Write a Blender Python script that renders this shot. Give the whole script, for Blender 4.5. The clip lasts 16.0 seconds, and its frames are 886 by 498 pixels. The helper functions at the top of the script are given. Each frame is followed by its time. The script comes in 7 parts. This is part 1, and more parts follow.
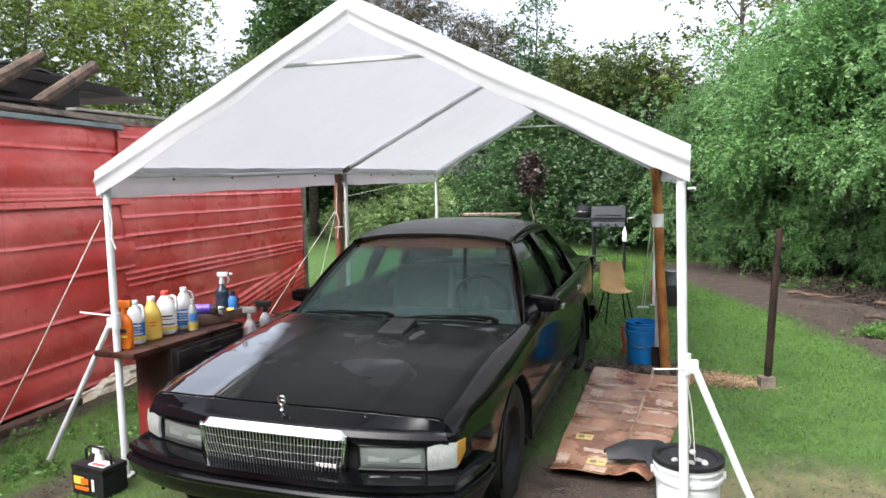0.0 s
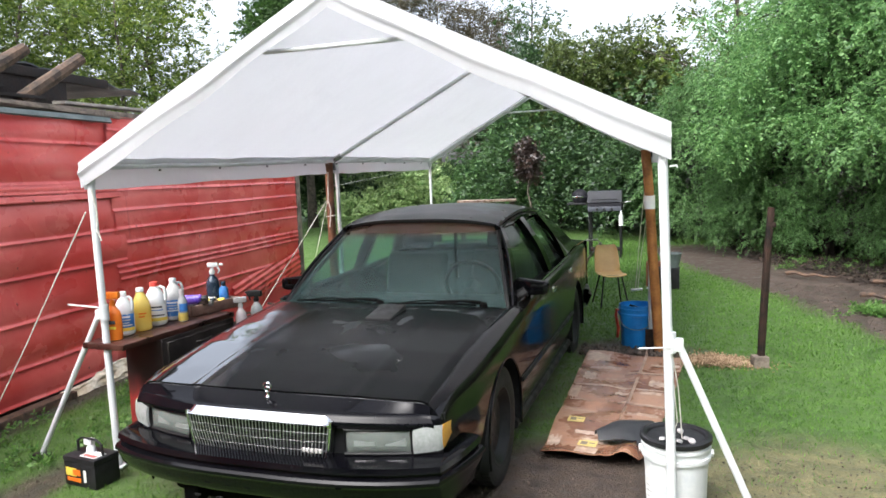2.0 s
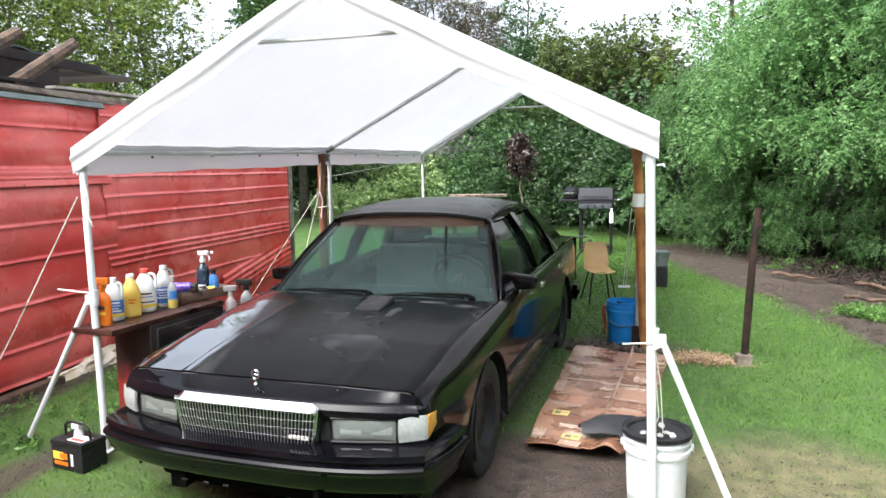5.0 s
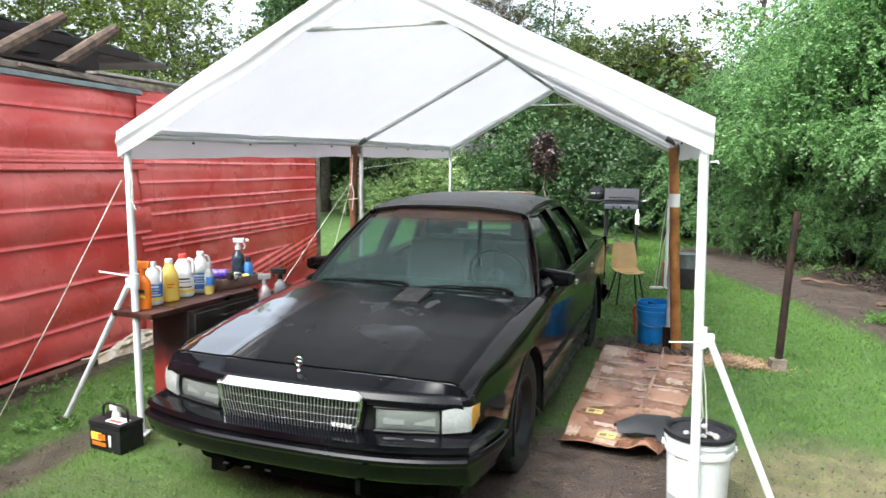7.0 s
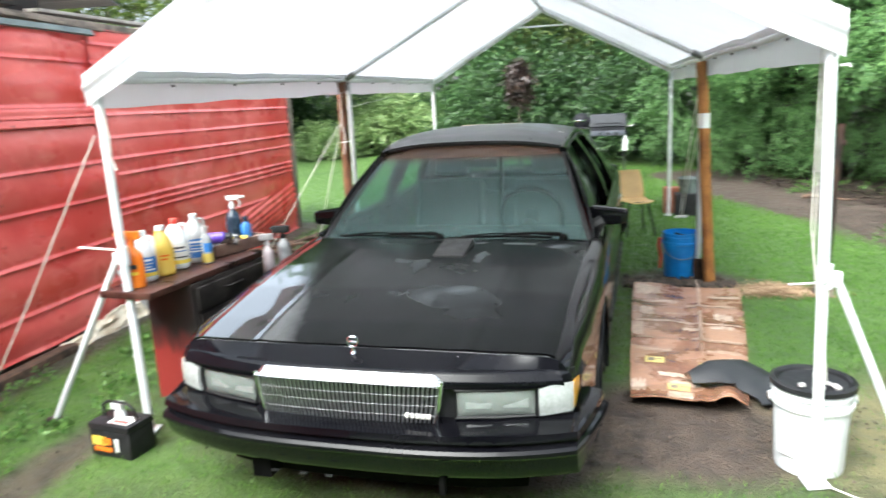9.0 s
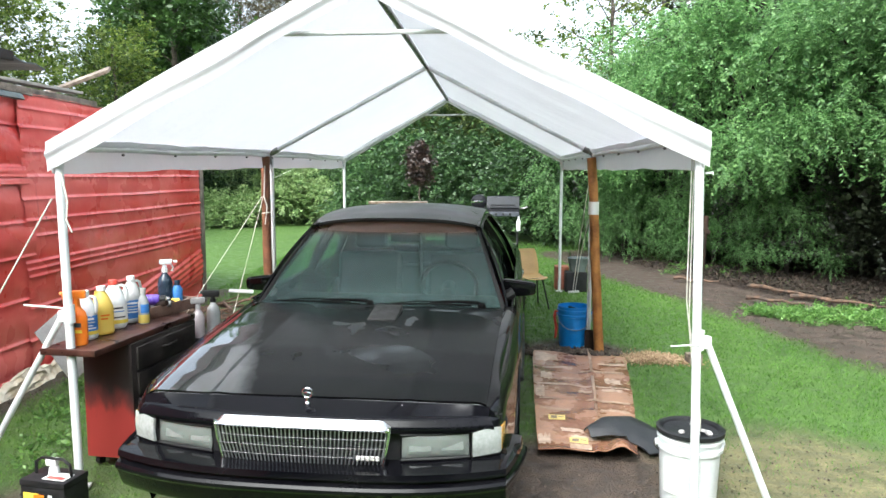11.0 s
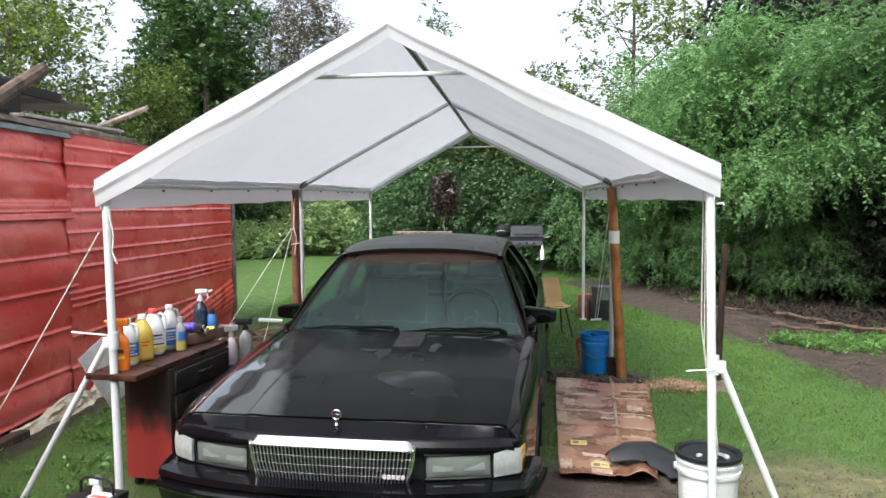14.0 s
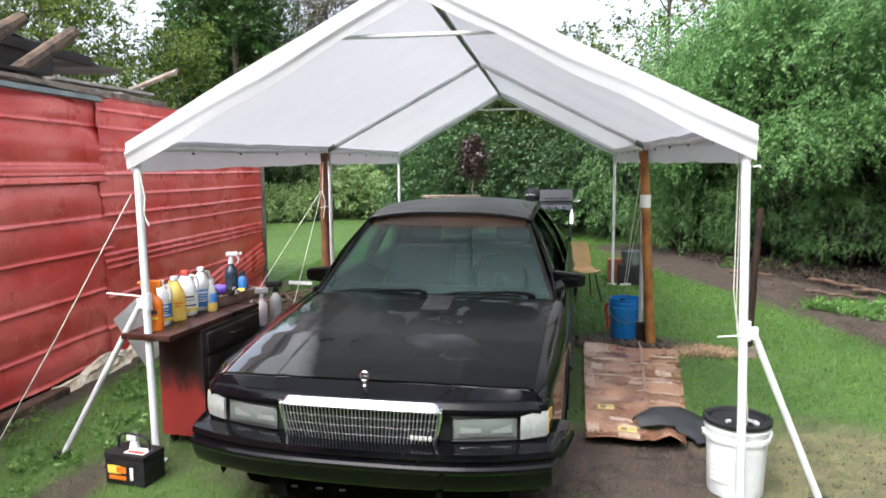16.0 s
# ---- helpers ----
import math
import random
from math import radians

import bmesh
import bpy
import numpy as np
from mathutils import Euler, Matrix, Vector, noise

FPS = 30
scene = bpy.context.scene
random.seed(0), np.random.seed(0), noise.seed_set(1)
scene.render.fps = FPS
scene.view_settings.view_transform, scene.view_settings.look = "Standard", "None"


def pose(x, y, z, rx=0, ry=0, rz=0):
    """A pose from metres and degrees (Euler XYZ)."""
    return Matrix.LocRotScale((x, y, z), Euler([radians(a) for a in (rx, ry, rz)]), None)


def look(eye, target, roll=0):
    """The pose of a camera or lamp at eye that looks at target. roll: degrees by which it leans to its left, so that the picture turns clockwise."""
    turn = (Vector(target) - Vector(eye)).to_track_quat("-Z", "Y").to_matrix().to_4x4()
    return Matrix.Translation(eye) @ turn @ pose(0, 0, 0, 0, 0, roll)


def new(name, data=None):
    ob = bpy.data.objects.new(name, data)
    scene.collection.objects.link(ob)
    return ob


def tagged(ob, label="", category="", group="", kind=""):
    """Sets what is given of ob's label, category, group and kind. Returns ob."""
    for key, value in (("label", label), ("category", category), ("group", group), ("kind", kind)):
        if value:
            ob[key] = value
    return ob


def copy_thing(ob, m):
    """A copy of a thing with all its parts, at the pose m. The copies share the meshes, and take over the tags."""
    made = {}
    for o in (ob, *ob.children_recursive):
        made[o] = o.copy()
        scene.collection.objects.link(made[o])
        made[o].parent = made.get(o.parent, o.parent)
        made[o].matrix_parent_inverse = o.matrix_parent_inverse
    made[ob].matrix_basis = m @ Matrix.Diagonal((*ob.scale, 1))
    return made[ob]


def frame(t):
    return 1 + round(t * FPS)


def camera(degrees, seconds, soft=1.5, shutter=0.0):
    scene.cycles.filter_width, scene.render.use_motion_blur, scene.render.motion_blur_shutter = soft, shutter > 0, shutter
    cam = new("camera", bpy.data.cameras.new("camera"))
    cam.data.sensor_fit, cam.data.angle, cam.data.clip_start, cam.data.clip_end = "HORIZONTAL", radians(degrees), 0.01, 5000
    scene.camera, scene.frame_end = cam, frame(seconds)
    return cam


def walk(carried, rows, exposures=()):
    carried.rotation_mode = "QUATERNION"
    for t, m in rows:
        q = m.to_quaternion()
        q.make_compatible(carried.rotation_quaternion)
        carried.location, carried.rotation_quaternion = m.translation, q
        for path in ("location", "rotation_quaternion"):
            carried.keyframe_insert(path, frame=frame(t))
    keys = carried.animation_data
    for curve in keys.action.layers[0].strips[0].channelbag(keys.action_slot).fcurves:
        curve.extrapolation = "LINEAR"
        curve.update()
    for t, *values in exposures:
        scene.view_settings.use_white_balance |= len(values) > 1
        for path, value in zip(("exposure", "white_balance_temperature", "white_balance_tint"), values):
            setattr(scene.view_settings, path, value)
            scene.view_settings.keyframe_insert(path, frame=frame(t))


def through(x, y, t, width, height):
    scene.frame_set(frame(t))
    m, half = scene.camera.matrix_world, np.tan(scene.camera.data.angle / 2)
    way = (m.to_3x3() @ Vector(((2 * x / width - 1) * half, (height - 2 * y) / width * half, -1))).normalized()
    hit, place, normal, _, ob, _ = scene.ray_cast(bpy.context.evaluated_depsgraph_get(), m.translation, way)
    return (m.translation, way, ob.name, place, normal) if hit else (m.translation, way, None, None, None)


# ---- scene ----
cam = camera(65.3, 16.0, shutter=0.5)
PATH = [
    (0, (2.94, -3.09, 1.613), (2.342, -1.19, 1.432), -1.0),
    (0.5, (2.96, -3.099, 1.611), (2.353, -1.2, 1.461), -1.6),
    (1, (2.982, -3.098, 1.616), (2.381, -1.194, 1.502), -1.9),
    (1.5, (3.011, -3.122, 1.604), (2.429, -1.216, 1.437), -1.9),
    (2, (3.015, -3.059, 1.583), (2.413, -1.163, 1.372), -2.2),
    (2.5, (3.02, -3.102, 1.572), (2.397, -1.22, 1.312), -1.7),
    (3, (3.02, -3.104, 1.577), (2.358, -1.237, 1.296), -1.6),
    (3.5, (3.025, -3.093, 1.58), (2.375, -1.221, 1.305), -1.5),
    (4, (3.03, -3.091, 1.581), (2.409, -1.21, 1.306), -1.6),
    (4.2, (3.038, -3.09, 1.584), (2.44, -1.199, 1.325), -1.7),
    (6.3, (3.003, -3.115, 1.563), (2.413, -1.217, 1.34), -0.1),
    (6.5, (2.987, -3.124, 1.557), (2.359, -1.24, 1.315), 0.2),
    (7, (2.9, -3.12, 1.552), (2.28, -1.233, 1.317), 0.6),
    (7.5, (2.733, -3.078, 1.542), (2.161, -1.186, 1.235), -2.1),
    (8, (2.597, -2.97, 1.543), (1.955, -1.116, 1.156), -1.9),
    (8.5, (2.494, -2.841, 1.541), (1.718, -1.039, 1.154), -3.6),
    (9, (2.319, -2.722, 1.525), (1.822, -0.829, 1.113), -2.9),
    (9.5, (2.201, -2.702, 1.552), (1.934, -0.757, 1.17), -2.3),
    (9.7, (2.204, -2.754, 1.56), (1.97, -0.791, 1.254), -0.7),
    (11.8, (2.161, -3.292, 1.57), (2.061, -1.304, 1.374), -0.5),
    (12, (2.181, -3.302, 1.562), (2.12, -1.313, 1.369), -0.9),
    (12.5, (2.208, -3.299, 1.57), (2.058, -1.316, 1.354), -0.9),
    (13, (2.219, -3.331, 1.593), (1.994, -1.345, 1.521), -1.1),
    (13.5, (2.214, -3.331, 1.587), (1.993, -1.346, 1.478), -1.5),
    (14, (2.208, -3.321, 1.583), (1.953, -1.341, 1.459), -0.4),
    (14.5, (2.213, -3.32, 1.587), (1.927, -1.342, 1.513), 0.1),
    (15, (2.214, -3.312, 1.609), (1.897, -1.339, 1.538), 0.5),
    (15.5, (2.209, -3.309, 1.587), (1.897, -1.338, 1.458), 0.2),
    (16, (2.209, -3.303, 1.579), (1.873, -1.345, 1.352), -0.4),
]
EXPOSURE = [(0.0, 1.33, 6240, 11.5), (1.0, 1.28, 6240, 11.0), (1.5, 1.2, 6240, 10.7), (2.0, 1.33, 6240, 10.5), (2.5, 1.55, 6240, 10.3), (3.5, 1.65, 6240, 9.7), (4.0, 1.6, 6240, 9.5), (7.5, 1.6, 6190, 6.5), (8.0, 1.97, 6165, 5.0), (8.5, 1.88, 6140, 3.5), (9.5, 2.1, 6140, 3.5), (12.0, 1.45, 6140, 3.5), (12.5, 1.52, 6140, 3.5), (13.0, 1.28, 6190, 6.5), (13.5, 1.14, 6240, 9.5), (14.5, 1.14, 6240, 9.9), (15.0, 1.1, 6240, 10.1), (15.5, 1.05, 6240, 10.3), (16.0, 1.34, 6240, 10.5)]
walk(cam, [(t, look(eye, target, roll)) for t, eye, target, roll in PATH], EXPOSURE)

# ---- light ----
world = bpy.data.worlds.new("overcast_sky")
scene.world = world
world.use_nodes = True
wn = world.node_tree
sky = wn.nodes.new("ShaderNodeTexSky")
sky.sky_type, sky.sun_disc = "NISHITA", False
sky.sun_elevation, sky.sun_rotation = radians(52), radians(200)
sky.air_density, sky.dust_density, sky.ozone_density = 1.0, 6.0, 1.0
veil = wn.nodes.new("ShaderNodeHueSaturation")
veil.inputs["Saturation"].default_value = 0.36
wn.links.new(sky.outputs[0], veil.inputs["Color"])
wn.links.new(veil.outputs[0], wn.nodes["Background"].inputs[0])
wn.nodes["Background"].inputs[1].default_value = 0.20
sun = new("sun", bpy.data.lights.new("sun", "SUN"))
sun.data.energy, sun.data.angle, sun.data.color = 0.5, radians(40), (1.0, 0.98, 0.96)
sun.matrix_world = pose(0, 0, 12, 38, 0, -20)


# ---- materials ----
def tree_of(name):
    m = bpy.data.materials.new(name)
    m.use_nodes = True
    return m, m.node_tree.nodes, m.node_tree.links, m.node_tree.nodes["Principled BSDF"]


def surf(name, a, b, size=6.0, rough=(0.5, 0.7), bump=0.0, fine=60.0, metal=0.0, coat=0.0, spread=0.0, mask=(0.35, 0.65), spec=0.5):
    """Two tones mixed by a broad and a fine noise, with roughness that follows, and fine relief. size and fine: cells a metre."""
    m, n, l, p = tree_of(name)
    co = n.new("ShaderNodeTexCoord")
    big, small = n.new("ShaderNodeTexNoise"), n.new("ShaderNodeTexNoise")
    big.inputs["Scale"].default_value, small.inputs["Scale"].default_value = size, fine
    big.inputs["Detail"].default_value, small.inputs["Detail"].default_value = 6, 3
    for t in (big, small):
        l.new(co.outputs["Object"], t.inputs["Vector"])
    mixed = n.new("ShaderNodeMath")
    mixed.operation, mixed.inputs[1].default_value = "MULTIPLY_ADD", 0.3
    l.new(small.outputs[0], mixed.inputs[0])
    shift = n.new("ShaderNodeMath")
    shift.operation, shift.inputs[1].default_value = "SUBTRACT", 0.15
    l.new(big.outputs[0], shift.inputs[0])
    l.new(shift.outputs[0], mixed.inputs[2])
    fac = mixed
    if spread:
        info, add = n.new("ShaderNodeNewGeometry"), n.new("ShaderNodeMath")
        add.operation, add.inputs[1].default_value = "MULTIPLY_ADD", spread
        l.new(info.outputs["Random Per Island"], add.inputs[0])
        sub = n.new("ShaderNodeMath")
        sub.operation, sub.inputs[1].default_value = "SUBTRACT", spread / 2
        l.new(mixed.outputs[0], sub.inputs[0])
        l.new(sub.outputs[0], add.inputs[2])
        fac = add
    ramp = n.new("ShaderNodeValToRGB")
    ramp.color_ramp.elements[0].position, ramp.color_ramp.elements[1].position = mask
    ramp.color_ramp.elements[0].color, ramp.color_ramp.elements[1].color = (*a, 1), (*b, 1)
    l.new(fac.outputs[0], ramp.inputs[0])
    l.new(ramp.outputs[0], p.inputs["Base Color"])
    mr = n.new("ShaderNodeMapRange")
    mr.inputs["From Min"].default_value, mr.inputs["From Max"].default_value = mask
    mr.inputs["To Min"].default_value, mr.inputs["To Max"].default_value = rough
    l.new(mixed.outputs[0], mr.inputs["Value"])
    l.new(mr.outputs[0], p.inputs["Roughness"])
    p.inputs["Metallic"].default_value, p.inputs["Coat Weight"].default_value = metal, coat
    p.inputs["Coat Roughness"].default_value = 0.06
    p.inputs["Specular IOR Level"].default_value = spec
    if bump:
        bp = n.new("ShaderNodeBump")
        bp.inputs["Strength"].default_value, bp.inputs["Distance"].default_value = 1.0, bump
        l.new(small.outputs[0], bp.inputs["Height"])
        l.new(bp.outputs[0], p.inputs["Normal"])
    return m


def leafy(name, dark, light, through=0.35):
    """Leaves: each with its own tone, letting some light through."""
    m, n, l, p = tree_of(name)
    info, ramp = n.new("ShaderNodeNewGeometry"), n.new("ShaderNodeValToRGB")
    ramp.color_ramp.elements[0].color, ramp.color_ramp.elements[1].color = (*dark, 1), (*light, 1)
    l.new(info.outputs["Random Per Island"], ramp.inputs[0])
    ob, mix = n.new("ShaderNodeObjectInfo"), n.new("ShaderNodeHueSaturation")
    vary = n.new("ShaderNodeMapRange")
    vary.inputs["To Min"].default_value, vary.inputs["To Max"].default_value = 0.8, 1.2
    l.new(ob.outputs["Random"], vary.inputs["Value"])
    l.new(vary.outputs[0], mix.inputs["Value"])
    l.new(ramp.outputs[0], mix.inputs["Color"])
    l.new(mix.outputs[0], p.inputs["Base Color"])
    p.inputs["Roughness"].default_value = 0.45
    tr, blend = n.new("ShaderNodeBsdfTranslucent"), n.new("ShaderNodeMixShader")
    blend.inputs[0].default_value = through
    l.new(mix.outputs[0], tr.inputs[0])
    l.new(p.outputs[0], blend.inputs[1])
    l.new(tr.outputs[0], blend.inputs[2])
    l.new(blend.outputs[0], n["Material Output"].inputs[0])
    return m


def glazing(name, tint, strip=False, haze_mix=0.15):
    """Clear tinted pane with reflected haze mixed in as a tinted film: gloss that grows at a slant over a tinted
    see-through. strip: a brown shade band along the upper edge.
    """
    m, n, l, p = tree_of(name)
    fr, gl, tp, mx = n.new("ShaderNodeMath"), n.new("ShaderNodeBsdfGlossy"), n.new("ShaderNodeBsdfTransparent"), n.new("ShaderNodeMixShader")
    gl.inputs["Roughness"].default_value = 0.05
    facing, steep = n.new("ShaderNodeLayerWeight"), n.new("ShaderNodeMath")
    steep.operation, steep.inputs[1].default_value = "POWER", 4.0
    l.new(facing.outputs["Facing"], steep.inputs[0])
    fr.operation, fr.inputs[1].default_value, fr.inputs[2].default_value = "MULTIPLY_ADD", 0.8, 0.04
    l.new(steep.outputs[0], fr.inputs[0])
    tp.inputs[0].default_value = (*tint, 1)
    # The diffuse film puts the glass's reflected haze into its colour.
    film, hazy, smear = n.new("ShaderNodeBsdfDiffuse"), n.new("ShaderNodeMixShader"), n.new("ShaderNodeTexNoise")
    film.inputs[0].default_value = (*[c * 0.24 for c in tint], 1)
    smear.inputs["Scale"].default_value, smear.inputs["Detail"].default_value = 3.0, 5
    amount = n.new("ShaderNodeMapRange")
    amount.inputs["To Min"].default_value, amount.inputs["To Max"].default_value = haze_mix - 0.1, haze_mix + 0.1
    l.new(smear.outputs[0], amount.inputs["Value"])
    l.new(amount.outputs[0], hazy.inputs[0])
    l.new(tp.outputs[0], hazy.inputs[1])
    l.new(film.outputs[0], hazy.inputs[2])
    if strip:
        co, sep, ramp = n.new("ShaderNodeTexCoord"), n.new("ShaderNodeSeparateXYZ"), n.new("ShaderNodeValToRGB")
        l.new(co.outputs["Object"], sep.inputs[0])
        mr = n.new("ShaderNodeMapRange")
        mr.inputs["From Min"].default_value, mr.inputs["From Max"].default_value = 1.195, 1.235
        l.new(sep.outputs["Z"], mr.inputs["Value"])
        ramp.color_ramp.elements[0].color, ramp.color_ramp.elements[1].color = (*tint, 1), (0.22, 0.10, 0.06, 1)
        l.new(mr.outputs[0], ramp.inputs[0])
        l.new(ramp.outputs[0], tp.inputs[0])
        band = n.new("ShaderNodeValToRGB")
        band.color_ramp.elements[0].color, band.color_ramp.elements[1].color = (*[c * 0.24 for c in tint], 1), (0.20, 0.115, 0.08, 1)
        l.new(mr.outputs[0], band.inputs[0])
        l.new(band.outputs[0], film.inputs[0])
        thick = n.new("ShaderNodeMath")
        thick.operation, thick.inputs[1].default_value = "MULTIPLY_ADD", 0.2
        l.new(mr.outputs[0], thick.inputs[0])
        l.new(amount.outputs[0], thick.inputs[2])
        l.new(thick.outputs[0], hazy.inputs[0])
    l.new(fr.outputs[0], mx.inputs[0])
    l.new(hazy.outputs[0], mx.inputs[1])
    l.new(gl.outputs[0], mx.inputs[2])
    l.new(mx.outputs[0], n["Material Output"].inputs[0])
    return m


def hazed(name, colour, cloud):
    """A clouded lamp lens: part milky, part see-through."""
    m, n, l, p = tree_of(name)
    tp, mx = n.new("ShaderNodeBsdfTransparent"), n.new("ShaderNodeMixShader")
    p.inputs["Base Color"].default_value, p.inputs["Roughness"].default_value = (*colour, 1), 0.15
    tex = n.new("ShaderNodeTexNoise")
    tex.inputs["Scale"].default_value = 7.0
    mr = n.new("ShaderNodeMapRange")
    mr.inputs["To Min"].default_value, mr.inputs["To Max"].default_value = cloud - 0.2, cloud + 0.2
    l.new(tex.outputs[0], mr.inputs["Value"])
    l.new(mr.outputs[0], mx.inputs[0])
    l.new(tp.outputs[0], mx.inputs[1])
    l.new(p.outputs[0], mx.inputs[2])
    l.new(mx.outputs[0], n["Material Output"].inputs[0])
    return m


def sheeting(name, colour, through):
    """White woven cover that lets daylight through."""
    m, n, l, p = tree_of(name)
    co, tex, bp = n.new("ShaderNodeTexCoord"), n.new("ShaderNodeTexNoise"), n.new("ShaderNodeBump")
    tex.inputs["Scale"].default_value, tex.inputs["Detail"].default_value = 3.5, 5
    l.new(co.outputs["Object"], tex.inputs["Vector"])
    bp.inputs["Strength"].default_value, bp.inputs["Distance"].default_value = 0.5, 0.02
    l.new(tex.outputs[0], bp.inputs["Height"])
    ramp = n.new("ShaderNodeValToRGB")
    ramp.color_ramp.elements[0].color = (*[c * 0.94 for c in colour], 1)
    ramp.color_ramp.elements[1].color = (*colour, 1)
    l.new(tex.outputs[0], ramp.inputs[0])
    l.new(ramp.outputs[0], p.inputs["Base Color"])
    l.new(bp.outputs[0], p.inputs["Normal"])
    p.inputs["Roughness"].default_value = 0.42
    tr, mx = n.new("ShaderNodeBsdfTranslucent"), n.new("ShaderNodeMixShader")
    l.new(ramp.outputs[0], tr.inputs[0])
    l.new(bp.outputs[0], tr.inputs["Normal"])
    mx.inputs[0].default_value = through
    l.new(p.outputs[0], mx.inputs[1])
    l.new(tr.outputs[0], mx.inputs[2])
    l.new(mx.outputs[0], n["Material Output"].inputs[0])
    return m


def scorched(name):
    """Red paint burnt black from above, with a ragged smoky edge."""
    m, n, l, p = tree_of(name)
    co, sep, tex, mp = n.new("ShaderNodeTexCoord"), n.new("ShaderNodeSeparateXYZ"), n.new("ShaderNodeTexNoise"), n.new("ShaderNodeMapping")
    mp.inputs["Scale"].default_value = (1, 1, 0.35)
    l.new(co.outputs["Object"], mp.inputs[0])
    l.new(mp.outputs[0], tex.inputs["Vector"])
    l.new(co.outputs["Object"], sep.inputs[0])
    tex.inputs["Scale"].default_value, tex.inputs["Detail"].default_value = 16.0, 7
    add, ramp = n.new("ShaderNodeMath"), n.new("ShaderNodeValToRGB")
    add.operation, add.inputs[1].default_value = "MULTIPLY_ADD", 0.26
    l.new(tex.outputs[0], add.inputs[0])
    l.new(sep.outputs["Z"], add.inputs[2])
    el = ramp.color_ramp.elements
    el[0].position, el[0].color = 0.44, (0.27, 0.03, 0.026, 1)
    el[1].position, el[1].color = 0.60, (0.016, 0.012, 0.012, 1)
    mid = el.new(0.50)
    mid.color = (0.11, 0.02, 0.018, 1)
    l.new(add.outputs[0], ramp.inputs[0])
    l.new(ramp.outputs[0], p.inputs["Base Color"])
    p.inputs["Roughness"].default_value = 0.5
    return m


def siding(name):
    """Glossy red paint on metal: pink blotches that paint in the sky's sheen, dark dirt in streaks that run down, rust
    specks.
    """
    m, n, l, p = tree_of(name)
    co = n.new("ShaderNodeTexCoord")

    def field(scale, detail, stretch, lo, hi):
        mp, tex, mr = n.new("ShaderNodeMapping"), n.new("ShaderNodeTexNoise"), n.new("ShaderNodeMapRange")
        mp.inputs["Scale"].default_value = stretch
        l.new(co.outputs["Object"], mp.inputs[0])
        tex.inputs["Scale"].default_value, tex.inputs["Detail"].default_value = scale, detail
        l.new(mp.outputs[0], tex.inputs["Vector"])
        mr.inputs["From Min"].default_value, mr.inputs["From Max"].default_value = lo, hi
        l.new(tex.outputs[0], mr.inputs["Value"])
        return mr.outputs[0]

    tone = None
    # The two pink tones imitate sky sheen on the dents by colour.
    for colour, fac in (((0.66, 0.066, 0.058), None), ((0.82, 0.18, 0.16), field(1.1, 6, (1, 1, 1.6), 0.40, 0.66)), ((0.86, 0.27, 0.24), field(3.4, 7, (0.6, 1, 1.5), 0.60, 0.86)),
                        ((0.30, 0.022, 0.018), field(7.0, 6, (2.2, 1, 0.16), 0.66, 0.90)), ((0.10, 0.025, 0.016), field(26.0, 4, (1, 1, 0.7), 0.70, 0.76))):
        if fac is None:
            tone = n.new("ShaderNodeRGB")
            tone.outputs[0].default_value = (*colour, 1)
            last = tone.outputs[0]
            continue
        mix = n.new("ShaderNodeMix")
        mix.data_type = "RGBA"
        l.new(fac, mix.inputs["Factor"])
        l.new(last, mix.inputs["A"])
        mix.inputs["B"].default_value = (*colour, 1)
        last = mix.outputs["Result"]
    l.new(last, p.inputs["Base Color"])
    dull = n.new("ShaderNodeMapRange")
    dull.inputs["To Min"].default_value, dull.inputs["To Max"].default_value = 0.16, 0.42
    l.new(field(2.6, 5, (1, 1, 1), 0.3, 0.7), dull.inputs["Value"])
    l.new(dull.outputs[0], p.inputs["Roughness"])
    bp = n.new("ShaderNodeBump")
    bp.inputs["Strength"].default_value, bp.inputs["Distance"].default_value = 1.0, 0.006
    l.new(field(5.0, 4, (1, 1, 1), 0.2, 0.8), bp.inputs["Height"])
    l.new(bp.outputs[0], p.inputs["Normal"])
    return m


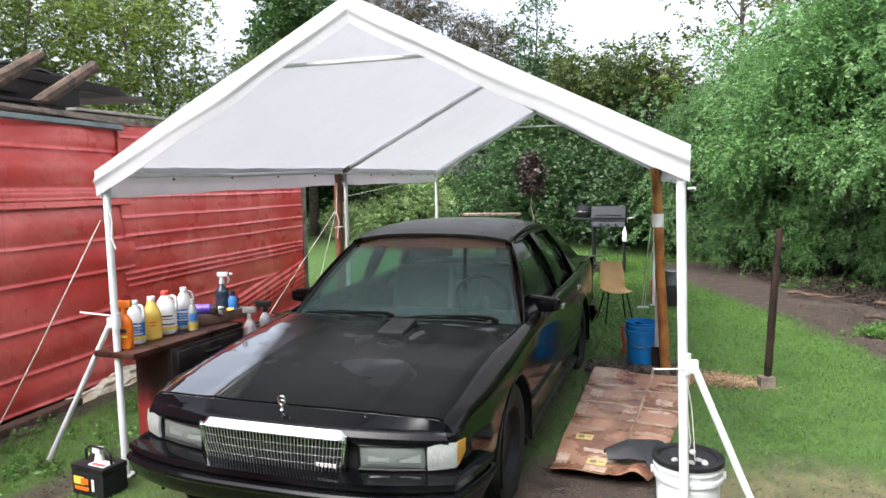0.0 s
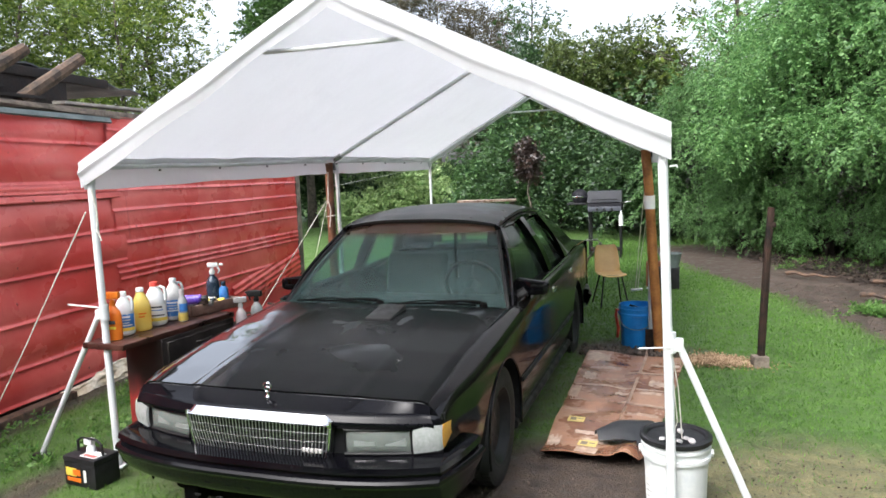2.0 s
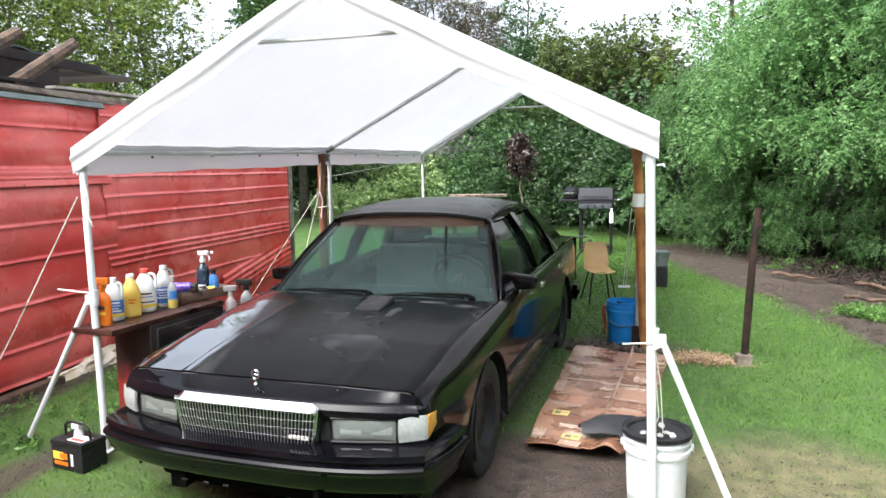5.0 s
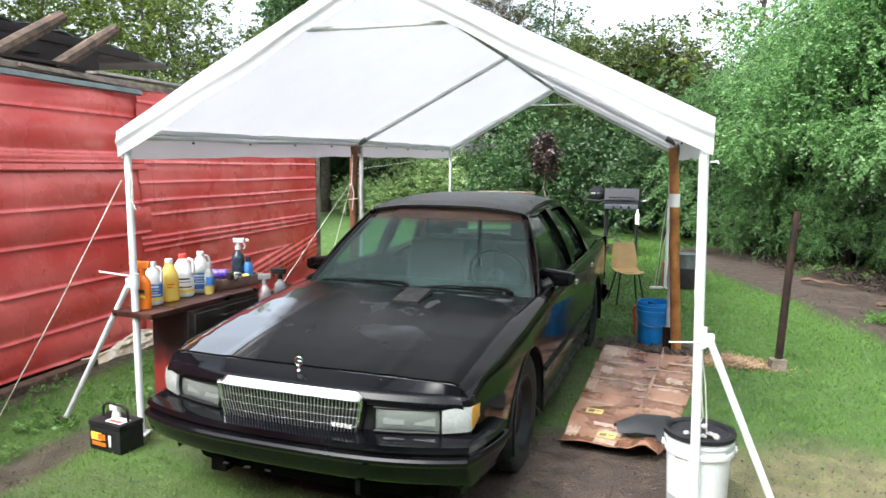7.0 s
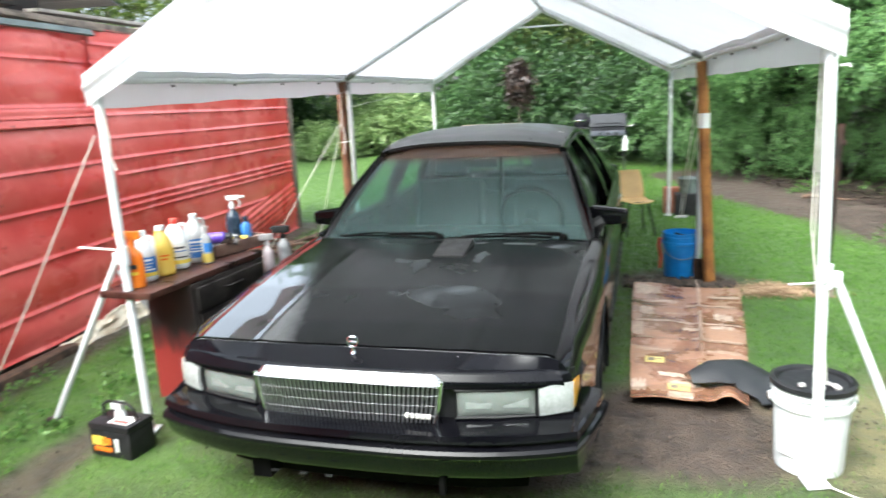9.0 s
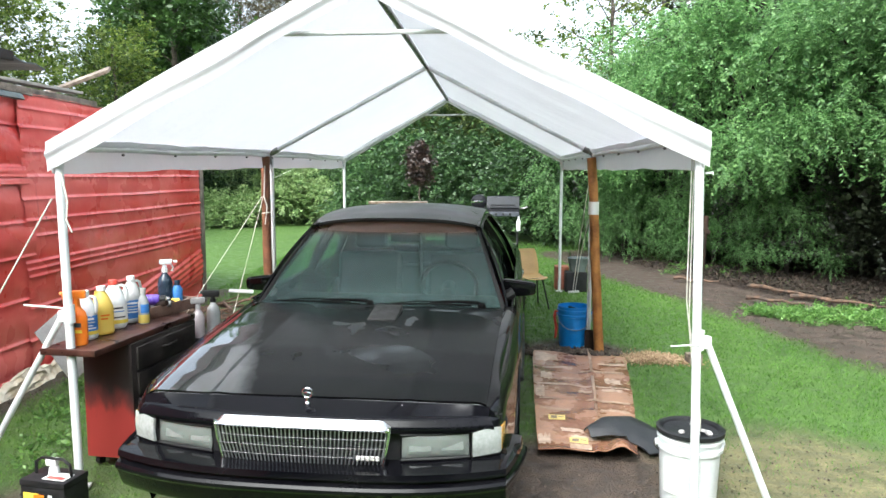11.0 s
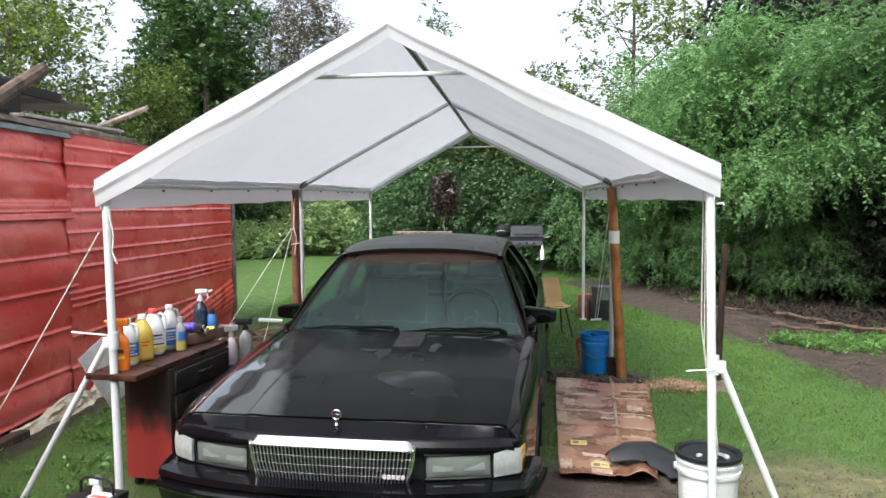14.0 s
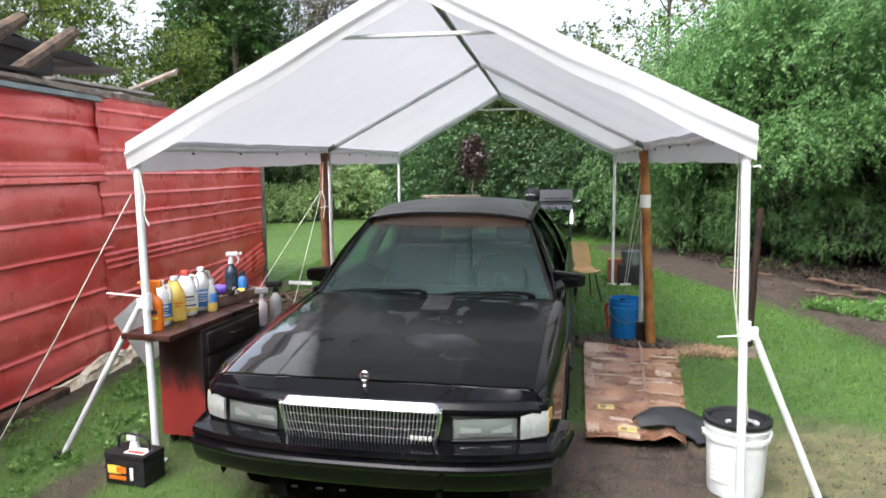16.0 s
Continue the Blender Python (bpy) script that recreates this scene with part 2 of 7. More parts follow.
def weathered(name, patches, kept=0.0, dull=0.11):
    """Black paint whose clear coat has gone dull in places and peeled to grey in others; the roof's patches also paint
    its reflections. patches: centre, half sizes, grey, and how soft the rim is.
    """
    m, n, l, p = tree_of(name)
    co, broad, fine = n.new("ShaderNodeTexCoord"), n.new("ShaderNodeTexNoise"), n.new("ShaderNodeTexNoise")
    for t, sc, de in ((broad, 2.3, 6), (fine, 9.0, 8)):
        t.inputs["Scale"].default_value, t.inputs["Detail"].default_value = sc, de
        l.new(co.outputs["Object"], t.inputs["Vector"])
    tone, gloss = n.new("ShaderNodeMapRange"), n.new("ShaderNodeMapRange")
    for mr, lo, hi in ((tone, 0.0025, 0.006), (gloss, 0.22, 0.36)):
        mr.inputs["From Min"].default_value, mr.inputs["From Max"].default_value = 0.52, 0.74
        mr.inputs["To Min"].default_value, mr.inputs["To Max"].default_value = lo, hi
        l.new(broad.outputs[0], mr.inputs["Value"])
    value, rough = tone.outputs[0], gloss.outputs[0]
    for cx, cy, rx, ry, grey, soft in patches:
        mp, ln, sub, edge = n.new("ShaderNodeMapping"), n.new("ShaderNodeVectorMath"), n.new("ShaderNodeMath"), n.new("ShaderNodeMapRange")
        mp.inputs["Location"].default_value, mp.inputs["Scale"].default_value = (-cx / rx, -cy / ry, 0), (1 / rx, 1 / ry, 0)
        l.new(co.outputs["Object"], mp.inputs[0])
        ln.operation = "LENGTH"
        l.new(mp.outputs[0], ln.inputs[0])
        sub.operation, sub.inputs[1].default_value = "MULTIPLY_ADD", 3.2
        l.new(fine.outputs[0], sub.inputs[0])
        l.new(ln.outputs["Value"], sub.inputs[2])
        edge.inputs["From Min"].default_value, edge.inputs["From Max"].default_value = 2.3 + soft * 0.5, 2.3 - soft * 0.5
        edge.inputs["To Min"].default_value, edge.inputs["To Max"].default_value = 0.0, 1.0
        l.new(sub.outputs[0], edge.inputs["Value"])
        for k, goal in ((0, grey), (1, 0.4)):
            mix = n.new("ShaderNodeMix")
            mix.inputs["B"].default_value = goal
            l.new(edge.outputs[0], mix.inputs["Factor"])
            l.new((value, rough)[k], mix.inputs["A"])
            if k:
                rough = mix.outputs["Result"]
            else:
                value = mix.outputs["Result"]
    col = n.new("ShaderNodeCombineColor")
    for k, tint in enumerate((0.92, 1.04, 1.14)):
        cool = n.new("ShaderNodeMath")
        cool.operation, cool.inputs[1].default_value = "MULTIPLY", tint
        l.new(value, cool.inputs[0])
        l.new(cool.outputs[0], col.inputs[k])
    l.new(col.outputs[0], p.inputs["Base Color"])
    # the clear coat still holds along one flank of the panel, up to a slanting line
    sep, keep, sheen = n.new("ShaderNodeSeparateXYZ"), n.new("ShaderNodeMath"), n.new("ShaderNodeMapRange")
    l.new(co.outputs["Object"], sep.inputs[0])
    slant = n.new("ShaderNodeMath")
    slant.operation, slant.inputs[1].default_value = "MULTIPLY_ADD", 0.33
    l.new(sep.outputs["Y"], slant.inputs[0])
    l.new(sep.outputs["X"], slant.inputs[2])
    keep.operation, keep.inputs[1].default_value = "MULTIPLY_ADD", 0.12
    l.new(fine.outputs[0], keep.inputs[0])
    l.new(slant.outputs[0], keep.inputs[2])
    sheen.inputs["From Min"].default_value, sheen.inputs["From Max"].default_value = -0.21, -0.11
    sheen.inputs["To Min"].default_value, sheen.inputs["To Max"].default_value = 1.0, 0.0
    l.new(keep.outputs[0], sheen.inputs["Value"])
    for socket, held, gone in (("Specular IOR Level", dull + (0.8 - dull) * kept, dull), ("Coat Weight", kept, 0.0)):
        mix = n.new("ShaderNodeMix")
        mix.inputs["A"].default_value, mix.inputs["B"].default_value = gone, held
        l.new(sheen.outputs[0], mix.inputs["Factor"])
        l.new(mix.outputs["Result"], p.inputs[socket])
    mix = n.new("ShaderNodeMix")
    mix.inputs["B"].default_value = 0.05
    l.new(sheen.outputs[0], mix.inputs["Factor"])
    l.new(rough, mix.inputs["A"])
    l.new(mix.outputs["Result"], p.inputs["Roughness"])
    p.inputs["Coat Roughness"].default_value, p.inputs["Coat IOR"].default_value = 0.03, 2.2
    return m


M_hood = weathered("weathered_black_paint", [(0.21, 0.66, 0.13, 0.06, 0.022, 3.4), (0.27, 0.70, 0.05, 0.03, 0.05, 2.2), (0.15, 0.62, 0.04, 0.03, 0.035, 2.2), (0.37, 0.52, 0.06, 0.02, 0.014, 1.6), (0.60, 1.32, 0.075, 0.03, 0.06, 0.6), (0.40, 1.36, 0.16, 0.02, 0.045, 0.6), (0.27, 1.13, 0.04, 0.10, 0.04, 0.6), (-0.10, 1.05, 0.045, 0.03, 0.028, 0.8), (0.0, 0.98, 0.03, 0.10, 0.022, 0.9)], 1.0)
# The lighter roof spots stand for reflections, put into the base colour.
M_roof_paint = weathered("chalked_roof_with_painted_sheen", [(0.0, 2.8, 0.9, 1.2, 0.05, 2.2), (0.10, 3.0, 0.34, 0.34, 0.30, 1.6), (-0.28, 2.9, 0.2, 0.30, 0.22, 1.4), (0.38, 2.7, 0.16, 0.3, 0.26, 1.4), (-0.1, 2.35, 0.3, 0.12, 0.10, 1.6)], 0.0, 0.6)
# Grey of the hood's painted edge glints, the scoop lip and the grille rails.
M_edgeline = surf("grey_for_glints_and_rails", (0.10, 0.10, 0.105), (0.2, 0.2, 0.205), 14, (0.4, 0.6))
M_paint = surf("black_car_paint", (0.002, 0.002, 0.003), (0.005, 0.005, 0.006), 2.2, (0.03, 0.07), fine=30, spec=0.34)
M_nose = surf("black_nose_paint", (0.002, 0.002, 0.003), (0.006, 0.006, 0.008), 3.0, (0.06, 0.14), fine=40, spec=0.15)
M_bumper = surf("black_bumper_paint", (0.002, 0.002, 0.003), (0.006, 0.006, 0.007), 3.0, (0.05, 0.14), fine=40, spec=0.2)
M_flank = surf("road_dulled_black_paint", (0.003, 0.003, 0.003), (0.010, 0.009, 0.008), 3.0, (0.08, 0.20), fine=30, spec=0.33)
M_trim = surf("black_rubber_trim", (0.008, 0.008, 0.009), (0.02, 0.02, 0.02), 12, (0.35, 0.6), spec=0.3)
M_tyre = surf("tyre_rubber", (0.008, 0.008, 0.008), (0.022, 0.021, 0.019), 9, (0.7, 0.9), 0.002, 120)
M_bright = surf("satin_bright_metal", (0.56, 0.57, 0.59), (0.42, 0.43, 0.44), 20, (0.28, 0.4), metal=0.85)
M_chrome = surf("chrome", (0.75, 0.76, 0.78), (0.6, 0.61, 0.63), 20, (0.08, 0.2), metal=1.0)
M_steel = surf("dull_steel", (0.3, 0.3, 0.31), (0.18, 0.17, 0.17), 20, (0.3, 0.5), metal=0.9)
M_dark = surf("dark_plastic", (0.008, 0.008, 0.009), (0.02, 0.02, 0.022), 15, (0.4, 0.6), spec=0.3)
M_cabin = surf("grey_cloth", (0.05, 0.052, 0.055), (0.085, 0.087, 0.09), 10, (0.8, 0.95), 0.002, 200)
M_lens = hazed("hazed_lens", (0.32, 0.36, 0.33), 0.42)
M_reflector = surf("lamp_reflector", (0.62, 0.64, 0.6), (0.42, 0.44, 0.40), 30, (0.3, 0.45), metal=0.7)
M_clear = hazed("clear_white_lens", (0.44, 0.46, 0.45), 0.6)
M_amber = surf("amber_lens", (0.58, 0.25, 0.03), (0.68, 0.36, 0.06), 10, (0.1, 0.2), coat=0.6)
M_glass = glazing("tinted_glass", (0.70, 0.86, 0.79), False, 0.2)
M_screen = glazing("windscreen_glass", (0.52, 0.86, 0.84), True, 0.2)
M_cover = sheeting("white_cover", (0.84, 0.84, 0.862), 0.50)
M_hem = sheeting("folded_cover_hem", (0.84, 0.84, 0.86), 0.45)
M_galv = surf("scuffed_white_tube", (0.66, 0.67, 0.69), (0.80, 0.81, 0.82), 5, (0.35, 0.5))
M_tube = surf("white_powder_coat", (0.60, 0.62, 0.64), (0.72, 0.73, 0.74), 8, (0.3, 0.45))
M_under = surf("underside_black", (0.002, 0.002, 0.002), (0.006, 0.006, 0.006), 12, (0.8, 0.95), spec=0.03)
M_post = surf("varnished_pine", (0.20, 0.075, 0.02), (0.42, 0.18, 0.05), 7, (0.4, 0.6), 0.003, 50)
M_postdark = surf("brown_weathered_post", (0.10, 0.04, 0.02), (0.22, 0.09, 0.045), 7, (0.5, 0.7), 0.003, 50)
M_oldwood = surf("grey_weathered_wood", (0.09, 0.07, 0.055), (0.26, 0.21, 0.17), 9, (0.7, 0.9), 0.004, 70)
# Near-black wood: the shade below the broken roof, put into the colour.
M_shadewood = surf("wood_darkened_for_shade", (0.006, 0.004, 0.004), (0.028, 0.019, 0.016), 14, (0.7, 0.9), 0.004, 60)
M_pole = surf("weathered_pole", (0.035, 0.024, 0.018), (0.13, 0.085, 0.058), 16, (0.75, 0.9), 0.006, 70)
M_rotten = surf("rotten_brown_wood", (0.035, 0.022, 0.015), (0.15, 0.09, 0.058), 14, (0.7, 0.9), 0.006, 45)
M_red = siding("red_painted_metal")
M_white = surf("white_plastic", (0.60, 0.62, 0.64), (0.72, 0.73, 0.73), 8, (0.35, 0.5))
M_rope = surf("pale_rope", (0.5, 0.48, 0.42), (0.7, 0.68, 0.62), 40, (0.8, 0.9))
M_tape = surf("white_tape", (0.75, 0.75, 0.74), (0.82, 0.82, 0.8), 20, (0.3, 0.4))
M_blue = surf("blue_bucket_plastic", (0.01, 0.17, 0.52), (0.02, 0.26, 0.68), 7, (0.3, 0.45))
M_card = surf("wet_cardboard", (0.17, 0.07, 0.04), (0.40, 0.225, 0.145), 4, (0.10, 0.45), 0.005, 26)
M_flute = surf("torn_cardboard", (0.34, 0.22, 0.15), (0.64, 0.51, 0.42), 22, (0.3, 0.7), fine=90)
M_rubber = surf("black_rubber_mat", (0.010, 0.011, 0.013), (0.03, 0.031, 0.034), 10, (0.4, 0.7), 0.002, 90)
M_benchwood = surf("dark_stained_wood", (0.022, 0.010, 0.008), (0.07, 0.026, 0.018), 8, (0.25, 0.5), 0.002, 40)
M_black = surf("black_enamel", (0.012, 0.011, 0.011), (0.03, 0.024, 0.022), 6, (0.3, 0.6), 0.001, 40)
M_tan = surf("tan_plastic", (0.55, 0.35, 0.15), (0.66, 0.44, 0.2), 6, (0.35, 0.5))
M_orange = surf("orange_plastic", (0.72, 0.15, 0.01), (0.82, 0.22, 0.02), 10, (0.3, 0.4))
M_yellow = sheeting("yellow_liquid_plastic", (0.80, 0.64, 0.17), 0.45)
M_milky = surf("milky_plastic", (0.5, 0.5, 0.5), (0.62, 0.62, 0.6), 10, (0.25, 0.35))
M_cloudy = surf("cloudy_clear_plastic", (0.32, 0.33, 0.335), (0.46, 0.47, 0.47), 10, (0.15, 0.25))
M_pink = surf("pinkish_liquid_plastic", (0.46, 0.40, 0.41), (0.58, 0.52, 0.53), 10, (0.2, 0.3))
M_scorch = scorched("scorched_red_paint")
# Litter browns kept very dark, to carry the thicket's shade as well.
M_litter = surf("leaf_litter", (0.012, 0.008, 0.006), (0.05, 0.032, 0.022), 12, (0.8, 0.95), spread=0.6)
M_clearsheet = surf("clouded_sheet", (0.30, 0.28, 0.28), (0.44, 0.42, 0.41), 4, (0.15, 0.3))
M_labelblue = surf("blue_label", (0.03, 0.14, 0.42), (0.06, 0.22, 0.55), 20, (0.35, 0.45))
M_labelyel = surf("yellow_label", (0.75, 0.55, 0.05), (0.8, 0.62, 0.1), 20, (0.35, 0.45))
M_labelred = surf("red_label", (0.6, 0.05, 0.04), (0.7, 0.08, 0.06), 20, (0.35, 0.45))
M_ink = surf("printed_ink", (0.03, 0.03, 0.04), (0.06, 0.06, 0.07), 20, (0.5, 0.6))
M_paper = surf("white_paper", (0.7, 0.7, 0.68), (0.8, 0.8, 0.78), 20, (0.6, 0.7))
M_purple = surf("purple_can", (0.10, 0.05, 0.38), (0.18, 0.09, 0.5), 20, (0.25, 0.35))
M_navy = surf("dark_bottle", (0.015, 0.025, 0.04), (0.03, 0.05, 0.08), 20, (0.2, 0.3))
M_sand = surf("pale_sand", (0.24, 0.15, 0.085), (0.42, 0.30, 0.19), 12, (0.85, 0.95), 0.01, 40, spread=0.6)
M_clod = surf("damp_soil", (0.035, 0.026, 0.02), (0.12, 0.09, 0.07), 12, (0.8, 0.95), 0.005, 60, spread=0.35)
M_grill = surf("sooty_enamel", (0.006, 0.006, 0.008), (0.016, 0.016, 0.02), 6, (0.55, 0.8), 0.001, 40, spec=0.2)
M_lid = surf("dusty_black_enamel", (0.011, 0.012, 0.015), (0.026, 0.028, 0.034), 7, (0.5, 0.7), spec=0.3)
M_tray = surf("pale_brown_crate_wood", (0.13, 0.07, 0.05), (0.24, 0.15, 0.115), 9, (0.5, 0.7), 0.002, 60)
M_panel = surf("blue_grey_enamel", (0.045, 0.05, 0.062), (0.075, 0.082, 0.10), 8, (0.35, 0.5))
M_concrete = surf("concrete", (0.28, 0.25, 0.22), (0.42, 0.39, 0.35), 8, (0.8, 0.95), 0.005, 50)
M_foam = surf("crumbling_cream_footing", (0.62, 0.50, 0.34), (0.88, 0.80, 0.66), 7, (0.8, 0.95), 0.02, 30)
M_bark = surf("bark", (0.035, 0.028, 0.022), (0.11, 0.09, 0.07), 10, (0.8, 0.95), 0.01, 40)
# Bark tone lowered to near black, as if the stems stood in shade.
M_stem = surf("stem_darkened_for_shade", (0.012, 0.009, 0.007), (0.035, 0.026, 0.02), 10, (0.85, 0.95))
M_sticker = surf("faded_yellow_sticker", (0.66, 0.52, 0.14), (0.74, 0.62, 0.26), 25, (0.4, 0.6))
M_rust = surf("rusty_dark_iron", (0.007, 0.005, 0.004), (0.04, 0.022, 0.015), 10, (0.75, 0.95), 0.006, 60, spec=0.25)
M_roofing = surf("grey_roof_sheet", (0.025, 0.03, 0.034), (0.10, 0.115, 0.125), 4, (0.35, 0.55), 0.003, 30)
M_tealtrim = surf("grey_green_trim", (0.07, 0.09, 0.09), (0.15, 0.18, 0.175), 6, (0.5, 0.7), 0.002, 30)
M_terracotta = surf("terracotta", (0.28, 0.09, 0.05), (0.4, 0.15, 0.09), 10, (0.7, 0.9))
M_haze = surf("clouded_plastic", (0.36, 0.34, 0.34), (0.5, 0.48, 0.47), 5, (0.25, 0.4))
M_tag = surf("dark_teal_card", (0.012, 0.04, 0.055), (0.02, 0.06, 0.075), 10, (0.4, 0.5))
L_thicket = leafy("thicket_leaves", (0.056, 0.144, 0.042), (0.212, 0.375, 0.132), 0.48)
L_wood = leafy("woodland_leaves", (0.012, 0.040, 0.014), (0.085, 0.165, 0.05))
L_yellow = leafy("yellow_green_leaves", (0.04, 0.085, 0.014), (0.20, 0.26, 0.045), 0.42)
# Leaf colour near black, to stand for the shade inside the hollow.
L_shade = leafy("leaves_in_painted_shade", (0.010, 0.014, 0.008), (0.035, 0.045, 0.02), 0.15)
L_deep = leafy("deep_green_leaves", (0.017, 0.045, 0.012), (0.068, 0.135, 0.03))
L_pale = leafy("pale_meadow_leaves", (0.12, 0.22, 0.07), (0.36, 0.47, 0.2))
L_dead = leafy("withered_leaves", (0.010, 0.005, 0.004), (0.036, 0.018, 0.012), 0.1)
L_olive = leafy("olive_leaves", (0.035, 0.065, 0.014), (0.15, 0.195, 0.05), 0.4)
L_twig = leafy("bare_twigs", (0.04, 0.034, 0.016), (0.12, 0.10, 0.045), 0.15)
L_grass = leafy("grass_blades", (0.034, 0.092, 0.013), (0.135, 0.272, 0.038), 0.33)
L_weed = leafy("weed_leaves", (0.06, 0.16, 0.03), (0.2, 0.36, 0.09))


# ---- mesh helpers ----
def mesh_of(name, bm, smooth=True):
    me = bpy.data.meshes.new(name)
    bmesh.ops.recalc_face_normals(bm, faces=bm.faces)
    bm.to_mesh(me)
    bm.free()
    me.shade_smooth() if smooth else None
    return me


def part(name, bm, material, parent, label="", at=None, sharp=35):
    """Links a bmesh as one mesh object under a thing or a part."""
    me = mesh_of(name, bm)
    me.materials.append(material)
    if sharp:
        me.set_sharp_from_angle(angle=radians(sharp))
    ob = new(name, me)
    ob.parent = parent
    if at is not None:
        ob.matrix_basis = at
    return tagged(ob, label)


def thing(name, m, label, category, group="", kind=""):
    ob = new(name)
    ob.empty_display_size = 0.05
    ob.matrix_basis = m
    return tagged(ob, label, category, group, kind)


def solid(name, bm, material, m, label, category, group="", kind="", sharp=35):
    ob = part(name, bm, material, None, label, m, sharp)
    return tagged(ob, "", category, group, kind)


def box(lo, hi, bevel=0.0, bm=None, seg=2):
    one = bmesh.new()
    bmesh.ops.create_cube(one, size=1.0)
    for v in one.verts:
        v.co = Vector([lo[i] + (v.co[i] + 0.5) * (hi[i] - lo[i]) for i in range(3)])
    if bevel:
        bmesh.ops.bevel(one, geom=list(one.edges), offset=bevel, segments=seg, profile=0.6, affect="EDGES")
    return join(bm, one)


def join(bm, one):
    if bm is None:
        return one
    me = bpy.data.meshes.new("scratch")
    one.to_mesh(me)
    one.free()
    bm.from_mesh(me)
    bpy.data.meshes.remove(me)
    return bm


def moved(bm, m):
    bmesh.ops.transform(bm, matrix=m, verts=bm.verts)
    return bm


def tube(points, radius, n=8, bm=None, closed=False):
    """A round bar along points; radius: one number or one a point."""
    bm = bm or bmesh.new()
    pts = [Vector(p) for p in points]
    radii = [radius] * len(pts) if isinstance(radius, (int, float)) else radius
    rings, up = [], None
    for i, p in enumerate(pts):
        a = pts[(i - 1) % len(pts)] if closed or i else p
        b = pts[(i + 1) % len(pts)] if closed or i < len(pts) - 1 else p
        d = (b - a).normalized()
        if up is None or abs(d.dot(up)) > 0.95:
            up = Vector((0, 0, 1)) if abs(d.z) < 0.9 else Vector((1, 0, 0))
        x = d.cross(up).normalized()
        y = x.cross(d).normalized()
        up = y
        rings.append([bm.verts.new(p + radii[i] * (math.cos(2 * math.pi * k / n) * x + math.sin(2 * math.pi * k / n) * y)) for k in range(n)])
    pairs = list(zip(rings, rings[1:])) + ([(rings[-1], rings[0])] if closed else [])
    for r, s in pairs:
        for k in range(n):
            bm.faces.new((r[k], r[(k + 1) % n], s[(k + 1) % n], s[k]))
    if not closed:
        bm.faces.new(rings[0][::-1])
        bm.faces.new(rings[-1])
    return bm


def lathe(profile, n=24, bm=None):
    """A turned body from (radius, height) rows, about z."""
    bm = bm or bmesh.new()
    rings = []
    for r, z in profile:
        if r < 1e-5:
            rings.append([bm.verts.new((0, 0, z))])
        else:
            rings.append([bm.verts.new((r * math.cos(2 * math.pi * k / n), r * math.sin(2 * math.pi * k / n), z)) for k in range(n)])
    for a, b in zip(rings, rings[1:]):
        for k in range(n):
            q = (k + 1) % n
            if len(a) == 1 and len(b) == 1:
                continue
            if len(a) == 1:
                bm.faces.new((a[0], b[q], b[k]))
            elif len(b) == 1:
                bm.faces.new((a[k], a[q], b[0]))
            else:
                bm.faces.new((a[k], a[q], b[q], b[k]))
    return bm


def sheet(fn, nu, nv, thick=0.0, bm=None):
    """A surface fn(a, b) over 0..1 x 0..1; thick: it gets a second skin that far behind, and edges."""
    bm = bm or bmesh.new()
    rows = [[Vector(fn(i / nu, j / nv)) for j in range(nv + 1)] for i in range(nu + 1)]
    vs = [[bm.verts.new(p) for p in row] for row in rows]
    for i in range(nu):
        for j in range(nv):
            bm.faces.new((vs[i][j], vs[i + 1][j], vs[i + 1][j + 1], vs[i][j + 1]))
    if thick:
        back = []
        for i in range(nu + 1):
            line = []
            for j in range(nv + 1):
                du = rows[min(i + 1, nu)][j] - rows[max(i - 1, 0)][j]
                dv = rows[i][min(j + 1, nv)] - rows[i][max(j - 1, 0)]
                line.append(bm.verts.new(rows[i][j] - du.cross(dv).normalized() * thick))
            back.append(line)
        for i in range(nu):
            for j in range(nv):
                bm.faces.new((back[i][j], back[i][j + 1], back[i + 1][j + 1], back[i + 1][j]))
        edge = [(i, 0) for i in range(nu)] + [(nu, j) for j in range(nv)] + [(i, nv) for i in range(nu, 0, -1)] + [(0, j) for j in range(nv, 0, -1)]
        for (a, b), (c, d) in zip(edge, edge[1:] + edge[:1]):
            bm.faces.new((vs[a][b], back[a][b], back[c][d], vs[c][d]))
    return bm


def wobble(p, size, amount):
    return noise.noise(Vector(p) * size) * amount


def lerp(a, b, t):
    return a + (b - a) * t


def ground_z(x, y):
    """The yard rises gently away from the walk."""
    return 0.012 * max(-6.0, min(9.0, y)) + 0.012 * noise.noise(Vector((x * 0.9, y * 0.9, 0)))


# ---- ground ----
def near_line(p, a, b):
    """The distance of p from the stretch a-b."""
    ax, ay, dx, dy = a[0], a[1], b[0] - a[0], b[1] - a[1]
    t = max(0.0, min(1.0, ((p[0] - ax) * dx + (p[1] - ay) * dy) / (dx * dx + dy * dy)))
    return math.hypot(p[0] - ax - t * dx, p[1] - ay - t * dy)


TRACK = [(2.9, 9.8), (3.5, 8.0), (4.3, 6.0), (4.75, 4.6), (5.1, 3.2), (5.9, 1.4), (7.2, -1.0)]


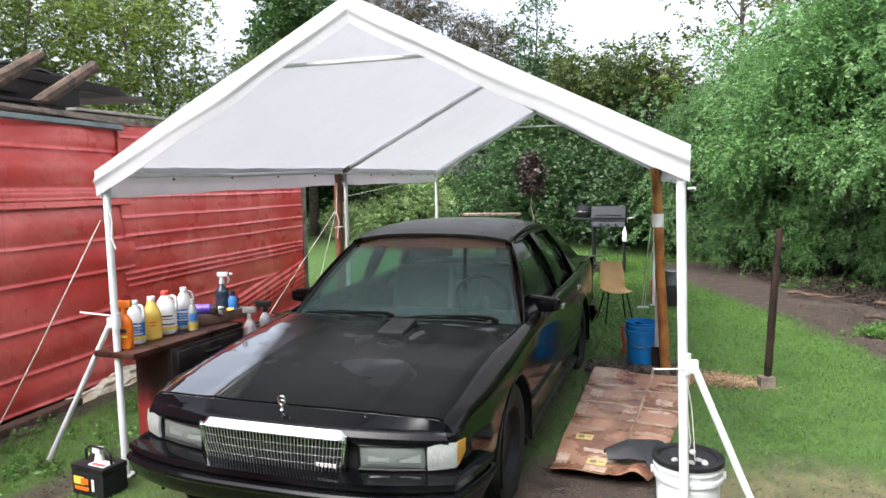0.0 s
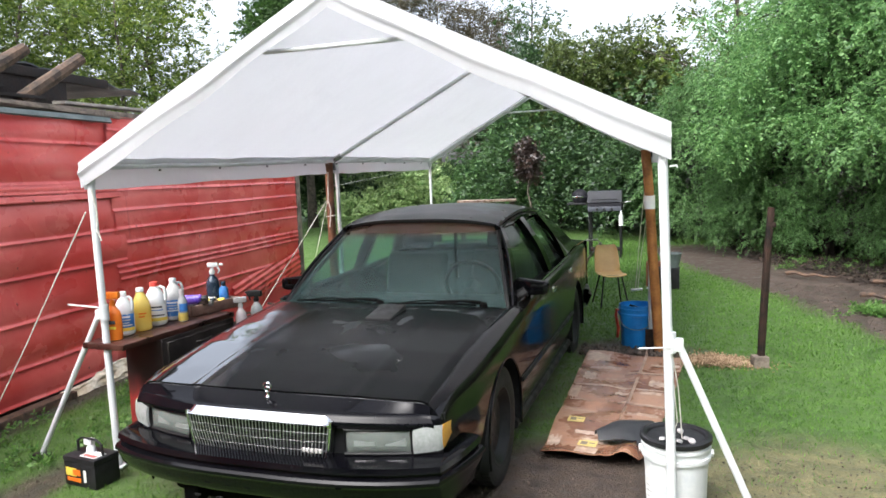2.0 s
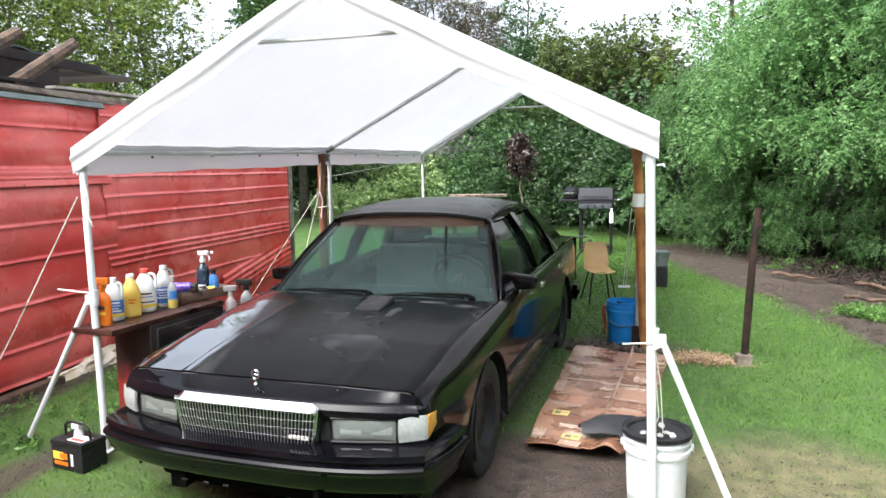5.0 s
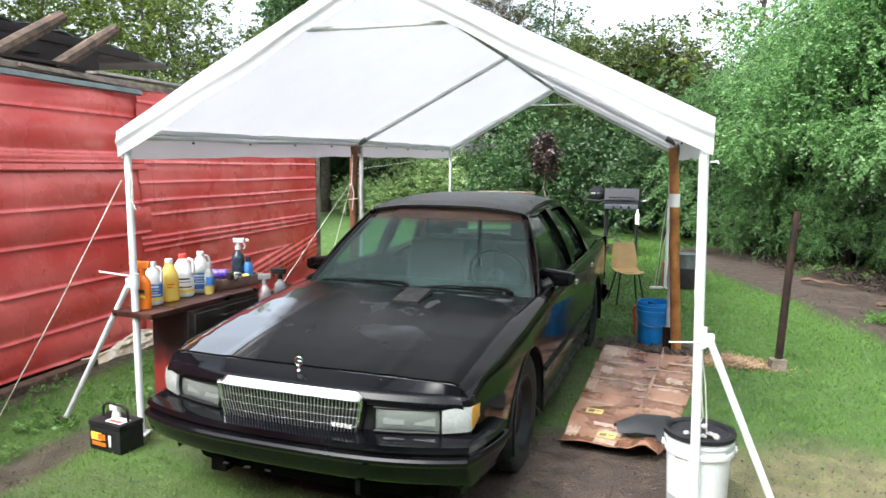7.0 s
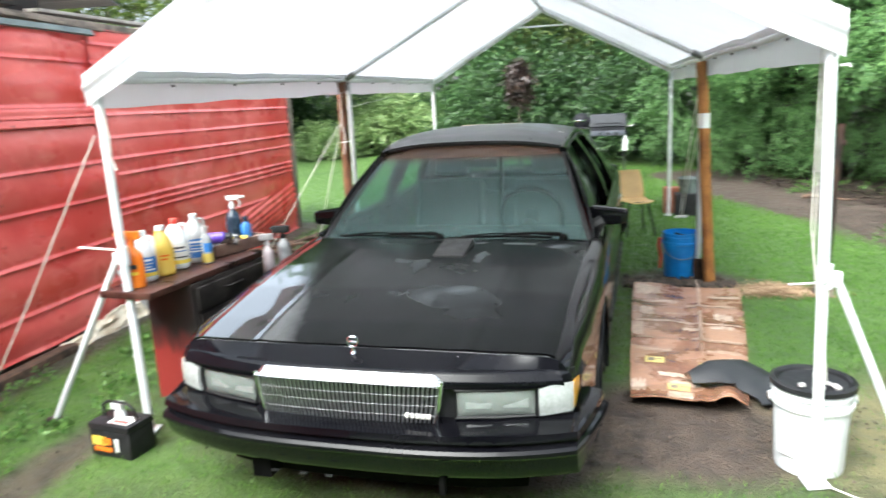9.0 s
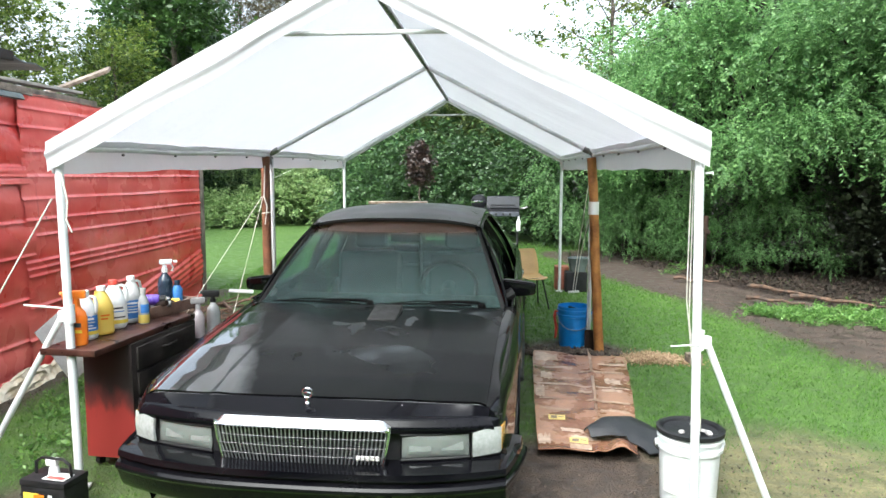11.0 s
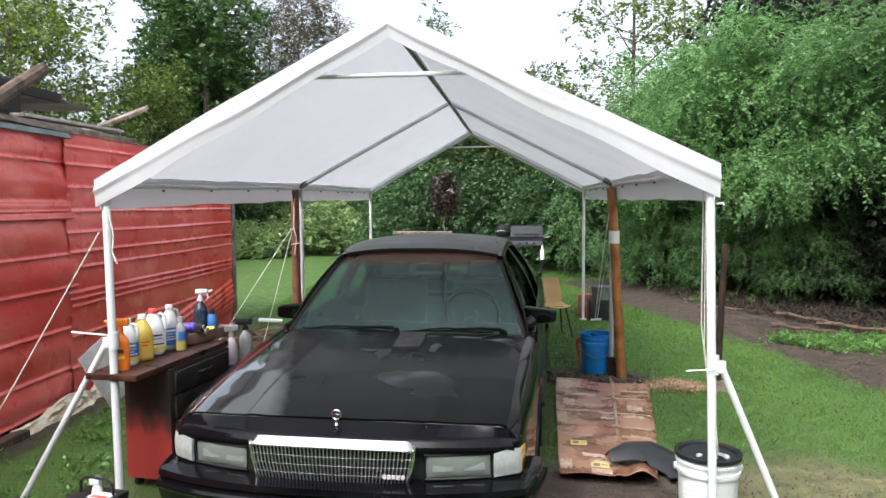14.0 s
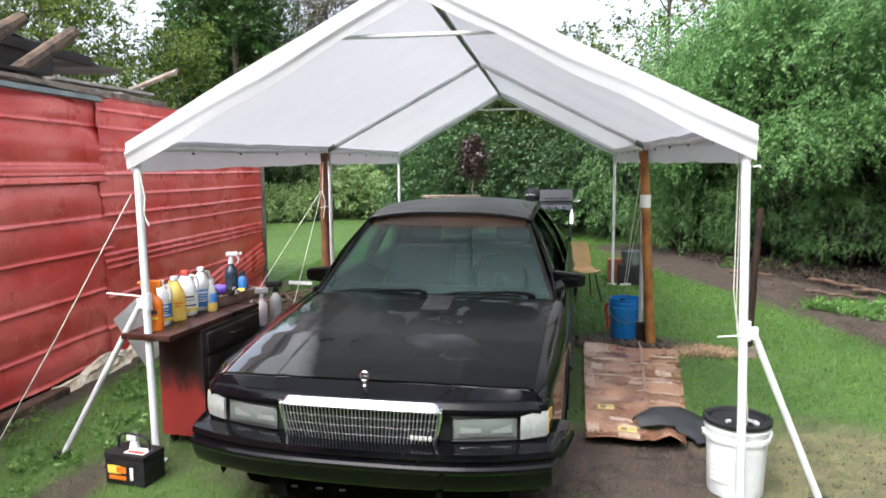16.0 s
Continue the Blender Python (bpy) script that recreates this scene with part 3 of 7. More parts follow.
def soil(x, y):
    """How bare the ground is, 0 to 1."""
    ragged = noise.noise(Vector((x * 1.7, y * 1.7, 3))) * 0.35 + noise.noise(Vector((x * 6, y * 6, 5))) * 0.22
    s = 0.0
    for cx, cy, rx, ry, k in ((2.62, 0.42, 0.62, 0.6, 1.0), (1.4, 0.04, 0.95, 0.38, 1.0), (2.1, -0.2, 0.6, 0.3, 0.4), (-0.22, -0.5, 0.17, 0.66, 0.9), (0.5, -0.75, 0.7, 0.4, 0.3), (3.75, 0.35, 0.8, 0.8, 0.72),
                              (2.75, 2.95, 0.55, 0.35, 0.9), (1.38, 1.9, 0.9, 2.2, 0.9), (0.1, 0.5, 0.5, 0.7, 0.35), (4.4, -0.5, 0.9, 0.7, 0.75), (-0.7, 3.9, 0.7, 1.2, 0.6)):
        d = math.hypot((x - cx) / rx, (y - cy) / ry)
        s = max(s, k * max(0.0, min(1.0, (1.25 - d) / 0.5 + ragged)))
    s = max(s, max(0.0, min(1.0, (0.34 - abs(x + 1.28 + 0.068 * y)) / 0.16 + ragged)) * (0.9 if -4 < y < 5.6 else 0))
    for a, b in zip(TRACK, TRACK[1:]):
        s = max(s, max(0.0, min(1.0, (1.05 - near_line((x - 0.75, y), a, b)) / 0.3 + ragged)))
    if y < 9 and x > 4.4 + max(0, (5 - y)) * 0.42 - max(0, y - 5) * 0.55 + 1.6:
        s = max(s, 0.85)
    return s


def straw(x, y):
    """How much dry chaff covers the bare ground, 0 to 1."""
    ragged = noise.noise(Vector((x * 2.1, y * 2.1, 8))) * 0.5
    return max(max(0.0, min(1.0, (1.2 - math.hypot((x - cx) / rx, (y - cy) / ry)) / 0.5 + ragged)) for cx, cy, rx, ry in ((3.8, 0.35, 0.75, 0.8), (4.5, -0.5, 0.9, 0.7)))


def lines(lo, hi, step, far):
    mid = list(np.arange(lo, hi + 1e-6, step))
    out, d = [], step
    a = lo
    while a > -far:
        d *= 1.35
        a -= d
        out.insert(0, a)
    b, d = hi, step
    tail = []
    while b < far:
        d *= 1.35
        b += d
        tail.append(b)
    return out + mid + tail


def yard():
    xs, ys = lines(-3.0, 7.5, 0.07, 600), lines(-4.0, 11.0, 0.07, 600)
    verts, mask, dry = [], [], []
    for y in ys:
        for x in xs:
            near = -3.2 < x < 7.7 and -4.2 < y < 11.2
            s = soil(x, y) if near else (0.85 if 0 < y < 9 and x > 7 else 0.0)
            z = ground_z(x, y)
            if near:
                z += -0.018 * s + 0.02 * s * noise.noise(Vector((x * 5, y * 5, 1))) + 0.006 * noise.noise(Vector((x * 14, y * 14, 2)))
            verts.append((x, y, z))
            mask.append(s)
            dry.append(straw(x, y) if near else 0.0)
    w = len(xs)
    faces = [(j * w + i, j * w + i + 1, (j + 1) * w + i + 1, (j + 1) * w + i) for j in range(len(ys) - 1) for i in range(w - 1)]
    me = bpy.data.meshes.new("ground")
    me.from_pydata(verts, [], faces)
    me.attributes.new("bare", "FLOAT", "POINT").data.foreach_set("value", np.array(mask, np.float32))
    me.attributes.new("dry", "FLOAT", "POINT").data.foreach_set("value", np.array(dry, np.float32))
    me.shade_smooth()
    m, n, l, p = tree_of("lawn_and_soil")
    at, co = n.new("ShaderNodeAttribute"), n.new("ShaderNodeTexCoord")
    at.attribute_name = "bare"
    a, b, c = n.new("ShaderNodeTexNoise"), n.new("ShaderNodeTexNoise"), n.new("ShaderNodeTexNoise")
    for t, sc in ((a, 0.8), (b, 9.0), (c, 70.0)):
        t.inputs["Scale"].default_value, t.inputs["Detail"].default_value = sc, 5
        l.new(co.outputs["Object"], t.inputs["Vector"])
    turf, mud, mix = n.new("ShaderNodeValToRGB"), n.new("ShaderNodeValToRGB"), n.new("ShaderNodeMix")
    turf.color_ramp.elements[0].position, turf.color_ramp.elements[1].position = 0.3, 0.7
    turf.color_ramp.elements[0].color, turf.color_ramp.elements[1].color = (0.032, 0.076, 0.012, 1), (0.088, 0.166, 0.028, 1)
    mud.color_ramp.elements[0].position, mud.color_ramp.elements[1].position = 0.3, 0.72
    mud.color_ramp.elements[0].color, mud.color_ramp.elements[1].color = (0.020, 0.014, 0.011, 1), (0.102, 0.073, 0.056, 1)
    blend = n.new("ShaderNodeMath")
    blend.operation, blend.inputs[1].default_value = "MULTIPLY_ADD", 0.5
    half = n.new("ShaderNodeMath")
    half.operation, half.inputs[1].default_value = "MULTIPLY", 0.5
    l.new(b.outputs[0], half.inputs[0])
    l.new(a.outputs[0], blend.inputs[0])
    l.new(half.outputs[0], blend.inputs[2])
    l.new(blend.outputs[0], turf.inputs[0])
    grit = n.new("ShaderNodeMix")
    grit.inputs["Factor"].default_value = 0.32
    l.new(b.outputs[0], grit.inputs["A"])
    l.new(c.outputs[0], grit.inputs["B"])
    l.new(grit.outputs["Result"], mud.inputs[0])
    mix.data_type = "RGBA"
    l.new(at.outputs["Fac"], mix.inputs["Factor"])
    l.new(turf.outputs[0], mix.inputs["A"])
    chaff, dr, both = n.new("ShaderNodeValToRGB"), n.new("ShaderNodeAttribute"), n.new("ShaderNodeMix")
    dr.attribute_name, both.data_type = "dry", "RGBA"
    chaff.color_ramp.elements[0].position, chaff.color_ramp.elements[1].position = 0.32, 0.7
    chaff.color_ramp.elements[0].color, chaff.color_ramp.elements[1].color = (0.07, 0.055, 0.032, 1), (0.27, 0.21, 0.125, 1)
    l.new(grit.outputs["Result"], chaff.inputs[0])
    l.new(dr.outputs["Fac"], both.inputs["Factor"])
    l.new(mud.outputs[0], both.inputs["A"])
    l.new(chaff.outputs[0], both.inputs["B"])
    l.new(both.outputs["Result"], mix.inputs["B"])
    l.new(mix.outputs["Result"], p.inputs["Base Color"])
    damp = n.new("ShaderNodeMapRange")
    damp.inputs["From Min"].default_value, damp.inputs["From Max"].default_value = 0.35, 0.65
    damp.inputs["To Min"].default_value, damp.inputs["To Max"].default_value = 0.45, 0.95
    l.new(b.outputs[0], damp.inputs["Value"])
    l.new(damp.outputs[0], p.inputs["Roughness"])
    bp = n.new("ShaderNodeBump")
    bp.inputs["Strength"].default_value, bp.inputs["Distance"].default_value = 1.0, 0.02
    l.new(c.outputs[0], bp.inputs["Height"])
    l.new(bp.outputs[0], p.inputs["Normal"])
    me.materials.append(m)
    tagged(new("ground", me), "green lawn with muddy bare patches around the parked car", "ground", kind="structure")


yard()


# ---- canopy shelter ----
WIDE, MIDY, BACKY = 3.05, 2.98, 5.9


def eave(y, right=False):
    return float(np.interp(y, [0, 2.98, 5.9], [1.738 if right else 1.70, 1.762, 1.788]))


def ridge(y):
    return float(np.interp(y, [0, 2.98, 5.9], [2.490, 2.538, 2.575]))


def mid_x(y):
    return float(np.interp(y, [0, 2.98, 5.9], [1.528, 1.47, 1.40]))


def right_x(y):
    return float(np.interp(y, [0, 2.98, 5.9], [3.05, 2.955, 2.91]))


def canopy():
    c = thing("canopy_shelter", pose(0, 0, 0), "white pitched fabric canopy shelter on a white tubular steel frame", "canopy")
    lift = 0.028

    def side(left):
        out = -1 if left else 1

        def fn(a, b):
            y = lerp(-0.035, BACKY + 0.05, a)
            edge = 0.0 if left else right_x(y)
            x = lerp(mid_x(y), edge + out * 0.005, b)
            z = lerp(ridge(y), eave(y, not left), b) + lift
            bay = math.sin(math.pi * min(1, max(0, (y if y < MIDY else y - MIDY) / 2.95)))
            sag = -0.028 * bay * math.sin(math.pi * b) ** 0.8 + 0.012 * math.exp(-((b - 0.5) / 0.05) ** 2) * bay
            ripple = wobble((x * 0.7, y * 1.5, edge), 1.4, 0.022) * math.sin(math.pi * b)
            return (x, y, z + sag + ripple)

        return fn

    part("cover", sheet(side(True), 40, 20, 0.003), M_cover, c, "white woven roof cover")
    part("cover", sheet(lambda a, b: side(False)(1 - a, b), 40, 20, 0.003), M_cover, c, "white woven roof cover")
    for left in (True, False):
        out = -1 if left else 1

        def fn(a, b):
            y = lerp(-0.035, BACKY + 0.05, a)
            x0 = -0.007 if left else right_x(y) + 0.007
            hang = (0.148 if left else 0.162) + 0.004 * math.sin(y * 4.1) + 0.003 * math.sin(y * 9.7)
            return (x0 + out * (0.006 * math.sin(y * 5) * b) - out * 0.025 * b, y, eave(y, not left) + lift - hang * b)

        part("side_valance", sheet(fn, 50, 4, 0.003), M_cover, c)
        for yf, face in ((-0.037, -1), (BACKY + 0.052, 1)):
            def fn2(a, b):
                x = lerp(mid_x(yf), -0.007 if left else right_x(yf) + 0.007, a)
                z = lerp(ridge(yf), eave(yf, not left), a) + lift
                drop = (lerp(0.128, 0.145 if left else 0.160, a) + 0.006 * math.sin(a * 17)) * (1.0 if face < 0 else 0.6)
                curl = 0.014 * b * b * (1 - 0.3 * a)
                fold = 0.013 * math.exp(-(((b - 0.5 - 0.08 * math.sin(a * 5)) / 0.10) ** 2)) * (0.4 + 0.6 * math.sin(a * 4 + 0.6) ** 2)
                return (x, yf - face * curl + face * (0.008 * math.sin(a * 9) * b + fold), z - drop * b)

            part("gable_valance", sheet(fn2, 30, 20, 0.003), M_cover, c)
    r = 0.019
    for left, out in ((True, -1), (False, 1)):
        def px(y):
            return 0.03 if left else right_x(y) - 0.03

        for y in (0.0, MIDY, BACKY):
            x = px(y)
            yy = y + (0.07 if y == MIDY else 0)
            foot = ground_z(x, yy) - 0.02
            part("leg", tube([(x + (0.04 if (x > 1 and y == 0) else 0.02 if y == 0 else 0), yy, foot), (x, yy, eave(y, not left))], 0.0205 if y == 0 else 0.019, 12), M_tube, c)
            part("foot_plate", moved(box((-0.045, -0.04, 0), (0.045, 0.04, 0.012), 0.004), pose(x + (0.04 if (x > 1 and y == 0) else 0.02 if y == 0 else 0), yy, foot + 0.018, 4, -3, 12)), M_white, c, "white foot plate")
        part("hem", sheet(lambda a, b: (lambda y: (px(y) - out * (0.004 + 0.030 * b), y, lerp(eave(y, not left) + 0.012, lerp(eave(y, not left), ridge(y), 0.045 / 1.5) + 0.016, b) - 0.010 * math.sin(math.pi * b) + wobble((y * 3, out, b), 1.4, 0.012)))(lerp(0.1, BACKY - 0.08, a)), 70, 4, 0.002), M_hem, c, "grey folded hem of the cover")
        part("eave_rail", tube([(px(lerp(0, BACKY, k / 10)), lerp(0, BACKY, k / 10), eave(lerp(0, BACKY, k / 10), not left) + 0.006 * math.sin(k * 2.1)) for k in range(11)], r, 10), M_galv, c)
        for k in range(9):
            y = 0.55 + k * 0.62
            part("elastic_toggle", moved(lathe([(0, -0.009), (0.008, -0.005), (0.009, 0.003), (0, 0.009)], 10), pose(px(y) - out * 0.012, y, eave(y, not left) - 0.026)), M_steel, c, "grey elastic toggle")
        for y in (0.0, MIDY, BACKY):
            x = px(y)
            part("rafter", tube([(x, y, eave(y, not left)), (mid_x(y), y, ridge(y) - 0.02)], r, 10), M_galv if y == MIDY else M_tube, c)
            part("corner_joint", tube([(x, y, eave(y, not left) - 0.09), (x, y, eave(y, not left)), lerp(Vector((x, y, eave(y, not left))), Vector((mid_x(y), y, ridge(y))), 0.06)], 0.026, 10), M_steel if y == MIDY else M_tube, c)
    part("ridge_pole", tube([(mid_x(lerp(0, BACKY, k / 8)), lerp(0, BACKY, k / 8), ridge(lerp(0, BACKY, k / 8)) - 0.02) for k in range(9)], r, 10), M_steel, c, "grey steel ridge pole")
    for y in (0.0, BACKY):
        half = 0.38
        z = lerp(ridge(y), eave(y), half / 1.5) - (0.07 if y == 0 else 0.012)
        part("tie_bar", tube([(mid_x(y) - half, y + 0.02, z), (mid_x(y) + half, y + 0.02, z)], 0.011, 8), M_tube, c)
    for x, foot, z, out in ((0.045, (-0.52, 0.0), 0.90, -1), (WIDE + 0.0, (3.42, 0.03), 0.84, 1)):
        gz = ground_z(*foot)
        b = part("brace", tube([(x + out * 0.03, 0.0, z), (foot[0], foot[1], gz + 0.02)], 0.016, 10), M_tube, c, "white diagonal brace tube")
        part("brace_foot", moved(box((-0.05, -0.03, 0), (0.05, 0.03, 0.035), 0.01), pose(foot[0], foot[1], gz, 0, 0, 15)), M_dark, b, "black plastic foot")
        k = part("clamp", tube([(x, 0, z - 0.05), (x, 0, z + 0.04)], 0.0245, 12), M_white, c, "white plastic clamp")
        part("clamp_ear", box((min(x, x + out * 0.055), -0.018, z - 0.045), (max(x, x + out * 0.055), 0.018, z + 0.015), 0.012), M_white, k)
        part("bolt", tube([(x, -0.03, z - 0.02), (x - 0.13, -0.03, z - 0.03)], 0.0035, 8), M_white, k) if out > 0 else None
        if out < 0:
            part("bolt", tube([(x, 0, z + 0.02), (x - 0.2, -0.05, z + 0.045)], 0.005, 8), M_white, k)
    part("hook", tube([(WIDE, 0, 1.585), (WIDE + 0.028, -0.01, 1.588), (WIDE + 0.03, -0.01, 1.578)], 0.0045, 8), M_white, c)

    def rope(points, r=0.0045):
        part("guy_rope", tube(points, r, 6), M_rope, c, "pale nylon guy rope")

    rope([(0.0, -0.02, 1.46), (-0.41, -0.12, 0.72), (-0.83, -0.22, 0.0)], 0.0035)
    rope([(0.06, -0.03, 1.585), (0.085, -0.03, 1.45), (0.075, -0.03, 1.36), (0.10, -0.03, 1.30)], 0.004)
    rope([(0.0, 2.86, 1.39), (-0.39, 2.58, 0.69), (-0.75, 2.3, 0.03)], 0.0035)
    rope([(0.01, 2.86, 1.39), (-0.17, 2.81, 0.7), (-0.34, 2.75, 0.04)], 0.0035)
    rope([(0.035, 2.85, 1.66), (0.025, 2.84, 1.39), (0.05, 2.84, 1.3), (0.03, 2.84, 1.14)], 0.005)
    rope([(0.0, 2.83, 1.24), (0.09, 2.85, 1.25)], 0.006)
    rope([(2.90, 3.02, 1.56), (2.84, 3.14, 1.0), (2.795, 3.24, 0.51)])
    rope([(2.92, 3.02, 1.30), (2.85, 3.16, 0.85), (2.815, 3.24, 0.51)])
    part("hanging_bar", tube([(2.755, 3.235, 0.508), (2.855, 3.245, 0.512)], 0.011, 8), M_tape, c, "white bar hanging on two ropes")
    rope([(3.015, 0.10, 1.66), (3.02, 0.12, 1.0), (3.065, 0.11, 0.62), (3.08, 0.07, 0.46), (3.06, 0.06, 0.40), (3.07, 0.08, 0.375)], 0.003)
    rope([(3.03, 0.12, 1.66), (3.035, 0.12, 0.9), (3.085, 0.12, 0.6), (3.095, 0.09, 0.46), (3.10, 0.09, 0.375)], 0.003)
    rope([(WIDE + 0.05, -0.05, 0.015), (3.18, -0.11, 0.012), (3.28, -0.11, 0.012), (3.38, -0.05, 0.014), (3.46, -0.01, 0.015), (3.6, -0.04, 0.014), (3.75, -0.08, 0.012), (4.0, -0.07, 0.012), (4.3, -0.02, 0.012)], 0.0035)
    rope([(-3.2, 14, 1.75), (0.0, MIDY, 1.52)], 0.003)


canopy()


def post(name, x, y, top, r, material, label, tape=None):
    z0 = ground_z(x, y) - 0.03
    pts = [(lerp(x, top[0], k / 8) + wobble((k, x, 1), 0.7, 0.01), lerp(y, top[1], k / 8), lerp(z0, top[2], k / 8)) for k in range(9)]
    ob = solid(name, tube(pts, [r * (1 - 0.012 * k) for k in range(9)], 14), material, pose(0, 0, 0), label, "post", "wooden posts under the canopy")
    if tape:
        f = (tape - z0) / (top[2] - z0)
        cx, cy = lerp(x, top[0], f), lerp(y, top[1], f)
        part("tape_band", tube([(cx, cy, tape - 0.055), (cx, cy, tape + 0.055)], r + 0.003, 14), M_tape, ob, "white tape band")
    return ob


post("wooden_post", 3.0, 2.88, (2.90, 2.90, 1.73), 0.043, M_post, "orange-brown varnished wooden post with a white tape band", 1.30)
post("wooden_post", 0.03, 2.88, (0.02, 2.9, 1.745), 0.042, M_postdark, "dark brown wooden post tied to the canopy frame")


# ---- red shed ----
def shed():
    s = thing("shed", pose(-1.36, 0, 0, 0, 0, 93.9), "old shed clad in dented red-painted metal siding with a broken roof", "shed")
    part("wall_core", box((-6, 0.05, -0.05), (5.28, 4.0, 2.14)), M_oldwood, s, "plain weathered wooden core")
    rnd = random.Random(4)

    def panel(s0, s1, z0, z1, proud, rib, dents):
        def fn(a, b):
            x, z = lerp(s0, s1, a), lerp(z0, z1, b)
            h = (z - z0) / max(1e-6, z1 - z0)
            bulge = 0.02 * math.sin(math.pi * min(1, h)) * dents + wobble((x * 1.1, z * 2.2, s0), 1.3, 0.026 * dents) + wobble((x * 2.3, z * 2.0, s0 + 4), 1.2, 0.016 * dents) + wobble((x * 4, z * 5, 2), 1.0, 0.006 * dents)
            d = z - z0
            ridge_out = 1.35 * rib * math.exp(-((d / 0.017) ** 2))
            return (x, -proud - max(-0.03, bulge) - ridge_out, z + wobble((x * 0.6, z, 7), 1.0, 0.008))

        n = max(8, int((s1 - s0) / 0.09))
        rows = [0, 0.006, 0.012, 0.018, 0.024, 0.03, 0.04]
        span = z1 - z0
        bm = bmesh.new()
        heights = [r / span for r in rows if r < span] + [lerp(0.05 / span, 1, k / 5) for k in range(6)]
        heights = sorted(h for h in heights if h <= 1)
        grid = [[bm.verts.new(fn(i / n, h)) for h in heights] for i in range(n + 1)]
        for i in range(n):
            for j in range(len(heights) - 1):
                bm.faces.new((grid[i][j], grid[i + 1][j], grid[i + 1][j + 1], grid[i][j + 1]))
        part("siding_panel", bm, M_red, s)

    left = [0.06, 0.31, 0.63, 0.955, 1.216, 1.505, 1.56, 1.63, 1.94, 2.125]
    for z0, z1 in zip(left, left[1:]):
        panel(-6, 1.77 + rnd.uniform(0.0, 0.09), z0, z1 + 0.012, 0.012 + (0.014 if 1.4 < z0 < 1.6 else 0) + rnd.uniform(0, 0.006), 0.016, 1.0)
    right = [0.05, 0.30, 0.55, 0.79, 0.845, 0.90, 1.10, 1.225, 1.385, 1.56, 1.75, 1.93, 2.07, 2.18]
    for z0, z1 in zip(right, right[1:]):
        panel(1.72 + rnd.uniform(-0.03, 0.03), 5.29, z0, z1 + 0.01, 0.028 + rnd.uniform(0, 0.003), 0.014, 0.35)

    def crumple(a, b):
        x, z = lerp(3.5, 5.22, a), lerp(0.22 + 0.02 * a, 0.46 + 0.2 * a, b)
        return (x, -0.055 - 0.006 * math.sin(z * 95 - x * 16) - 0.02 * math.sin(math.pi * b), z)

    part("crumpled_panel", sheet(crumple, 40, 40), M_red, s, "buckled red corrugated sheet")
    part("top_trim", sheet(lambda a, b: (lerp(-6, 1.75, a), -0.085 + 0.02 * b - 0.004 * math.sin(a * 40), lerp(2.135, 2.175, b) + wobble((a * 9, 0, 0), 1, 0.006)), 60, 4, 0.02), M_tealtrim, s, "grey-green flashing strip")
    part("top_trim", box((-6, -0.03, 2.19), (2.9, 0.2, 2.24), 0.01), M_oldwood, s, "weathered wooden top plate")
    part("top_trim", sheet(lambda a, b: (lerp(1.8, 5.3, a), -0.045 + 0.3 * b, 2.19 + 0.015 * b + wobble((a * 7, b, 2), 1, 0.01)), 40, 3, 0.006), M_oldwood, s)
    for x0, x1, y, z, tilt, mat in ((-6, 0.2, 0.0, 2.245, 0.4, M_rotten), (-0.9, 1.15, 0.05, 2.262, -1.2, M_shadewood), (0.55, 1.9, -0.01, 2.232, 1.4, M_oldwood), (1.35, 2.75, 0.06, 2.25, -1.0, M_concrete)):
        part("loose_board", moved(box((x0, -0.05, -0.012), (x1, 0.07, 0.012), 0.004), Matrix.Translation((0, y, z)) @ Matrix.Rotation(radians(tilt), 4, "Y")), mat, s, "weathered board lying along the wall top")
    for k in range(7):
        x = -5.6 + k * 1.02
        part("roof_board", moved(box((-0.46, 0.0, -0.012), (0.46, 0.16, 0.012), 0.004), pose(x, 0.205, 2.35 + 0.06 * (k % 2), 84, 1.5 * (k % 3 - 1), 0)), (M_shadewood, M_rotten, M_shadewood)[k % 3], s, "rotten board in the roof's painted shade")
    part("corner_post", box((5.28, -0.05, -0.02), (5.40, 0.08, 2.1), 0.008), M_oldwood, s, "grey weathered corner post")
    part("sill_board", box((-6, -0.17, -0.06), (1.0, -0.07, 0.05), 0.012), M_rotten, s, "dark rotten sill timber on the ground")

    def foam(a, b):
        x = lerp(0.7, 3.1, a)
        top = 0.04 + 0.10 * math.sin(math.pi * a**1.3) + wobble((x * 3, 0, 4), 1, 0.05) + wobble((x * 11, 0, 4), 1, 0.03)
        return (x, -0.085 - 0.06 * (1 - b) - abs(wobble((x * 4, b * 4, 1), 1.5, 0.05)), lerp(-0.02, max(0.03, top), b))

    part("footing", sheet(foam, 50, 8, 0.03), M_foam, s, "crumbling cream footing below the torn siding")
    # broken roof: sheet, and rafters that stick out past the wall
    def roof(a, b):
        x = lerp(-6, 2.62, a)
        return (x, lerp(0.26, 3.8, b), 2.565 + 0.05 * b + 0.012 * math.sin(x * 21) + 0.02 * math.sin(x * 1.7) - 0.05 * max(0, a - 0.86) / 0.14)

    part("roof_sheet", sheet(roof, 120, 4, 0.012), M_roofing, s, "grey corrugated roof sheet, bent at the end")
    part("roof_beam", box((-6, 0.22, 2.2), (1.62, 0.4, 2.53), 0.01), M_shadewood, s, "rotten roof beam, colour darkened for the roof's shade")
    part("roof_beam", box((-6, 0.2, 2.47), (2.1, 0.25, 2.545), 0.006), M_shadewood, s, "rotten fascia board, colour darkened for the roof's shade")
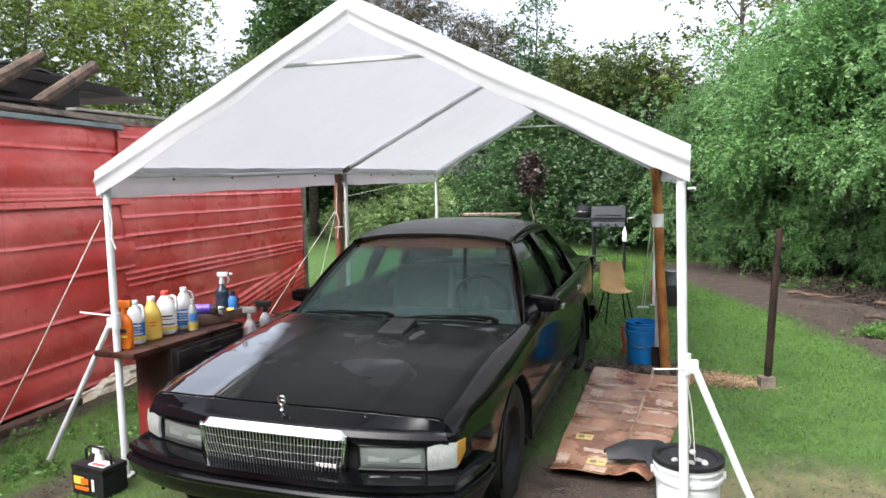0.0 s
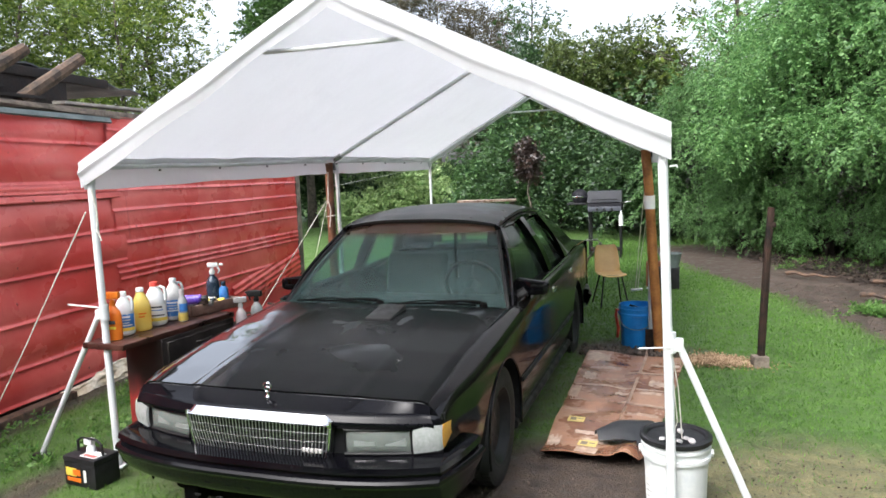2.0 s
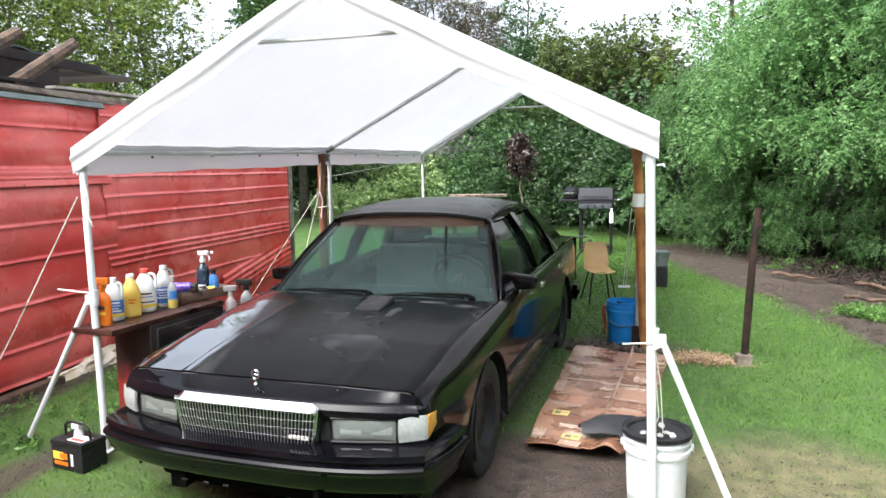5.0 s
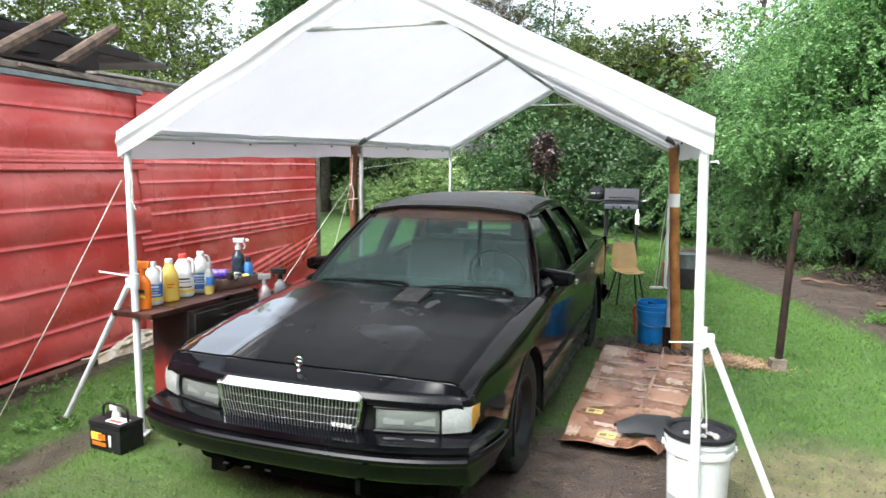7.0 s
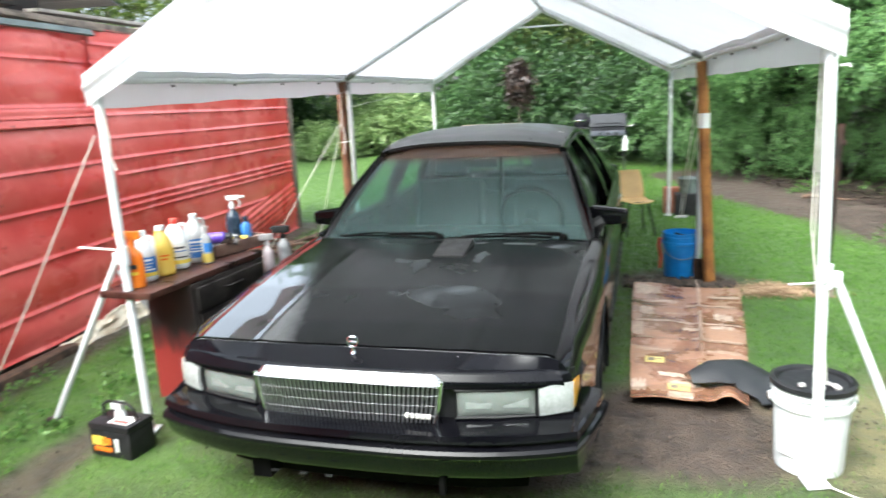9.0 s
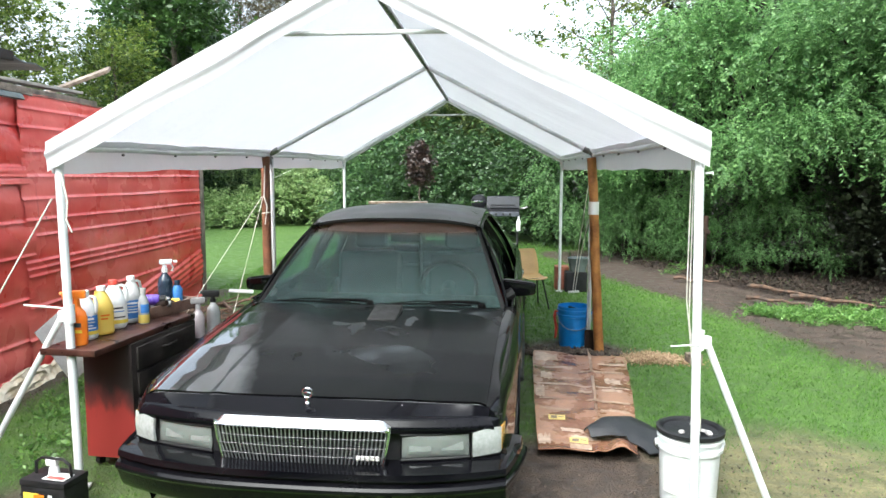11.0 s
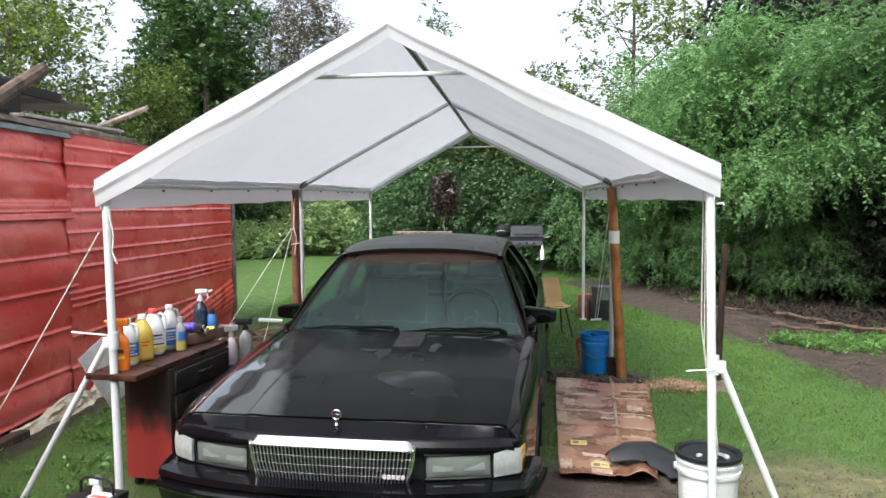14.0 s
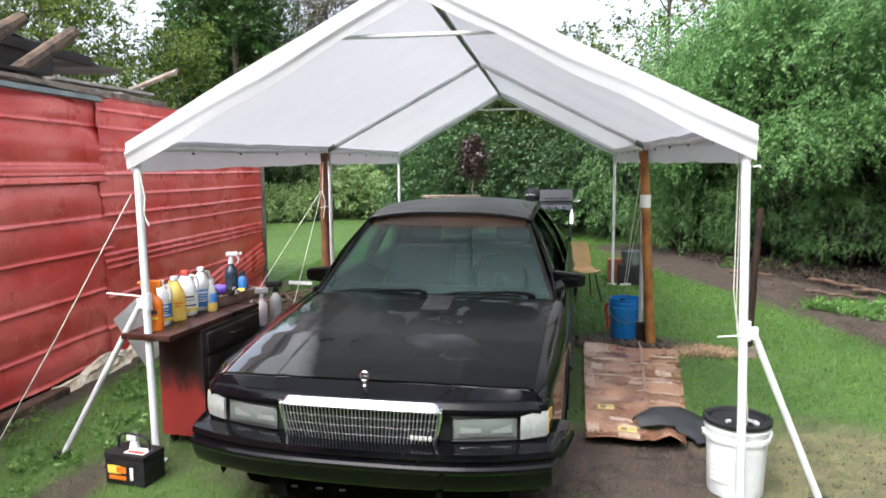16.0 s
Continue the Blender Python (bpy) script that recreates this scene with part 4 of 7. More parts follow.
    for x0, x1 in ((0.42, 0.94), (0.98, 1.47), (-0.6, -0.1)):
        part("rafter_stub", moved(tube([(0, 0, 0), (0.5, 0, 0), (0.66, 0.004, 0.01)], [0.055, 0.052, 0.045], 9), look((x0, 0.08, 2.25), (x1, -0.03, 2.60)) @ pose(0, 0, 0, 0, 90, 0)), M_pole, s, "broken round timber rafter end")
    part("loose_plank", moved(box((-0.5, -0.06, -0.02), (0.42, 0.06, 0.02), 0.006), pose(4.68, 1.13, 2.655, 30, -19, -92)), M_oldwood, s, "grey loose plank resting on the roof edge")
    part("roof_deck", box((1.5, 0.1, 2.15), (5.3, 4.0, 2.19), 0.0), M_oldwood, s, "grey board roof deck")


shed()


# ---- car ----
CX, CY = 1.385, -0.70


def rate(v, table):
    return float(np.interp(v, [a for a, _ in table], [b for _, b in table]))


HALF = [(0.2, 0.765), (0.35, 0.795), (0.6, 0.825), (1.0, 0.845), (2.0, 0.852), (3.4, 0.85), (4.2, 0.83), (4.78, 0.78)]
BELT = [(0.2, 0.612), (0.25, 0.636), (0.29, 0.664), (0.33, 0.688), (0.4, 0.703), (0.8, 0.755), (1.2, 0.80), (1.5, 0.83), (2.0, 0.862), (3.4, 0.89), (4.0, 0.915), (4.6, 0.915), (4.78, 0.88)]
HOOD = [(0.2, 0.672), (0.4, 0.712), (0.7, 0.762), (1.0, 0.796), (1.25, 0.818), (1.5, 0.834)]
ROOF = [(1.98, 1.304), (2.1, 1.332), (2.3, 1.356), (2.6, 1.372), (2.95, 1.366), (3.2, 1.342), (3.42, 1.29)]
WHEELS = (1.05, 3.66)
SET = 0.06


def nose(u):
    return 0.10 + 0.15 * (abs(u) / 0.8) ** 2.6


def shut(u):
    """The hood's front shut line in plan, nearly straight across the car."""
    return 0.228 + 0.02 * (u / 0.71) ** 2


def side_fall(d):
    """The hood's slow rounding over towards its sides."""
    return 0.018 * d**2


def belt_in(v):
    """How far the fender's shoulder lies in from its widest line: little at the nose."""
    return lerp(0.3, 1.0, min(1.0, max(0.0, (v - 0.245) / 0.35)))


def hood_z(u, v):
    return rate(v, HOOD) + 0.010 - 0.004 * min(1.0, abs(u) / 0.52) ** 2 - side_fall(max(0.0, abs(u) - 0.25))


def flank(v, f, s):
    """The car's side: f from the belt, 0, to the sill, 1."""
    hw, zb = rate(v, HALF), rate(v, BELT)
    z = [zb, zb - min(0.012, (zb - 0.58) * 0.15), zb - min(0.04, (zb - 0.58) * 0.4), zb - min(0.12, (zb - 0.58) * 0.8), 0.58, 0.50, 0.40, 0.30, 0.20]
    o = [-0.062, -0.03, -0.012, -0.003, 0.0, 0.0, -0.004, -0.02, -0.05]
    k = [0, 0.06, 0.14, 0.27, 0.44, 0.58, 0.71, 0.85, 1]
    out = float(np.interp(f, k, o)) * (belt_in(v) if f < 0.44 else 1.0)
    return (s * (hw + out), v, float(np.interp(f, k, z)))


def pane(v, f, s):
    """The glasshouse's side: f from the belt, 0, to the roof rail, 1."""
    return (s * (lerp(rate(v, HALF) - 0.095, 0.555, f) + 0.025 * math.sin(math.pi * f)), v + SET, lerp(rate(v, BELT) + 0.002, 1.262 if v < 3.3 else 1.262 - 0.1 * (v - 3.3), f))


def side_panel(v0, v1, s):
    bm = bmesh.new()
    nv, nf = max(4, int((v1 - v0) / 0.035)), 26
    grid = [[bm.verts.new(flank(lerp(v0, v1, i / nv), j / nf, s)) for j in range(nf + 1)] for i in range(nv + 1)]
    radius = 0.345
    for i in range(nv):
        for j in range(nf):
            quad = (grid[i][j], grid[i + 1][j], grid[i + 1][j + 1], grid[i][j + 1])
            if all(any((v.co.y - w) ** 2 + (v.co.z - 0.31) ** 2 < radius**2 for w in WHEELS) for v in quad):
                continue
            bm.faces.new(quad)
    for v in [v for v in bm.verts if not v.link_faces]:
        bm.verts.remove(v)
    for v in bm.verts:
        for w in WHEELS:
            d = math.hypot(v.co.y - w, v.co.z - 0.31)
            if 1e-4 < d < radius:
                v.co.y, v.co.z = w + (v.co.y - w) * radius / d, 0.31 + (v.co.z - 0.31) * radius / d
    return bm


def glass_side(b0, b1, t0, t1, s, inset=0.0, f0=0.0, f1=1.0):
    def fn(a, b):
        f = lerp(f0, f1, b)
        v = lerp(lerp(b0, t0, f), lerp(b1, t1, f), a)
        x, y, z = pane(v, f, s)
        return (x - s * inset, y, z)

    return (lambda a, b: fn(1 - a, b)) if s > 0 else fn


def tapered(bm, s):
    """Narrows a mirror shell away from the door."""
    for v in bm.verts:
        f = 1 - 0.35 * (0.5 + 0.5 * s * v.co.x / 0.1)
        v.co.z *= f
        v.co.y *= f
    return bm


def tyre_mesh():
    """A tyre with four round grooves and cut shoulder blocks."""
    prof = [(0.20, -0.10), (0.225, -0.106), (0.26, -0.107), (0.285, -0.102)]
    for z0, z1 in ((-0.096, -0.058), (-0.052, -0.022), (-0.016, 0.016), (0.022, 0.052), (0.058, 0.096)):
        rr = 0.306 - 0.35 * max(abs(z0), abs(z1)) ** 2 * 1.2
        prof += [(rr - 0.008, z0), (rr, z0 + 0.001), (rr, z1 - 0.001), (rr - 0.008, z1)]
    prof += [(0.285, 0.102), (0.26, 0.107), (0.225, 0.106), (0.20, 0.10)]
    n = 120
    bm = lathe(prof, n)
    bm.verts.ensure_lookup_table()
    for i, (r, z) in enumerate(prof):
        if r > 0.295 and abs(z) > 0.05:
            for k in range(0, n, 3):
                v = bm.verts[i * n + k]
                v.co.x *= 0.976
                v.co.y *= 0.976
    return bm


def car():
    c = thing("car", pose(CX, CY, -0.022, 0, 0, -1.5), "black four-door sedan with chrome grille parked under the canopy", "car")
    # body shell
    for s in (-1, 1):
        part("fender", side_panel(0.245, 1.56, s), M_flank, c, "dulled black front fender")
        for v0, v1, g0, g1, h0, h1 in ((1.566, 2.62, 1.63, 2.585, 2.14, 2.575), (2.626, 3.42, 2.68, 3.33, 2.665, 3.2)):
            d = part("door", side_panel(v0, v1, s), M_flank, c, "dulled black car door")
            g = part("window", sheet(glass_side(g0, g1, h0, h1, s, 0.012, 0.03, 0.93), 10, 6), M_glass, d, "green-tinted side window")
            g.visible_shadow = False
            part("belt_strip", tube([(s * (rate(lerp(v0, v1, k / 6), HALF) - 0.055), lerp(v0, v1, k / 6), rate(lerp(v0, v1, k / 6), BELT) + 0.006) for k in range(7)], 0.009, 6), M_chrome if v0 > 0 else M_trim, d, "bright belt strip")
            part("door_handle", box((s * 0.842 - 0.014, v1 - 0.20, 0.765 if v0 < 2 else 0.785), (s * 0.842 + 0.014, v1 - 0.07, 0.80 if v0 < 2 else 0.82), 0.01), M_chrome, d, "chrome door handle")
            frame = [glass_side(g0 - 0.02, g1 + 0.02, h0 - 0.02, h1 + 0.015, s)(a, b) for a, b in ((0, 0), (0, 1), (1, 1), (1, 0))]
            part("window_frame", tube([(x, y, z + (0.0 if z < 1 else -0.012)) for x, y, z in frame], 0.014, 6), M_paint, d)
        part("quarter_panel", side_panel(3.426, 4.72, s), M_flank, c, "dulled black rear quarter panel")
        part("pillar", sheet(glass_side(1.52, 1.61, 2.03, 2.11, s), 3, 8, 0.012), M_paint, c, "black windscreen pillar")
        part("pillar", sheet(glass_side(2.57, 2.70, 2.56, 2.68, s), 3, 8, 0.03), M_paint, c, "black door pillar")
        part("pillar", sheet(glass_side(3.32, 4.02, 3.18, 3.44, s), 8, 8, 0.03), M_paint, c, "black rear roof pillar")
        part("roof_rail", tube([(s * 0.552, v + SET, rate(v, ROOF) - 0.056) for v in np.linspace(2.0, 3.42, 16)], 0.018, 8), M_paint, c)
        part("drip_strip", tube([(s * 0.575, v + SET, rate(v, ROOF) - 0.07) for v in np.linspace(2.05, 3.35, 14)], 0.007, 6), M_trim, c)
        part("fender_top", sheet(lambda a, b: (s * lerp(0.715 + 0.03 * a, rate(lerp(0.246, 1.56, a), HALF) - 0.062 * belt_in(lerp(0.246, 1.56, a)), b), lerp(0.246, 1.56, a),
                                               lerp(hood_z(0.72, lerp(0.246, 1.56, a)) - 0.004, rate(lerp(0.246, 1.56, a), BELT), b) + 0.004 * math.sin(math.pi * b)), 24, 4), M_paint, c)
        part("body_moulding", tube([(s * (rate(v, HALF) + 0.002), v, 0.455) for v in np.linspace(1.38, 3.28, 16)], 0.014, 6), M_trim, c, "black rubber side moulding")
        part("sill", tube([(s * (rate(v, HALF) - 0.05), v, 0.20) for v in np.linspace(1.36, 3.3, 8)], 0.03, 8), M_trim, c)
        for w in WHEELS:
            arc = [(s * (rate(w, HALF) - 0.006), w + 0.348 * math.cos(a), 0.31 + 0.348 * math.sin(a)) for a in np.linspace(-0.3, math.pi + 0.3, 26)]
            part("arch_lip", tube(arc, 0.006, 6), M_bumper, c, "thin dark wheel arch lip")
            part("wheel_well", sheet(lambda a, b: (s * lerp(0.30, 0.835, b), w + 0.36 * math.cos(lerp(-0.3, math.pi + 0.3, a)), 0.31 + 0.36 * math.sin(lerp(-0.3, math.pi + 0.3, a))), 20, 2), M_dark, c, "dark wheel well")
            wh = new("wheel")
            wh.parent = c
            wh.matrix_basis = pose(s * 0.712, w, 0.305, 0, 90 * s, 0)
            part("tyre", tyre_mesh(), M_tyre, wh, "worn black tyre")
            part("rim", lathe([(0.0, 0.055), (0.05, 0.058), (0.075, 0.04), (0.15, 0.045), (0.175, 0.075), (0.195, 0.098), (0.205, 0.10), (0.205, 0.06), (0.0, 0.02)], 32), M_dark, wh, "dark steel wheel rim")
        # door mirror on its stalk
        mir = part("wing_mirror", moved(tapered(box((-0.105, -0.05, -0.06), (0.105, 0.05, 0.06), 0.034, seg=3), s), pose(s * 0.828, 1.84, 0.902, 0, 0, -s * 10)), M_paint, c, "black wing mirror")
        part("mirror_stalk", tube([(s * 0.74, 1.79, 0.85), (s * 0.79, 1.81, 0.88)], 0.034, 8), M_trim, mir)
        part("mirror_glass", moved(tapered(box((-0.08, 0.046, -0.038), (0.08, 0.05, 0.038), 0.0), s), pose(s * 0.828, 1.84, 0.902, 0, 0, -s * 10)), M_chrome, mir, "mirror glass")

    def hood(a, b):
        u = lerp(-0.711, 0.711, b) * (1 + 0.04 * a)
        v = lerp(shut(u), 1.43 + 0.04 * (u / 0.75) ** 2, a)
        edge = min(b, 1 - b) * 1.5
        ridge_u = abs(abs(u) - 0.40)
        crease = 0.0035 * math.exp(-((ridge_u / 0.02) ** 2)) * min(1.0, (1 - a) * 6)
        return (u, v, hood_z(u, v) - 0.010 * math.exp(-edge / 0.012) + crease + wobble((u, v, 0), 1.5, 0.002) + wobble((u * 1.4, v, 3), 5.0, 0.0012))

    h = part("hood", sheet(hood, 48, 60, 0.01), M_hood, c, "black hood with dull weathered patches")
    wedge = box((0.02, 1.12, 0), (0.185, 1.35, 1))
    for v in wedge.verts:
        f = (v.co.y - 1.12) / 0.23
        if v.co.z > 0.5:
            v.co.x = lerp(0.1025, v.co.x, 0.93)
            v.co.z = hood_z(0.15, v.co.y) + 0.018 + 0.020 * f
        else:
            v.co.z = hood_z(0.15, v.co.y) - 0.012
    bmesh.ops.bevel(wedge, geom=list(wedge.edges), offset=0.005, segments=2, profile=0.6, affect="EDGES")
    sc = part("hood_scoop", wedge, M_trim, h, "black hood scoop")
    part("scoop_lip", tube([(0.027, 1.12, hood_z(0.15, 1.12) + 0.004), (0.178, 1.12, hood_z(0.15, 1.12) + 0.004)], 0.0028, 6), M_edgeline, sc, "pale lip line")
    # Thin grey bars stand for the catch-light on the hood's edges.
    part("hood_edge", tube([(u, shut(u) + 0.001, hood_z(u, shut(u)) - 0.0105 * math.exp(-(0.711 - abs(u)) / 0.012) - 0.0005) for u in np.linspace(-0.70, 0.70, 31)], 0.0013, 6), M_edgeline, h, "painted catch-light along the front edge")
    for s in (-1, 1):
        part("hood_edge", tube([(s * 0.713 * (1 + 0.04 * a), lerp(shut(0.71) + 0.01, 1.46, a), hood_z(0.713, lerp(shut(0.71) + 0.01, 1.46, a)) - 0.004) for a in np.linspace(0, 1, 20)], 0.0012, 6), M_edgeline, h, "painted catch-light along the side edge")
    ov, oz = 0.185, hood_z(0, shut(0)) - 0.012
    orn = part("hood_ornament", moved(lathe([(0.010, 0), (0.011, 0.006), (0.008, 0.012), (0.004, 0.020), (0.004, 0.030), (0.0, 0.031)], 14), pose(-0.005, ov, oz)), M_chrome, h, "chrome hood ornament with a ring")
    ring = [(-0.005 + 0.020 * math.cos(a), ov, oz + 0.048 + 0.020 * math.sin(a)) for a in np.linspace(0, 2 * math.pi, 20)[:-1]]
    part("ornament_ring", tube(ring, 0.0028, 6, closed=True), M_chrome, orn)
    part("ornament_bar", tube([(-0.018, ov, oz + 0.046), (-0.005, ov - 0.003, oz + 0.052), (0.008, ov, oz + 0.046)], 0.0032, 6), M_chrome, orn)
    part("ornament_bar", tube([(-0.005, ov, oz + 0.028), (-0.005, ov, oz + 0.05)], 0.0026, 6), M_chrome, orn)
    part("washer_jet", box((0.377, 0.205, hood_z(0.38, 0.25) - 0.014), (0.383, 0.211, hood_z(0.38, 0.25) - 0.009), 0.001), M_haze, h)

    def header(a, b):
        u = lerp(-1, 1, a) * lerp(0.726, 0.748, max(0, (b - 0.6) / 0.4))
        v0, e = nose(u) - 0.004, abs(u) / 0.8
        k = [0, 0.55, 0.66, 0.72, 0.88, 0.94, 1.0]
        back = shut(min(0.714, abs(u))) - 0.006
        top = hood_z(min(0.714, abs(u)), back + 0.006) - 0.003 - 0.010 * math.exp(-(0.714 - min(0.714, abs(u))) / 0.012)
        front = 0.645 - 0.018 * e**2
        v = float(np.interp(b, k, [back] + [min(v0 + fwd, back - gap) for fwd, gap in ((0.034, 0.010), (0.022, 0.015), (0.015, 0.018), (0.001, 0.024), (0.0, 0.025), (0.006, 0.02))]))
        z = float(np.interp(b, k, [top, front + 0.008, front + 0.004, front - 0.002, front - 0.022, front - 0.028, front - 0.042]))
        return (u, v, z)

    part("header_panel", sheet(header, 50, 50, 0.006), M_nose, c, "black nose panel above the lamps")
    for s in (-1, 1):
        def cheek(a, b):
            near = header(0.5 + 0.5 * s, b)
            far = flank(0.245, 0.02 * b / 0.6, s) if b < 0.6 else flank(0.245, lerp(0.02, 0.40, (b - 0.6) / 0.4), s)
            return tuple(lerp(near[i], far[i], a) + (0.004 * s * math.sin(math.pi * a) if i == 0 else 0) for i in range(3))

        part("nose_corner", sheet(cheek, 4, 50), M_paint, c)
    part("lamp_recess", sheet(lambda a, b: (lerp(-0.77, 0.77, a), nose(lerp(-0.77, 0.77, a)) + 0.05, lerp(0.64, 0.36, b)), 30, 2, 0.02), M_dark, c, "dark recess behind the lamps")
    # grille: chrome surround, header bar and thin uprights
    gw, g0, g1 = 0.352, 0.468, 0.648

    def gv(u, z):
        return nose(u) - 0.035 + 0.03 * (0.6 - z)

    gr = part("grille", sheet(lambda a, b: (lerp(-gw + 0.03, gw - 0.03, a) * (1 + 0.08 * b), gv(lerp(-gw, gw, a), 0.5) + 0.045, lerp(g0 + 0.004, g1 - 0.02, b)), 16, 2, 0.006), M_dark, c, "chrome grille with thin upright bars")
    def grille_top(f):
        """The header bar's upper edge: rounded off at both ends."""
        return 0.655 - 0.004 * f**2 - 0.030 * max(0.0, (abs(f) - 0.90) / 0.10) ** 2.2

    part("grille_header", sheet(lambda a, b: (lerp(-gw + 0.003, gw - 0.003, a), gv(lerp(-gw, gw, a), 0.6) + 0.034 * b - 0.014,
                                              lerp(0.627 - 0.004 * (2 * a - 1) ** 2, max(grille_top(2 * a - 1), 0.630), b)), 60, 8, 0.01), M_chrome, gr, "bright chrome header bar")

    def side_in(z):
        """How far the grille's sides lean in towards its base."""
        return gw - 0.030 * ((0.64 - z) / 0.17) ** 1.4 if z < 0.64 else gw

    for k in range(42):
        f = lerp(-0.97, 0.97, k / 41)
        part("grille_bar", tube([(f * side_in(z), gv(f * gw, z) + (0.008 if z == g0 else 0), z) for z in (0.632, 0.55, g0)], 0.0029, 4), M_bright, gr)
    for z in (0.582, 0.546, 0.509):
        part("grille_rail", tube([(u, gv(u, z) - 0.001, z) for u in np.linspace(-side_in(z), side_in(z), 15)], 0.0013, 6), M_edgeline, gr)
    for s in (-1, 1):
        part("grille_side", tube([(s * side_in(z), gv(gw, z), z) for z in (0.634, 0.60, 0.56, 0.52, 0.49, g0 - 0.004)], 0.0062, 8), M_chrome, gr)
    part("grille_base", tube([(u, gv(u, g0), g0 - 0.006) for u in np.linspace(-side_in(g0), side_in(g0), 15)], 0.0045, 6), M_steel, gr)
    for k in range(5):
        part("badge", box((0.222 + 0.019 * k, gv(0.26, 0.5) - 0.012, 0.503), (0.237 + 0.019 * k, gv(0.26, 0.5) - 0.005, 0.521), 0.002), M_haze, gr, "small pale badge bar")
    # lamps
    for s in (-1, 1):
        def lens(u0, u1, z0, z1, deep, bulge):
            def fn(a, b):
                u = lerp(u0, u1, a)
                return (s * u, nose(u) + deep - bulge * (math.sin(math.pi * a) * math.sin(math.pi * b)) ** 0.4 + 0.03 * (z1 - lerp(z0, z1, b)) * 0, lerp(z0, z1, b))

            return (lambda a, b: fn(1 - a, b)) if s > 0 else fn

        hl = part("headlight", sheet(lens(0.39, 0.648, 0.492, 0.582, 0.012, 0.012), 16, 8), M_lens, c, "hazed rectangular headlight")
        hl.visible_shadow = False
        hs = part("lamp_housing", sheet(lens(0.39, 0.648, 0.492, 0.582, 0.045, -0.006), 12, 6, 0.004), M_reflector, hl, "dulled silver lamp housing")
        for u in (0.455, 0.58):
            part("headlight_bowl", moved(box((-0.046, -0.008, -0.030), (0.046, 0.004, 0.030), 0.0055, seg=3), pose(s * u, nose(u) + 0.040, 0.537, -14, 0, s * 12)), M_bright, hs, "dull reflector bowl")
        part("lamp_bezel", tube([lens(0.385, 0.653, 0.487, 0.587, 0.006, 0.0)(a, b) for a, b in ((0, 0), (0.5, 0), (1, 0), (1, 1), (0.5, 1), (0, 1))], 0.006, 6, closed=True), M_trim, hl)

        def corner(a, b):
            # wraps round the nose on to the fender
            t = a
            u = lerp(0.662, 0.765, min(1, t / 0.78))
            v = nose(u) + 0.004 + max(0, t - 0.78) / 0.22 * 0.075 - 0.008 * math.sin(math.pi * b)
            z0, z1 = lerp(0.492, 0.502, t), 0.584 + 0.016 * math.sin(math.pi * min(1, t * 0.75))
            if t > 0.78:
                u += 0.012 * (t - 0.78) / 0.22
                z0 = lerp(z0, 0.545, ((t - 0.78) / 0.22) ** 1.2)
            return (s * u, v, lerp(z0, z1, b))

        def span(lo, hi):
            def fn(a, b):
                return corner(lerp(lo, hi, a), b)

            return (lambda a, b: fn(1 - a, b)) if s > 0 else fn

        tl = part("turn_signal", sheet(span(0, 0.80), 14, 8, 0.012), M_clear, c, "clear corner lamp lens")
        part("amber_reflector", sheet(span(0.805, 1.0), 8, 6, 0.012), M_amber, tl, "amber side reflector")

    # bumpers
    def rim(t, out):
        """The bumper's line in plan: across the nose and round both corners."""
        u = lerp(-1, 1, t)
        e = abs(u)
        if e < 0.86:
            return (u / 0.86 * 0.80, 0.0 + 0.13 * (e / 0.86) ** 3 - out)
        k = (e - 0.86) / 0.14
        return (math.copysign(0.80 + 0.06 * math.sin(k * math.pi / 2) + out * k, u), 0.13 + 0.36 * k - out * (1 - k))

    prof = [(-0.13, 0.482), (-0.05, 0.478), (-0.005, 0.471), (0.0, 0.455), (0.002, 0.446), (-0.012, 0.441), (-0.012, 0.430), (0.012, 0.424), (0.022, 0.414), (0.021, 0.400), (0.008, 0.386), (-0.010, 0.340), (-0.026, 0.312), (-0.040, 0.296), (-0.06, 0.284), (-0.10, 0.276)]

    def bumper(a, b):
        k = b * (len(prof) - 1)
        i = min(len(prof) - 2, int(k))
        o, z = lerp(prof[i][0], prof[i + 1][0], k - i), lerp(prof[i][1], prof[i + 1][1], k - i)
        u, v = rim(a, o)
        return (u, v, 0.474 - (0.475 - z) * 0.96)

    bp = part("front_bumper", sheet(lambda a, b: bumper(1 - a, b), 70, 45), M_bumper, c, "black ribbed front bumper", sharp=18)
    # Black sheet added to stand for the shade under the nose.
    part("bumper_shade_sheet", sheet(lambda a, b: (lambda q: (q[0] * (1 - 0.05 * b), q[1] + 0.05 * b, lerp(0.31, 0.17, b)))(rim(lerp(0.16, 0.84, a), -0.17)), 40, 3, 0.01), M_under, bp, "added black sheet for the shade below the bumper")
    part("tow_bracket", box((-0.42, 0.10, 0.195), (-0.34, 0.20, 0.335), 0.008), M_under, bp)
    part("tow_bracket", box((0.33, 0.06, 0.225), (0.355, 0.085, 0.345), 0.006), M_under, bp)
    for u in (-0.26, -0.15, -0.05):
        part("bumper_clip", box((u - 0.014, -0.004, 0.290), (u + 0.014, 0.006, 0.297), 0.002), M_trim, bp)
    part("rear_bumper", sheet(lambda a, b: (lambda p: (p[0], 4.80 - p[1], p[2]))(bumper(a, b)), 50, 26), M_trim, c, "black rear bumper")
    part("tail_panel", sheet(lambda a, b: (lerp(-0.79, 0.79, a), 4.70 + 0.02 * math.sin(math.pi * a), lerp(0.45, 0.90, b)), 12, 4, 0.03), M_paint, c)
